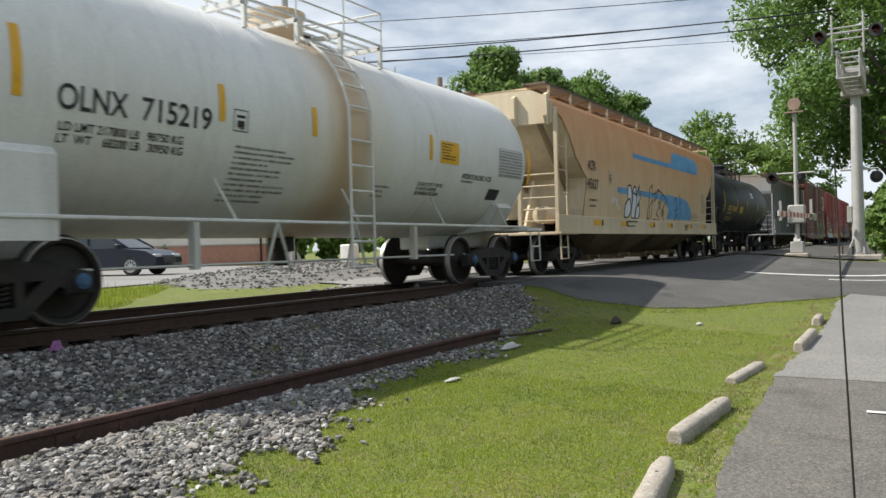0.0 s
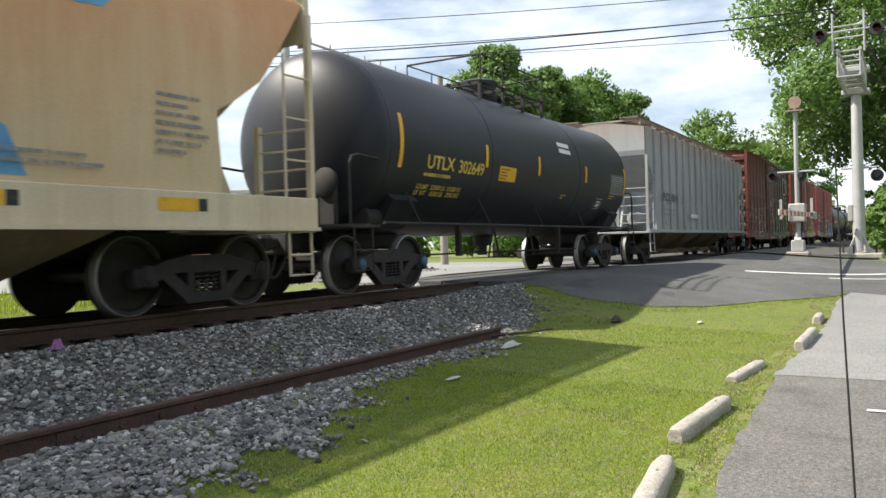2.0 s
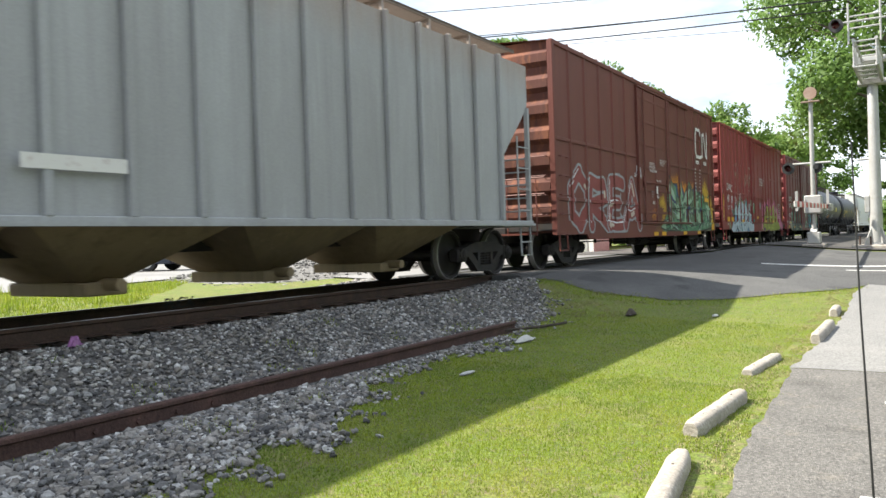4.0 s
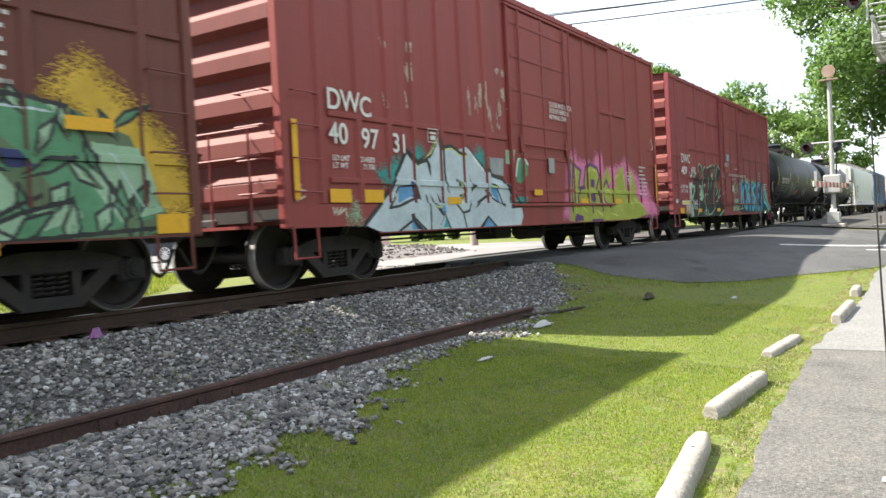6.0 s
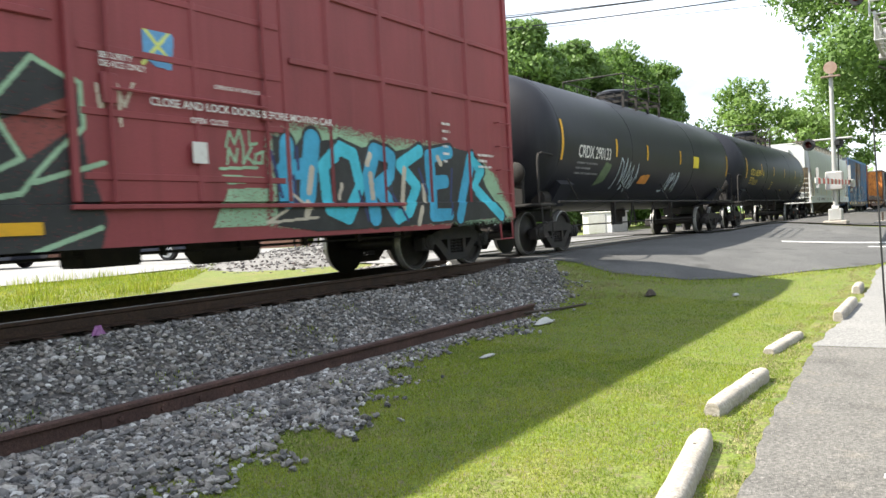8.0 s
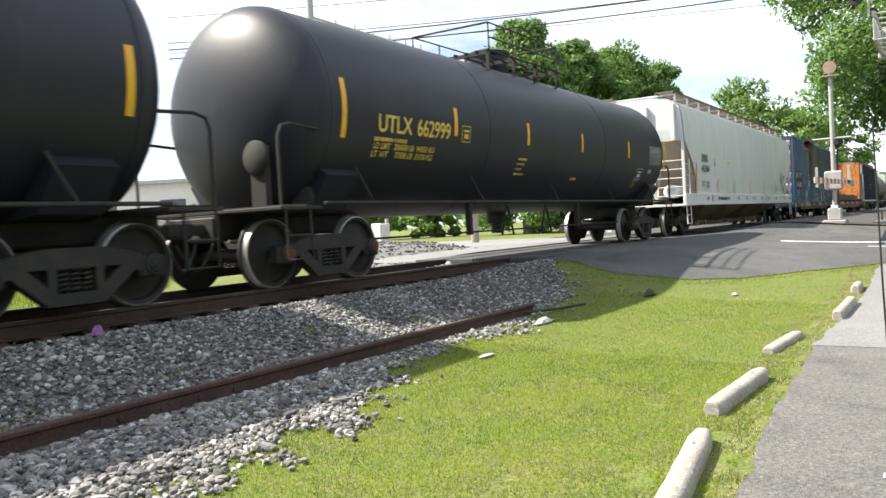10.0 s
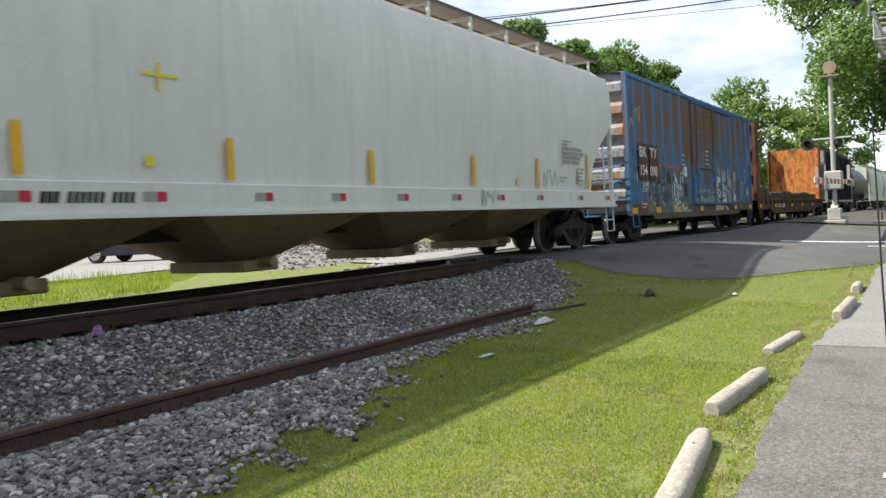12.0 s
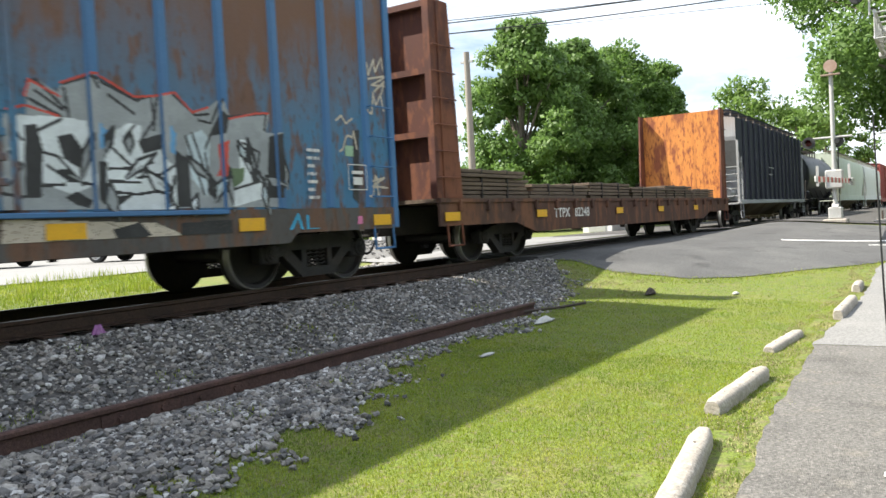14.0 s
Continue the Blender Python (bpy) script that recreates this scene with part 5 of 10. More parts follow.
patch(c, X(66.6) - 0.02, X(66.6) + 0.02, 2.28, 2.56, -1.549, LEMON, "chalk_cross")
patch(c, X(66.4), X(66.5), 1.5, 1.6, -1.52, LEMON, "yellow_dot")
patch(c, X(74.5), X(74.6), 1.46, 1.57, -1.52, LEMON, "yellow_dot")
for s in (63.6, 65.05, 66.48, 68.0, 69.35, 70.8, 72.3, 73.8, 75.4, 77.4, 79.0):
    patch(c, X(s) - 0.16, X(s) + 0.0, 1.14, 1.24, -1.545, GREYPATCH, "grey_reflector")
    patch(c, X(s) + 0.01, X(s) + 0.13, 1.14, 1.24, -1.545, REDCHIP, "red_reflector")
box_plate(c, X(64.05), 1.08, 0.25, 0.2, INK, -1.546)
s = Shape()
for k in range(15):
    a, b = X(65.24) + 0.066 * k, 0.056 if k < 3 else 0.05
    if k not in (3, 10):
        s.add([(a, -1.546, 1.13), (a + b, -1.546, 1.13), (a + b + 0.02, -1.546, 1.235), (a + 0.02, -1.546, 1.235)], [(0, 1, 2, 3)])
part("maker_lettering", s, INK, c)
flat_text("CAUTION: DO NOT USE STEAM\nBOILING WATER OR HARD OBJECTS\nTO CLEAN  ENTER CAR WITH\nCLEAN SOFT SOLED SHOES", 0.07, X(76.51), 2.18, -1.55, INK, c, "caution_stencil", width=1.19)
bars(c, X(76.51), 2.38, 0.7, 2, 0.07, GREYINK, -1.552)
patch(c, X(77.35), X(77.72), 1.5, 1.8, -1.53, CHALK, "pale_label")
bars(c, X(77.3), 1.82, 0.45, 4, 0.08, GREYINK, -1.534)
bars(c, X(76.4), 1.62, 0.4, 2, 0.07, GREYINK, -1.525)
rnd = random.Random(8)
cv = Canvas(X(73.0), X(77.5), 1.02, 2.0, 0.014)
tag(cv, X(75.7), 1.42, 0.35, 3, "grey", rnd, 0.025)
tag(cv, X(73.1), 1.06, 0.25, 4, "grey", rnd, 0.025)
cv.lay(c, lambda x, z: -1.541 if z < 1.36 else hop_side(CURVED)(x, z), "graffiti_tag")


# ---- boxcars ----
def boxcar(s0, s1, trucks, label, z0, z1, side_m, rib_m, end_m, ribs, door, belts=(), drop=None, hi_roof=0.12, door_m=None, slats=6, sill_m=None):
    door_m = door_m or rib_m
    mid, half = (s0 + s1) / 2, (s1 - s0) / 2
    c = car("boxcar", label, "boxcar", mid)
    part("side_wall", Shape().box(-half, -1.44, z0 + 0.05, half, -1.36, z1), side_m, c)
    part("side_wall", Shape().box(-half, 1.36, z0 + 0.05, half, 1.44, z1), side_m, c)
    part("floor", Shape().box(-half, -1.36, z0 + 0.1, half, 1.36, z0 + 0.25), UNDER, c)
    part("centre_sill", Shape().box(-half, -0.25, 0.66, half, 0.25, z0 + 0.1, 0.02), UNDER, c)
    low = z0 - 0.12
    a, b = drop or (-half + 1.9, half - 2.3)
    prof = [(-half, z0), (a - 0.15, z0), (a, low), (b, low), (b + 0.15, z0), (half, z0), (half, z0 + 0.3), (-half, z0 + 0.3)]
    part("side_sill", Shape().prism(prof, "y", -1.475, -1.442), sill_m or side_m, c)
    part("side_sill", Shape().prism(prof, "y", 1.442, 1.475), side_m, c)
    for x in ribs:
        part("side_rib", Shape().prism([(x - 0.075, -1.44), (x - 0.04, -1.48), (x + 0.04, -1.48), (x + 0.075, -1.44)], "z", z0 + 0.31, z1 - 0.09), rib_m, c)
    for x in (-half, half - 0.12):
        part("corner_post", Shape().box(x, -1.485, z0 + 0.001, x + 0.12, -1.36, z1 + 0.001, 0.015), rib_m, c)
    part("top_chord", Shape().box(-half, -1.48, z1 - 0.09, half, -1.40, z1 + 0.02, 0.012), rib_m, c)
    for z, x0, x1 in belts:
        part("belt_rail", Shape().box(x0, -1.472, z - 0.05, x1, -1.441, z + 0.03, 0.01), rib_m, c)
    n = 16
    for k in range(n):
        roof = Shape()
        xa, xb = -half + 2 * half * k / n, -half + 2 * half * (k + 1) / n
        roof.add([(xa, -1.47, z1), (xb, -1.47, z1), (xb, 0, z1 + hi_roof), (xa, 0, z1 + hi_roof), (xb, 1.47, z1), (xa, 1.47, z1)], [(0, 1, 2, 3), (3, 2, 4, 5)])
        roof.prism([(-1.49, z1 + 0.0), (0, z1 + hi_roof + 0.0), (1.49, z1 + 0.0), (1.49, z1 + 0.035), (0, z1 + hi_roof + 0.05), (-1.49, z1 + 0.035)], "x", xb - 0.05, xb)
        part("roof_panel", roof, rib_m, c)
    # plug or sliding door with rails, posts and locking bars
    d0, d1 = door
    dz0, dz1 = z0 + 0.32, z1 - 0.2
    part("door", Shape().box(d0, -1.492, dz0, d1, -1.45, dz1, 0.012), side_m, c)
    for k in range(slats):
        z = dz0 + 0.25 + (dz1 - dz0 - 0.5) * k / (slats - 1)
        part("door_stiffener", Shape().box(d0 + 0.05, -1.506, z - 0.035, d1 - 0.05, -1.493, z + 0.035, 0.006), door_m, c)
    for x in (d0 - 0.06, (d0 + d1) / 2, d1 - 0.02):
        part("door_post", Shape().box(x, -1.51, dz0, x + 0.07, -1.44, dz1 + 0.02, 0.01), door_m, c)
    part("door_track", Shape().box(d0 - 0.1, -1.53, dz0 - 0.07, d1 + 2.4, -1.44, dz0 - 0.02, 0.008), rib_m, c)
    part("door_track", Shape().box(d0 - 0.1, -1.52, dz1 + 0.02, d1 + 2.4, -1.44, dz1 + 0.07, 0.008), rib_m, c)
    for x in (d0 + 0.35, d1 - 0.35):
        part("locking_bar", Shape().tube([(x, -1.535, dz0), (x, -1.535, dz1)], 0.02, 6).box(x - 0.08, -1.545, dz0 + 0.95, x + 0.08, -1.51, dz0 + 1.25, 0.01), door_m, c)
    part("door_lever", Shape().tube([(d0 + 0.35, -1.54, dz0 + 1.1), (d1 - 0.35, -1.54, dz0 + 1.1)], 0.018, 6), door_m, c)
    for d in (-1, 1):
        e = d * half
        lo, hi = sorted((e - d * 0.11, e - d * 0.17))
        part("end_wall", Shape().box(lo, -1.36, z0 + 0.05, hi, 1.36, z1 + 0.04), end_m, c)
        n = 7 if z1 > 4.7 else 6
        for k in range(n):
            z = z0 + 0.5 + (z1 - z0 - 0.85) * k / (n - 1)
            part("end_corrugation", Shape().prism([(e - d * 0.11, z - 0.19), (e - d * 0.015, z - 0.09), (e - d * 0.015, z + 0.09), (e - d * 0.11, z + 0.19)], "y", -1.34, 1.34), end_m, c)
        # grab irons on the side and the end, sill step
        for k in range(4):
            z = z0 + 0.45 + 0.42 * k
            part("grab_iron", Shape().tube([(e - d * 0.16, -1.485, z), (e - d * 0.16, -1.55, z), (e - d * 0.62, -1.55, z), (e - d * 0.62, -1.46, z)], 0.012, 5), rib_m, c)
            part("grab_iron", Shape().tube([(e, -1.3, z), (e + d * 0.13, -1.3, z), (e + d * 0.13, -0.82, z), (e, -0.82, z)], 0.012, 5), rib_m, c)
        part("sill_step", Shape().tube([(e - d * 0.14, -1.46, z0 + 0.05), (e - d * 0.14, -1.48, 0.46), (e - d * 0.58, -1.48, 0.46), (e - d * 0.58, -1.46, z0 + 0.05)], 0.02, 6), rib_m, c)
        part("end_step", Shape().box(min(e + d * 0.02, e + d * 0.25), -1.0, z0 + 0.02, max(e + d * 0.02, e + d * 0.25), 1.0, z0 + 0.06), rib_m, c)
        for z in (z0 + 0.9, z0 + 1.25):
            part("end_handrail", Shape().tube([(e + d * 0.2, -1.3, z), (e + d * 0.2, 1.2, z)], 0.016, 5), rib_m, c)
        for y in (-1.1, -0.4, 0.5, 1.15):
            part("end_stanchion", Shape().tube([(e + d * 0.2, y, z0), (e + d * 0.2, y, z0 + 1.25)], 0.016, 5), rib_m, c)
        coupler(c, e, d)
        truck(c, d * trucks)
    part("hand_brake", Shape().lathe([(-half - 0.22, 0.2), (-half - 0.2, 0.24), (-half - 0.17, 0.24), (-half - 0.15, 0.2)], "x", (0, 0.7, z0 + 1.5), 18).box(-half - 0.16, 0.62, z0 + 1.3, -half - 0.02, 0.8, z0 + 1.75), end_m, c)
    u = Shape().tube([(-half + 2.4, -0.9, 0.62), (half - 2.6, -0.9, 0.62)], 0.018, 5)
    for k in range(9):
        x = -half + 2.6 + (2 * half - 5.4) * k / 8
        u.box(x - 0.03, -0.93, 0.58, x + 0.03, -0.87, z0 + 0.1)
    u.box(-1.1, -0.95, 0.5, -0.4, -0.5, 0.78, 0.03)
    u.lathe([(0.6, 0), (0.6, 0.19), (1.5, 0.19), (1.5, 0)], "x", (0, -0.6, 0.62), 14)
    part("brake_rigging", u, UNDER, c)

    def face(x, z):
        if d0 <= x <= d1 and dz0 < z < dz1:
            return -1.494
        if z < z0 + 0.31:
            return -1.477
        for r in ribs:
            if abs(x - r) < 0.05:
                return -1.482
        for zz, x0, x1 in belts:
            if zz - 0.056 < z < zz + 0.036 and x0 < x < x1:
                return -1.474
        return -1.443

    marks = [v for r in ribs for v in (r - 0.05, r + 0.05)] + [d0, d1]
    return c, mid, face, marks


def sill_marks(c, mid, z, places, w=0.42, y=-1.492, h=0.13):
    for s in places:
        patch(c, s - mid, s - mid + w, z, z + h, y, YELLOW, "reflector")


def even(a, b, n):
    return [a + (b - a) * (k + 1) / (n + 1) for k in range(n)]


# brown boxcar with a green piece
c, mid, face, marks = boxcar(-21.1, -6.42, 5.85, "brown boxcar with white lettering and green graffiti", 0.80, 5.02, CNBROWN, CNBROWN, RUSTRED,
                             even(-7.34, -1.6, 5) + [2.69, 3.63, 4.58, 5.51, 6.71], (-1.55, 1.45), [(2.92, -7.2, -1.7), (2.92, 1.6, 7.2), (1.6, -7.2, -1.7), (1.6, 1.6, 7.2), (3.95, 1.6, 7.2)])
X = lambda v: v - mid
s = Shape()
for pts in ([(a, 3.38 + 1.22 * (b - 3.85)) for a, b in [(-8.35, 4.5), (-8.45, 4.62), (-8.9, 4.62), (-9.02, 4.45), (-9.02, 4.0), (-8.9, 3.85), (-8.4, 3.85), (-8.1, 3.9), (-8.05, 4.5), (-7.85, 4.55), (-7.6, 3.95), (-7.45, 3.9), (-7.42, 4.6)]],):
    for (ax, az), (bx, bz) in zip(pts, pts[1:]):
        d = Vector((bx - ax, 0, bz - az)).normalized() * 0.055
        s.add([(X(ax) - d.z - d.x, -1.486, az + d.x - d.z), (X(bx) - d.z + d.x, -1.486, bz + d.x + d.z), (X(bx) + d.z + d.x, -1.486, bz - d.x + d.z), (X(ax) + d.z - d.x, -1.486, az - d.x - d.z)], [(0, 1, 2, 3)])
part("railway_emblem", s, CHALK, c, "white noodle-shaped emblem")
bars(c, X(-9.03), 3.24, 0.6, 1, 0.3, CHALK, -1.487)
bars(c, X(-7.95), 3.26, 0.5, 1, 0.3, CHALK, -1.487)
flat_text("VERROUILLER LA\nPORTE AVANT DE\nDEPLACER LE WAGON", 0.075, X(-14.56), 2.73, -1.55, CHALK, c, "door_stencil", width=0.68)
flat_text("DOOR OPENING W. 10-6 H. 12-4\nOUVERTURE DU PORTE\n     W. 10-6   H. 12-4", 0.05, X(-13.55), 2.9, -1.55, CHALK, c, "door_stencil", width=0.7)
flat_text("SEAL", 0.085, X(-14.35), 1.62, -1.55, CHALK, c, "door_stencil", width=0.24)
flat_text("OPEN   CLOSE", 0.055, X(-13.93), 2.28, -1.55, CHALK, c, "door_stencil")
flat_text("ASD", 0.09, X(-13.95), 1.8, -1.55, CHALK, c, "door_stencil")
bars(c, X(-9.2), 2.95, 0.25, 7, 0.12, CHALK, -1.487)
bars(c, X(-8.6), 2.95, 0.25, 7, 0.12, CHALK, -1.487)
patch(c, X(-13.95), X(-13.8), 1.92, 2.14, -1.55, CHALK, "white_stencil_panel")
bars(c, X(-14.4), 1.98, 0.25, 3, 0.07, GREYINK, -1.55)
rnd = random.Random(21)
cv = Canvas(X(-20.8), X(-6.5), 0.82, 3.3)
cv.cloud([(0.27, 1.69), (0.64, 1.91), (0.88, 1.58), (0.83, 1.36), (0.60, 1.18), (0.47, 1.07), (0.71, 1.54), (0.30, 1.62)], "gold", 0.35)
cv.cloud([(1.70, 2.41), (2.48, 2.55), (2.63, 2.14), (2.49, 1.71), (1.79, 2.30)], "orange", 0.5)
cv.cloud([(2.96, 2.35), (4.57, 2.37), (4.89, 2.10), (3.20, 1.97)], "orange", 0.4)
cv.cloud([(5.63, 2.20), (6.05, 2.57), (6.97, 1.84), (7.39, 1.13), (6.67, 0.90), (5.91, 2.01)], "gold", 0.4)
cv.cloud([(1.09, 2.08), (1.29, 2.32), (1.44, 2.38), (1.18, 1.94)], "gold", 0.4)
cv.cloud([(-0.40, 1.33), (-0.19, 1.40), (-0.20, 1.27), (-0.41, 1.23)], "orange", 0.4)
cv.cloud([(-0.07, 0.91), (0.60, 1.18), (1.03, 0.93), (0.92, 0.65), (-0.33, 0.72)], "rustbrown", 0.3)
cv.poly([(0.37, 0.94), (0.64, 1.11), (0.87, 1.29), (1.03, 1.44), (1.09, 1.97), (1.45, 2.42), (1.65, 2.46), (1.95, 2.32), (2.41, 2.33), (2.56, 1.88), (2.87, 2.43), (3.24, 2.02), (3.87, 2.49), (4.31, 2.20), (4.66, 2.48), (4.98, 2.15), (5.86, 2.06), (6.52, 1.82), (6.90, 1.01), (6.78, 0.84), (5.52, 0.70), (3.82, 0.70), (1.91, 0.67), (0.92, 0.65), (0.59, 0.86)], "olive")
cv.poly([(0.64, 1.04), (1.05, 1.30), (1.53, 1.23), (2.28, 1.20), (3.84, 0.98), (5.55, 1.13), (6.79, 1.02), (5.33, 0.70), (3.12, 0.72), (1.60, 0.70), (0.92, 0.67)], "green")
cv.poly([(1.08, 1.78), (1.16, 2.01), (1.49, 2.41), (1.56, 2.24), (1.48, 1.77), (1.64, 1.47), (1.83, 1.19), (1.42, 1.11), (1.25, 1.60)], "mint")
cv.poly([(1.28, 2.06), (1.49, 2.35), (1.46, 1.84), (1.35, 1.65), (1.19, 1.82)], "green")
cv.poly([(1.61, 2.32), (1.99, 2.09), (2.20, 1.82), (2.48, 1.67), (2.71, 1.46), (2.73, 1.16), (2.22, 1.20), (1.90, 1.48), (1.72, 1.90)], "mint")
cv.poly([(1.60, 2.05), (1.98, 1.82), (2.31, 1.74), (2.42, 1.66), (1.97, 1.72), (1.66, 1.88)], "navy")
cv.poly([(1.98, 2.33), (2.37, 2.29), (2.50, 1.88), (2.27, 1.94)], "navy")
cv.poly([(2.03, 2.29), (2.25, 2.23), (2.37, 1.79), (2.15, 1.89)], "green")
cv.poly([(1.11, 1.63), (1.40, 1.57), (1.43, 1.27), (1.16, 1.30)], "navy")
cv.poly([(2.55, 1.71), (2.87, 2.38), (3.06, 1.92), (3.18, 1.66), (3.41, 1.07), (3.13, 0.94), (2.89, 1.29), (2.72, 1.63)], "mint")
cv.poly([(2.89, 2.38), (3.21, 2.11), (3.16, 1.92), (2.99, 2.09)], "navy")
cv.poly([(2.82, 2.16), (3.00, 1.91), (3.04, 1.52), (3.28, 1.07), (3.02, 1.21), (2.79, 1.64)], "green")
cv.poly([(3.12, 1.79), (3.34, 2.10), (3.85, 2.28), (4.31, 2.20), (4.42, 1.96), (4.20, 1.75), (3.74, 1.66), (3.46, 1.76), (3.61, 1.96), (3.92, 2.10), (4.14, 2.04), (3.98, 1.89), (3.61, 1.86), (3.38, 1.67), (3.57, 1.35), (4.08, 1.12), (4.56, 1.02), (4.22, 0.88), (3.55, 0.98), (3.22, 1.30)], "mint")
cv.poly([(3.42, 1.62), (3.89, 1.67), (3.88, 1.55), (3.58, 1.47), (3.67, 1.17), (3.49, 1.12)], "navy")
cv.poly([(3.85, 2.26), (4.24, 2.24), (4.38, 2.06), (4.13, 1.85), (3.91, 2.02)], "olive")
cv.poly([(4.44, 2.31), (4.66, 2.45), (4.59, 2.07), (4.46, 1.96)], "navy")
cv.poly([(4.69, 2.28), (4.98, 2.10), (5.81, 2.05), (5.90, 1.84), (5.41, 1.76), (4.95, 1.79), (5.11, 1.54), (5.45, 1.13), (5.08, 1.02), (4.70, 1.33), (4.62, 1.88)], "mint")
cv.poly([(5.08, 1.64), (5.63, 1.61), (5.57, 1.48), (5.29, 1.47)], "navy")
cv.poly([(4.18, 1.46), (4.68, 1.58), (4.67, 1.43), (4.25, 1.37)], "navy")
cv.poly([(4.90, 2.20), (5.62, 2.10), (6.18, 1.58), (6.46, 1.02), (5.94, 1.02), (5.39, 1.60), (4.97, 1.95)], "green")
cv.poly([(6.09, 1.74), (6.62, 1.71), (6.85, 1.07), (6.35, 0.96), (6.06, 1.35)], "mint")
cv.poly([(0.43, 0.93), (0.68, 1.11), (1.00, 1.18), (1.42, 1.19), (1.42, 1.07), (1.03, 1.04), (0.89, 0.89)], "mint")
cv.poly([(1.41, 0.96), (1.83, 1.11), (2.15, 0.91), (1.87, 0.83)], "mint")
cv.poly([(4.71, 0.82), (5.36, 1.07), (5.85, 1.18), (5.94, 1.02), (5.06, 0.76)], "mint")
shards(cv, X(-12.6), X(-6.9), 0.78, 1.6, 44, ["green", "mint", "olive", "mint", "green"], "black", rnd, 0.42)
shards(cv, X(-12.2), X(-7.2), 1.4, 2.1, 22, ["green", "mint", "olive"], "black", rnd, 0.38)
cv.stroke([(1.06, 1.44), (1.09, 1.97), (1.45, 2.42), (1.26, 2.56), (1.65, 2.46), (1.95, 2.32), (2.41, 2.33), (2.56, 1.88)], 0.045, "black")
cv.stroke([(2.56, 1.88), (2.87, 2.43), (3.24, 2.02), (3.87, 2.49), (4.39, 2.21), (4.66, 2.48), (4.98, 2.15), (5.86, 2.06)], 0.045, "black")
cv.stroke([(1.49, 2.39), (1.52, 1.77), (1.83, 1.19), (2.04, 1.03), (2.62, 0.90)], 0.045, "black")
cv.stroke([(1.67, 1.94), (1.96, 1.48), (2.28, 1.20), (2.82, 1.16)], 0.045, "black")
cv.stroke([(1.91, 1.64), (2.24, 1.49), (2.71, 1.42)], 0.045, "black")
cv.stroke([(2.79, 1.68), (3.02, 1.21), (3.20, 0.94), (3.40, 0.89)], 0.045, "black")
cv.stroke([(3.12, 1.79), (3.41, 2.12), (3.93, 2.29), (4.39, 2.16), (4.37, 1.86), (3.89, 1.67), (3.38, 1.67)], 0.045, "black")
cv.stroke([(3.38, 1.67), (3.49, 1.12), (3.92, 0.98), (4.56, 1.02)], 0.045, "black")
cv.stroke([(4.63, 2.03), (4.66, 1.32), (5.08, 1.02), (5.56, 1.23)], 0.045, "black")
cv.stroke([(5.91, 2.01), (6.17, 1.46), (6.46, 1.02)], 0.045, "black")
cv.stroke([(0.64, 1.11), (1.04, 1.18), (1.47, 1.15), (1.43, 1.38)], 0.045, "black")
cv.stroke([(0.94, 1.00), (1.22, 1.04), (1.36, 0.96), (1.12, 0.89), (0.98, 0.93)], 0.045, "black")
cv.stroke([(0.37, 0.94), (1.02, 0.85), (2.25, 0.82), (3.83, 0.74), (6.78, 0.90)], 0.045, "black")
cv.stroke([(1.42, 1.11), (1.71, 0.96), (2.14, 0.87)], 0.045, "black")
cv.stroke([(2.28, 1.20), (2.50, 1.03), (2.68, 0.86)], 0.045, "black")
cv.stroke([(4.71, 0.82), (5.36, 1.07), (5.85, 1.18)], 0.045, "black")
cv.stroke([(3.88, 1.50), (4.49, 1.32), (4.56, 1.07)], 0.045, "black")
cv.stroke([(1.25, 1.60), (1.43, 1.27)], 0.045, "black")
cv.stroke([(1.19, 1.82), (1.43, 2.23)], 0.02, "ice")
cv.stroke([(1.68, 2.17), (2.10, 1.93)], 0.02, "ice")
cv.stroke([(2.73, 1.76), (2.87, 2.21)], 0.02, "ice")
cv.stroke([(3.22, 1.84), (3.55, 2.09), (4.00, 2.20)], 0.02, "ice")
cv.stroke([(3.58, 1.40), (4.08, 1.07)], 0.02, "ice")
cv.stroke([(4.79, 1.89), (5.11, 1.44)], 0.02, "ice")
cv.stroke([(0.68, 1.07), (1.04, 1.15)], 0.02, "ice")
cv.stroke([(1.90, 1.44), (2.52, 1.29)], 0.02, "ice")
cv.stroke([(5.15, 2.01), (5.71, 1.99)], 0.02, "ice")
cv.stroke([(6.29, 1.64), (6.63, 1.13)], 0.02, "ice")
cv.stroke([(1.51, 0.98), (1.77, 1.05)], 0.02, "ice")
cv.stroke([(1.98, 0.99), (2.26, 0.87)], 0.02, "ice")
cv.stroke([(3.73, 1.54), (4.10, 1.41)], 0.02, "ice")
cv.stroke([(2.96, 1.82), (3.10, 1.47)], 0.02, "ice")
piece(cv, X(-20.4), X(-15.3), 0.85, 2.4, [4, 1, 0, 3], ["maroon", "sand"], "grey", rnd, 0.3, 0.06, "white", 0.1, 0.12)
tag(cv, X(-15.6), 2.35, 0.3, 4, "white", rnd, 0.03)
cv.lay(c, face, "graffiti", "green angular letters with an orange haze", marks)
sill_marks(c, mid, 0.705, [-14.11, -13.31, -10.9, -9.06], 0.43, h=0.11)
sill_marks(c, mid, 0.84, [-7.01], 0.4, h=0.2)
sill_marks(c, mid, 1.84, [-7.96], 0.52, h=0.13)

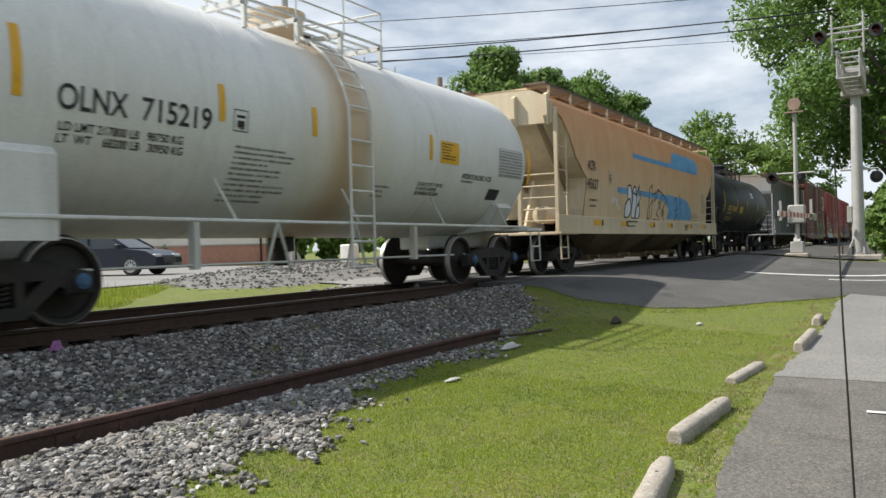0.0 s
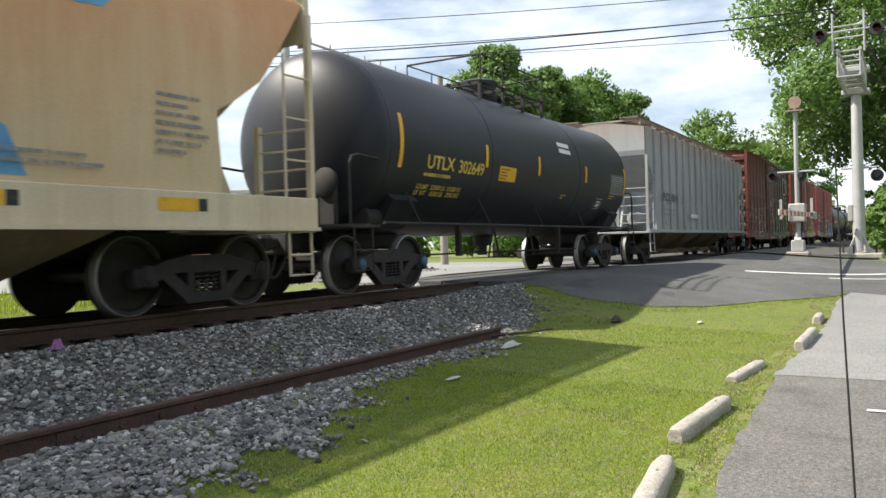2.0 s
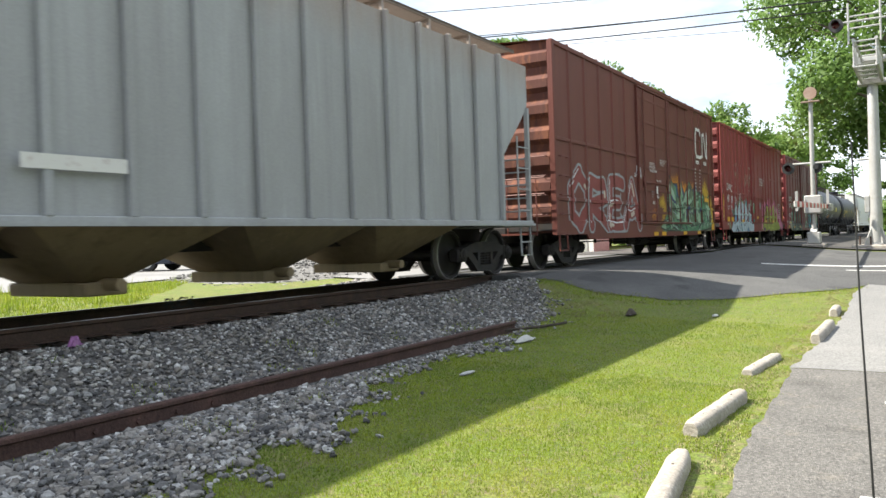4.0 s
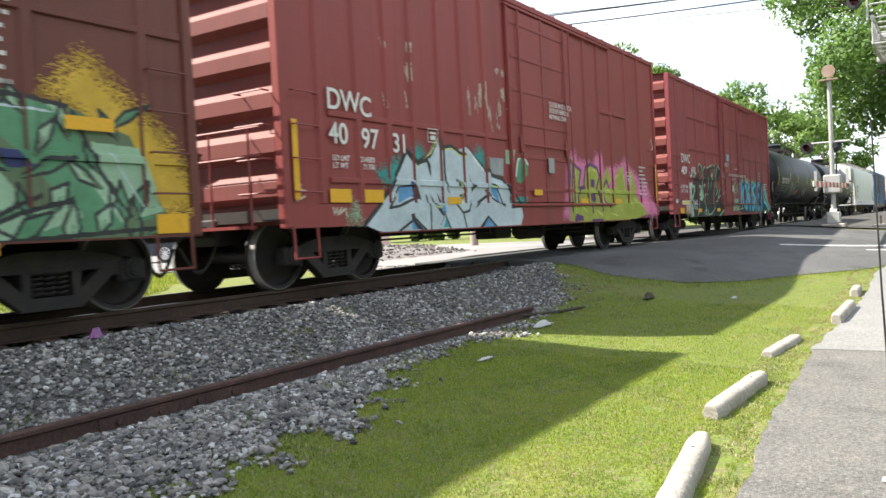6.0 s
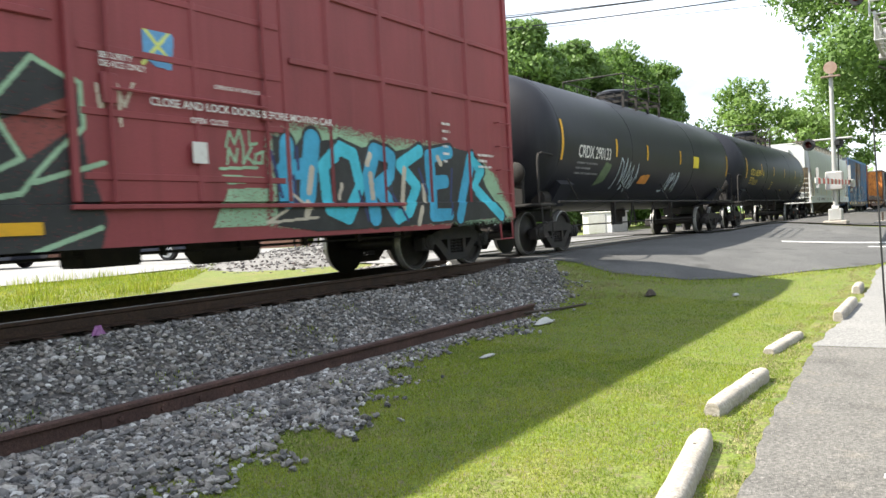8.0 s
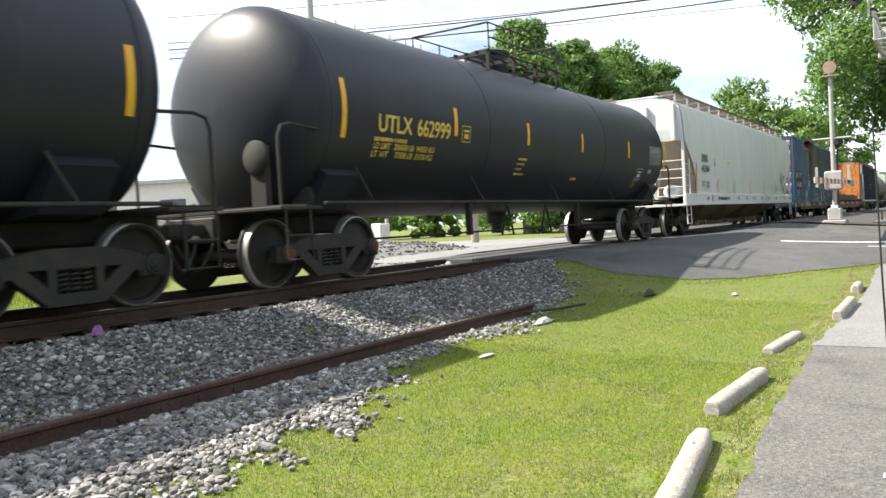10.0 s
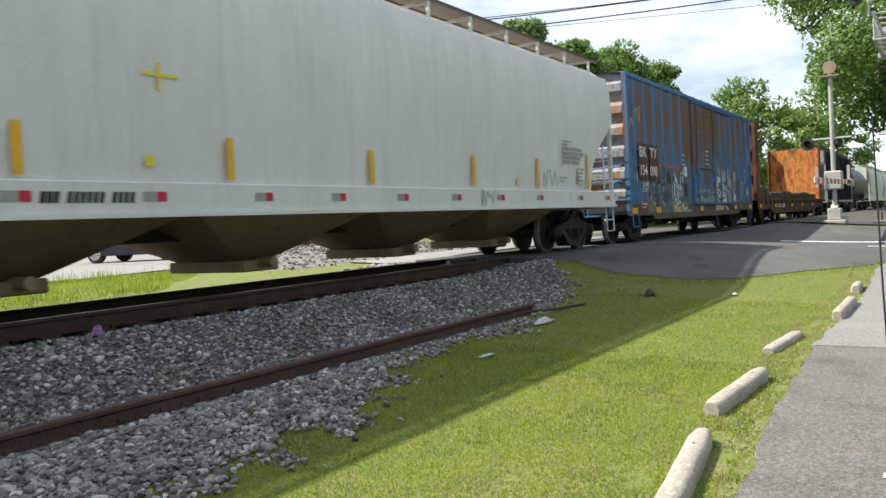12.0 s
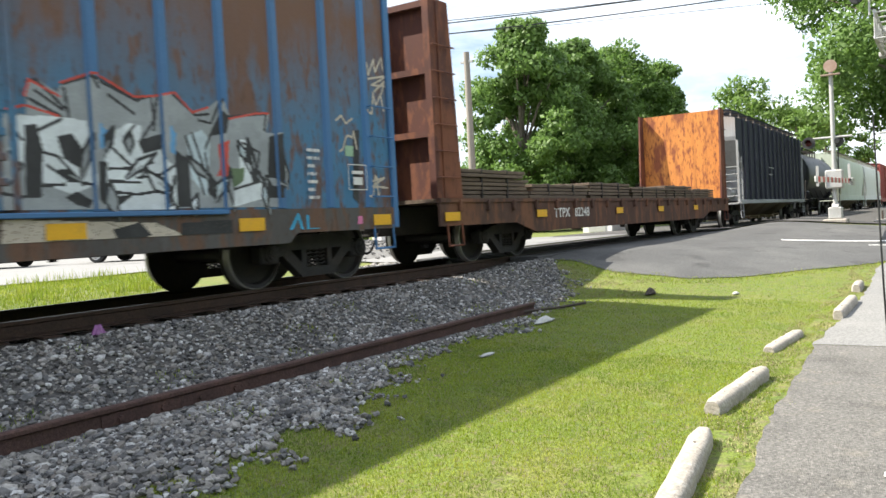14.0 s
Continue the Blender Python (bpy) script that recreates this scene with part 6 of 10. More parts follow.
# red boxcar with silver and lime pieces
c, mid, face, marks = boxcar(-5.12, 9.48, 5.88, "red boxcar with white number and silver and lime graffiti", 0.84, 4.98, BOXRED, BOXRED, PINKRED,
                             [-6.55, -5.75, -5.05, -4.4, -3.63, -2.92, -2.16] + [2.42, 3.21, 3.98, 5.05, 6.02], (-1.25, 1.52), [(2.35, -6.4, -1.4), (1.47, -6.4, -1.4), (1.42, 1.6, 6.0), (3.3, 3.3, 3.95), (3.3, 4.1, 5.0)])
X = lambda v: v - mid
for word, s, z in (("DW", -4.27, 2.4), ("C", -3.58, 2.36), ("40", -4.25, 1.95), ("97", -3.57, 1.92), ("31", -2.85, 1.9)):
    flat_text(word, 0.28, X(s), z, -1.49, CHALK, c, "car_number")
flat_text("CLOSE AND LOCK\nDOORS BEFORE\nMOVING CAR", 0.095, X(2.5), 3.1, -1.545, CHALK, c, "door_stencil")
flat_text("LD LMT        214300\nLT WT           71700", 0.075, X(-4.2), 1.72, -1.49, CHALK, c, "weight_stencil")
patch(c, X(2.35), X(2.62), 1.75, 2.05, -1.55, GREYPATCH, "door_placard")
box_plate(c, X(-1.9), 2.1, 0.3, 0.22, CHALK, -1.485)
box_plate(c, X(7.0), 1.62, 0.42, 0.3, CHALK, -1.485)
bars(c, X(7.95), 2.1, 0.7, 8, 0.1, CHALK, -1.485)
patch(c, X(-4.95), X(-4.85), 1.2, 2.2, -1.489, YELLOW)
patch(c, X(9.3), X(9.4), 1.2, 2.2, -1.489, YELLOW)
rnd = random.Random(5)
cv = Canvas(X(-5.0), X(9.4), 0.74, 3.6)
cv.cloud([(-4.56, 1.80), (-4.38, 2.01), (-4.20, 2.00), (-4.18, 1.83), (-4.40, 1.73)], "teal", 0.35)
cv.cloud([(-2.63, 1.91), (-2.45, 2.10), (-2.28, 2.01), (-2.25, 1.80), (-2.51, 1.82)], "teal", 0.35)
cv.cloud([(-5.36, 1.61), (-4.85, 1.81), (-4.62, 1.39), (-5.21, 1.44)], "teal", 0.3)
cv.cloud([(-6.11, 0.92), (-5.92, 1.17), (-5.83, 0.92)], "mint", 0.3)
cv.poly([(-5.76, 0.85), (-5.14, 1.31), (-4.86, 1.64), (-4.62, 1.94), (-4.39, 1.76), (-4.12, 1.82), (-3.81, 2.17), (-3.59, 2.05), (-3.05, 2.04), (-2.90, 2.06), (-2.35, 1.73), (-1.83, 1.66), (-1.28, 1.45), (-0.95, 0.97), (-1.05, 0.68), (-1.92, 0.66), (-4.59, 0.70), (-5.43, 0.75)], "ice")
cv.poly([(-4.56, 1.88), (-4.42, 1.75), (-3.99, 1.90), (-3.72, 2.22), (-3.62, 2.03), (-3.55, 2.07), (-3.11, 2.04), (-2.87, 2.11), (-2.63, 1.95), (-2.30, 1.74), (-2.07, 1.70), (-1.63, 1.61), (-1.28, 1.35), (-0.99, 1.11), (-0.92, 0.91), (-1.05, 0.71), (-4.63, 0.77)], "ice")
cv.poly([(-2.14, 1.97), (-1.55, 1.97), (-1.58, 1.65), (-2.07, 1.68)], "grey")
cv.poly([(-1.20, 1.74), (-1.06, 2.01), (-0.88, 2.08), (-0.66, 1.93), (-0.68, 1.69), (-0.99, 1.51), (-1.16, 1.55)], "green")
cv.poly([(-1.34, 1.27), (-0.71, 1.27), (-0.79, 1.09), (-1.30, 1.07)], "teal")
cv.poly([(-1.46, 2.13), (-1.16, 2.14), (-1.24, 1.86), (-1.45, 1.88)], "mint")
cv.poly([(-4.58, 1.49), (-4.50, 1.47), (-4.42, 1.36), (-4.35, 1.19), (-4.46, 1.24), (-4.60, 1.26)], "navy")
cv.poly([(-4.59, 1.41), (-4.48, 1.38), (-4.43, 1.27), (-4.59, 1.30)], "blue")
cv.poly([(-2.23, 1.40), (-2.08, 1.50), (-1.87, 1.47), (-1.75, 1.12), (-1.96, 1.26)], "blue")
cv.poly([(-2.46, 0.75), (-2.27, 0.90), (-2.02, 0.73)], "blue")
cv.poly([(-4.62, 0.89), (-4.54, 0.88), (-4.46, 0.75), (-4.63, 0.76)], "blue")
cv.poly([(-3.80, 1.11), (-3.68, 1.17), (-3.62, 1.00), (-3.73, 0.99)], "blue")
cv.poly([(-3.74, 0.77), (-3.64, 0.94), (-3.55, 0.76)], "teal")
cv.poly([(-4.08, 1.35), (-3.88, 1.13), (-3.80, 1.10), (-3.69, 0.96), (-3.86, 0.75), (-3.70, 0.91), (-3.93, 1.10)], "black")
cv.poly([(-3.84, 1.32), (-3.71, 1.17), (-3.78, 1.16)], "black")
cv.poly([(-4.06, 1.85), (-3.98, 1.75), (-3.97, 1.55), (-4.05, 1.69)], "black")
cv.poly([(-3.66, 2.08), (-3.60, 2.08), (-3.60, 1.59), (-3.49, 1.39), (-3.42, 1.27), (-3.65, 1.51), (-3.67, 1.78)], "black")
cv.poly([(-3.24, 1.56), (-3.11, 1.53), (-2.96, 1.39), (-2.99, 1.26), (-3.07, 1.20), (-3.16, 1.29), (-3.00, 1.32), (-3.07, 1.45), (-3.19, 1.42)], "black")
cv.poly([(-2.84, 1.70), (-2.73, 1.48), (-2.58, 1.45), (-2.76, 1.33), (-2.75, 1.46)], "black")
cv.poly([(-2.72, 1.05), (-2.56, 1.19), (-2.24, 1.30), (-2.15, 1.28), (-2.52, 1.14)], "black")
cv.poly([(-2.57, 0.74), (-2.27, 0.94), (-1.93, 0.73), (-2.02, 0.73), (-2.27, 0.89), (-2.46, 0.73)], "black")
cv.poly([(-4.62, 0.99), (-4.53, 1.00), (-4.51, 0.89), (-4.29, 0.74), (-4.46, 0.75), (-4.62, 0.91)], "black")
cv.poly([(-4.51, 1.48), (-4.42, 1.41), (-4.33, 1.17), (-4.43, 1.27)], "black")
cv.stroke([(-4.55, 1.91), (-4.41, 1.77), (-4.27, 1.81), (-3.99, 1.90), (-3.71, 2.21), (-3.65, 2.02)], 0.075, "black")
cv.stroke([(-3.62, 2.03), (-3.55, 2.05), (-3.33, 2.08), (-3.07, 1.98), (-2.96, 1.96)], 0.075, "black")
cv.stroke([(-2.87, 2.10), (-2.63, 1.95), (-2.27, 1.74), (-2.07, 1.72), (-2.02, 1.65), (-1.63, 1.59), (-1.28, 1.35), (-0.99, 1.11)], 0.075, "black")
cv.stroke([(-4.14, 1.27), (-4.08, 1.07), (-4.09, 0.74)], 0.04, "black")
cv.stroke([(-3.69, 1.00), (-3.53, 0.75)], 0.04, "black")
cv.stroke([(-3.31, 1.14), (-3.11, 0.99), (-3.01, 0.72)], 0.04, "black")
cv.stroke([(-3.11, 0.99), (-2.91, 1.02), (-2.81, 1.19)], 0.04, "black")
cv.stroke([(-2.08, 1.50), (-1.87, 1.45), (-1.62, 1.10), (-2.10, 1.26), (-2.26, 1.37)], 0.04, "black")
cv.stroke([(-1.34, 1.35), (-1.36, 1.07), (-0.99, 1.09)], 0.04, "black")
cv.stroke([(-4.40, 1.71), (-4.29, 1.78), (-3.96, 1.94), (-3.74, 2.18)], 0.022, "lemon")
cv.stroke([(-3.55, 2.02), (-3.33, 2.05), (-3.08, 1.95), (-2.92, 1.94), (-2.85, 2.07)], 0.022, "lemon")
cv.stroke([(-4.37, 1.73), (-4.31, 1.62)], 0.022, "lemon")
cv.stroke([(-3.15, 1.52), (-3.00, 1.35), (-3.07, 1.25)], 0.022, "lemon")
cv.stroke([(-2.23, 1.35), (-2.09, 1.46), (-1.87, 1.43)], 0.022, "lemon")
cv.stroke([(-3.92, 1.11), (-3.80, 1.08), (-3.68, 1.14)], 0.022, "lemon")
cv.stroke([(-1.17, 1.66), (-1.07, 1.95), (-0.88, 2.08), (-0.66, 1.89)], 0.05, "white")
cv.stroke([(-2.85, 2.08), (-2.30, 1.72)], 0.05, "white")
cv.stroke([(-5.76, 0.85), (-5.14, 1.31), (-4.86, 1.64), (-4.62, 1.94), (-4.39, 1.76), (-4.12, 1.82)], 0.07, "black")
cv.stroke([(-5.16, 1.08), (-4.88, 1.38), (-4.53, 1.42), (-4.43, 1.23), (-4.91, 1.11), (-5.16, 1.08)], 0.04, "black")
cv.stroke([(-4.94, 0.74), (-4.52, 0.92), (-4.21, 0.72)], 0.04, "black")
cv.stroke([(-4.11, 1.88), (-3.99, 1.60)], 0.04, "black")
cv.poly([(-4.88, 1.38), (-4.53, 1.41), (-4.49, 1.28), (-4.90, 1.15)], "blue")
cv.stroke([(-6.41, 1.09), (-6.39, 1.01), (-6.33, 1.09), (-6.33, 1.00), (-6.24, 1.09), (-6.29, 1.01), (-6.15, 1.08), (-6.14, 0.99)], 0.03, "sand")
cv.stroke([(-7.08, 1.34), (-6.98, 1.39), (-7.06, 1.19), (-6.91, 1.24)], 0.03, "sand")
cv.stroke([(-7.05, 1.34), (-6.88, 1.30)], 0.03, "sand")
cv.cloud([(1.13, 2.03), (1.63, 2.30), (1.80, 2.26), (1.88, 2.12), (2.31, 2.09), (2.52, 2.09), (2.73, 2.01), (2.92, 2.28), (3.28, 2.30), (3.44, 1.95), (3.78, 2.00), (4.52, 2.09), (4.86, 2.30), (5.18, 2.05), (5.63, 1.92), (6.11, 1.75), (6.53, 1.63), (6.73, 1.39), (7.40, 0.82), (6.45, 0.81), (1.52, 0.77), (0.93, 0.82)], "pink", 0.25)
cv.poly([(1.30, 2.09), (1.39, 2.14), (1.61, 1.98), (1.87, 1.89), (2.05, 1.84), (1.93, 1.49), (2.23, 1.60), (2.30, 1.95), (2.57, 2.05), (2.95, 1.96), (3.12, 1.77), (3.29, 1.65), (3.64, 2.02), (3.89, 1.73), (4.03, 1.69), (4.43, 1.99), (4.68, 2.07), (5.01, 2.04), (5.44, 1.88), (5.68, 1.38), (6.48, 1.11), (6.46, 0.87), (5.63, 0.76), (5.07, 0.75), (4.57, 0.71), (3.22, 0.71), (1.52, 0.75), (1.28, 0.78)], "lime")
cv.poly([(3.74, 2.00), (4.06, 1.99), (4.02, 1.52), (3.60, 1.50), (3.89, 1.73)], "pink")
cv.poly([(4.68, 2.07), (5.01, 2.04), (5.22, 1.49), (4.96, 1.43), (4.81, 1.66)], "pink")
cv.poly([(5.40, 1.44), (6.29, 1.46), (6.83, 1.25), (6.79, 0.83), (6.25, 0.91), (5.67, 1.31)], "pink")
cv.poly([(2.57, 1.69), (2.82, 1.68), (2.78, 1.50), (2.56, 1.51)], "plum")
cv.poly([(2.41, 1.35), (2.80, 1.38), (2.87, 1.23), (2.75, 1.14), (2.54, 1.25)], "plum")
cv.poly([(1.54, 0.94), (1.98, 0.86), (2.02, 0.77), (1.52, 0.74)], "plum")
cv.poly([(2.48, 0.79), (3.17, 0.79), (3.16, 0.72), (2.50, 0.72)], "plum")
cv.poly([(1.28, 2.01), (1.37, 2.10), (1.38, 1.73), (1.32, 1.47), (1.23, 1.55)], "plum")
cv.stroke([(1.61, 2.01), (2.03, 1.86), (1.90, 1.58), (1.84, 1.18)], 0.075, "plum")
cv.stroke([(1.88, 1.47), (2.22, 1.50)], 0.075, "plum")
cv.stroke([(2.17, 1.53), (2.30, 1.95), (2.52, 2.04), (2.98, 1.96), (3.12, 1.77), (2.89, 1.46), (3.08, 1.33), (3.18, 0.98)], 0.075, "plum")
cv.stroke([(3.28, 1.47), (3.55, 1.69), (3.67, 1.53)], 0.075, "plum")
cv.stroke([(3.27, 1.39), (3.45, 1.18), (3.70, 1.06)], 0.075, "plum")
cv.stroke([(2.54, 1.23), (2.57, 0.94)], 0.075, "plum")
cv.stroke([(1.36, 2.08), (1.48, 1.99), (1.39, 1.31), (1.45, 0.97)], 0.075, "plum")
cv.stroke([(1.73, 1.84), (1.62, 1.53)], 0.03, "lemon")
cv.stroke([(1.64, 1.18), (1.57, 0.88)], 0.03, "lemon")
cv.stroke([(2.34, 1.84), (2.51, 1.95)], 0.03, "lemon")
cv.stroke([(2.72, 1.92), (2.89, 1.88)], 0.03, "lemon")
cv.stroke([(3.14, 1.34), (3.31, 1.08)], 0.03, "lemon")
cv.stroke([(3.53, 1.45), (3.86, 1.35)], 0.03, "lemon")
cv.stroke([(4.15, 1.75), (4.34, 1.84)], 0.03, "lemon")
cv.stroke([(4.74, 1.84), (4.83, 1.42)], 0.03, "lemon")
cv.stroke([(4.21, 1.18), (4.43, 0.95)], 0.03, "lemon")
cv.stroke([(5.48, 1.25), (6.05, 1.05)], 0.03, "lemon")
cv.stroke([(1.95, 1.09), (2.23, 0.95)], 0.03, "lemon")
cv.stroke([(2.82, 0.98), (3.11, 0.87)], 0.03, "lemon")
cv.stroke([(5.06, 1.67), (5.27, 1.00)], 0.03, "lemon")
cv.stroke([(3.69, 0.91), (4.19, 0.84)], 0.03, "lemon")
cv.stroke([(6.91, 2.74), (7.00, 2.90), (7.13, 2.63), (7.24, 2.89), (7.31, 2.57)], 0.03, "sand")
cv.stroke([(6.89, 2.56), (7.45, 2.73)], 0.03, "sand")
for k in range(30):
    x, z = X(rnd.choice([-2.9, -2.3, -0.6, -0.2, 0.15, 0.5, 0.8]) + rnd.uniform(-0.12, 0.12)), rnd.uniform(2.5, 3.6)
    cv.stroke([(x, z), (x + rnd.uniform(-0.02, 0.05), z - rnd.uniform(0.03, 0.22))], rnd.uniform(0.03, 0.16), "sand", 0.16)
cv.lay(c, face, "graffiti", "silver-blue letters and lime letters with pink haze", marks)
sill_marks(c, mid, 1.135, [-1.41, 4.05, 6.16], 0.43, h=0.115)
sill_marks(c, mid, 1.16, [-4.29, -3.56], 0.44, h=0.18)
sill_marks(c, mid, 1.3, [1.65], 0.36, -1.55, 0.11)

# dark red boxcar with black and blue pieces
c, mid, face, marks = boxcar(10.9, 25.5, 5.86, "dark red boxcar with white number and blue graffiti", 0.82, 4.92, BOXRED2, BOXRED2, PINKRED,
                             [-6.6, -5.58, -4.48, -3.38, -2.41] + [2.27, 3.42, 4.61, 5.81], (-1.44, 1.34), [(2.86, -5.5, -1.6), (1.96, -5.5, -1.6), (2.9, 1.5, 7.2), (3.85, 1.5, 7.2), (3.85, -5.5, -1.6)])
X = lambda v: v - mid
flat_text("DWC", 0.27, X(11.85), 2.38, -1.485, CHALK, c, "reporting_mark", None, 1.05)
flat_text("409", 0.25, X(11.84), 2.02, -1.485, CHALK, c, "car_number", width=0.6)
flat_text("478", 0.22, X(12.92), 2.06, -1.485, CHALK, c, "car_number", width=0.48)
flat_text("LD LMT 212900\nLT WT   73100", 0.1, X(11.69), 1.6, -1.485, CHALK, c, "weight_stencil", width=0.8)
patch(c, X(11.8), X(12.62), 1.1, 1.22, -1.485, CHALK, "striped_plate")
patch(c, X(11.86), X(12.56), 1.13, 1.19, -1.488, LEMON, "yellow_bar")
flat_text("CLOSE AND LOCK DOORS BEFORE MOVING CAR", 0.085, X(17.55), 2.12, -1.55, CHALK, c, "door_stencil", None, 1.05)
flat_text("OPEN  CLOSE", 0.06, X(18.05), 1.98, -1.55, CHALK, c, "door_stencil")
flat_text("SECURITY\nDEVICE ONLY", 0.06, X(17.0), 2.52, -1.55, CHALK, c, "door_stencil")
flat_text("OPENING W.10-0 H.12-0", 0.045, X(18.4), 2.38, -1.55, CHALK, c, "door_stencil")
patch(c, X(18.05), X(18.25), 1.55, 1.78, -1.553, CHALK, "pale_label")
bars(c, X(23.1), 2.4, 0.3, 6, 0.12, CHALK, -1.487)
bars(c, X(24.2), 1.95, 0.7, 3, 0.1, CHALK, -1.487)
patch(c, X(11.2), X(11.45), 1.15, 1.28, -1.47, CHALK, "white_label")
rnd = random.Random(9)
cv = Canvas(X(12.2), X(25.4), 0.7, 2.9)
cv.cloud([(-5.97, 1.11), (-5.37, 1.28), (-5.40, 0.84), (-6.15, 0.84)], "sand", 0.45)
cv.poly([(-5.45, 0.71), (-5.29, 1.18), (-4.94, 1.88), (-4.86, 2.05), (-4.56, 2.19), (-4.25, 2.39), (-3.93, 2.40), (-3.74, 2.27), (-3.25, 2.35), (-2.36, 2.40), (-1.81, 2.49), (-1.42, 2.27), (-1.36, 1.55), (-1.16, 0.96), (-1.25, 0.67), (-3.91, 0.69), (-5.41, 0.71)], "black", 0.03)
cv.poly([(-2.88, 2.25), (-2.48, 2.32), (-2.39, 2.06), (-2.71, 1.94)], "maroon", 0.05)
cv.poly([(-2.15, 1.84), (-1.49, 2.12), (-1.45, 1.83), (-1.89, 1.53)], "maroon", 0.05)
cv.poly([(-4.31, 2.16), (-3.95, 2.25), (-3.89, 1.96), (-4.37, 1.81)], "maroon", 0.05)
cv.poly([(-5.41, 1.77), (-5.08, 1.79), (-5.10, 1.34), (-5.37, 1.28)], "ice")
cv.poly([(-5.25, 1.65), (-5.08, 1.74), (-4.78, 1.70), (-4.79, 1.54), (-5.05, 1.29), (-5.25, 1.21), (-5.12, 0.74), (-5.38, 0.71), (-5.35, 1.13)], "mint")
cv.poly([(-5.14, 1.60), (-4.90, 1.64), (-5.01, 1.42), (-5.17, 1.39)], "black")
cv.poly([(-4.34, 1.72), (-4.05, 1.72), (-3.92, 1.54), (-3.81, 1.36), (-4.03, 1.21), (-4.26, 1.25), (-4.14, 1.36), (-4.33, 1.41), (-4.16, 1.53)], "mint")
cv.poly([(-4.23, 1.67), (-4.11, 1.66), (-4.08, 1.56), (-4.22, 1.57)], "black")
cv.stroke([(-4.90, 1.98), (-4.57, 2.10), (-4.17, 2.43), (-3.90, 2.31), (-3.79, 2.14), (-3.90, 1.78), (-3.79, 1.36), (-3.99, 1.24), (-4.34, 1.30), (-4.46, 1.15), (-4.48, 0.87), (-4.67, 0.79)], 0.05, "mint")
cv.stroke([(-3.79, 2.20), (-3.60, 2.34), (-3.25, 2.31), (-3.26, 2.06), (-3.11, 1.85), (-3.23, 1.43), (-3.58, 1.43), (-3.70, 1.12), (-3.60, 0.84), (-3.78, 0.70)], 0.05, "mint")
cv.stroke([(-3.25, 2.31), (-2.87, 2.38), (-2.46, 2.46), (-2.32, 2.34), (-2.71, 1.94), (-2.81, 1.67)], 0.05, "mint")
cv.stroke([(-2.41, 1.82), (-2.50, 1.38), (-2.49, 0.98), (-2.91, 0.79), (-3.38, 0.76), (-3.46, 0.93)], 0.05, "mint")
cv.stroke([(-2.19, 2.01), (-1.81, 2.45), (-1.38, 2.26), (-1.37, 1.84), (-1.76, 1.47), (-1.98, 1.22), (-2.24, 1.18), (-2.24, 1.39), (-1.95, 1.53), (-2.21, 1.97)], 0.05, "mint")
cv.stroke([(-1.85, 1.32), (-1.17, 1.52)], 0.05, "mint")
cv.stroke([(-1.23, 0.90), (-1.91, 0.69)], 0.05, "mint")
cv.stroke([(-3.90, 0.79), (-3.72, 0.93), (-3.52, 0.75)], 0.05, "mint")
cv.stroke([(-5.12, 1.22), (-5.05, 1.24), (-5.07, 1.15), (-5.13, 1.08), (-5.03, 1.10)], 0.025, "white")
cv.stroke([(-4.97, 1.23), (-4.98, 1.10), (-4.87, 1.18), (-4.97, 1.23)], 0.025, "white")
cv.stroke([(-4.81, 1.24), (-4.83, 1.10), (-4.72, 1.22), (-4.72, 1.10)], 0.025, "white")
cv.stroke([(-4.64, 1.25), (-4.65, 1.10), (-4.53, 1.24)], 0.025, "white")
cv.stroke([(-5.13, 0.97), (-4.97, 1.06)], 0.025, "white")
cv.stroke([(-4.97, 1.06), (-4.94, 0.94), (-4.83, 1.06), (-4.82, 0.92), (-4.71, 1.04), (-4.69, 0.91)], 0.025, "white")
cv.stroke([(-3.65, 1.79), (-3.64, 1.66)], 0.025, "white")
cv.stroke([(-3.74, 1.73), (-3.52, 1.75)], 0.025, "white")
cv.stroke([(-2.64, 2.17), (-2.63, 2.01), (-2.75, 2.10), (-2.52, 2.05)], 0.025, "white")
cv.stroke([(-5.43, 2.06), (-5.31, 2.12), (-5.26, 1.97), (-5.12, 2.11), (-5.06, 1.96), (-5.02, 2.15)], 0.025, "white")
cv.stroke([(-5.41, 1.95), (-5.03, 2.04)], 0.025, "white")
cv.stroke([(-1.94, 3.24), (-1.92, 2.96)], 0.025, "white")
cv.stroke([(-1.71, 3.17), (-1.68, 2.89)], 0.025, "white")
cv.stroke([(-6.49, 1.80), (-6.24, 1.84), (-6.40, 1.76), (-6.14, 1.83)], 0.025, "white")
cv.stroke([(-6.99, 1.96), (-6.79, 1.94)], 0.025, "white")
cv.stroke([(-6.95, 1.83), (-6.91, 1.77), (-6.86, 1.86)], 0.025, "white")
cv.cloud([(1.03, 1.87), (1.43, 2.07), (1.95, 2.11), (2.63, 2.08), (3.39, 2.01), (4.90, 2.01), (6.14, 1.84), (6.71, 1.51), (7.18, 0.84), (6.64, 0.80), (1.04, 0.89)], "mint", 0.25)
cv.poly([(0.37, 1.29), (0.98, 1.30), (0.95, 0.86), (0.13, 0.85)], "mint", 0.1)
cv.poly([(6.05, 1.88), (6.62, 1.61), (6.88, 1.10), (6.28, 1.25)], "mint", 0.25)
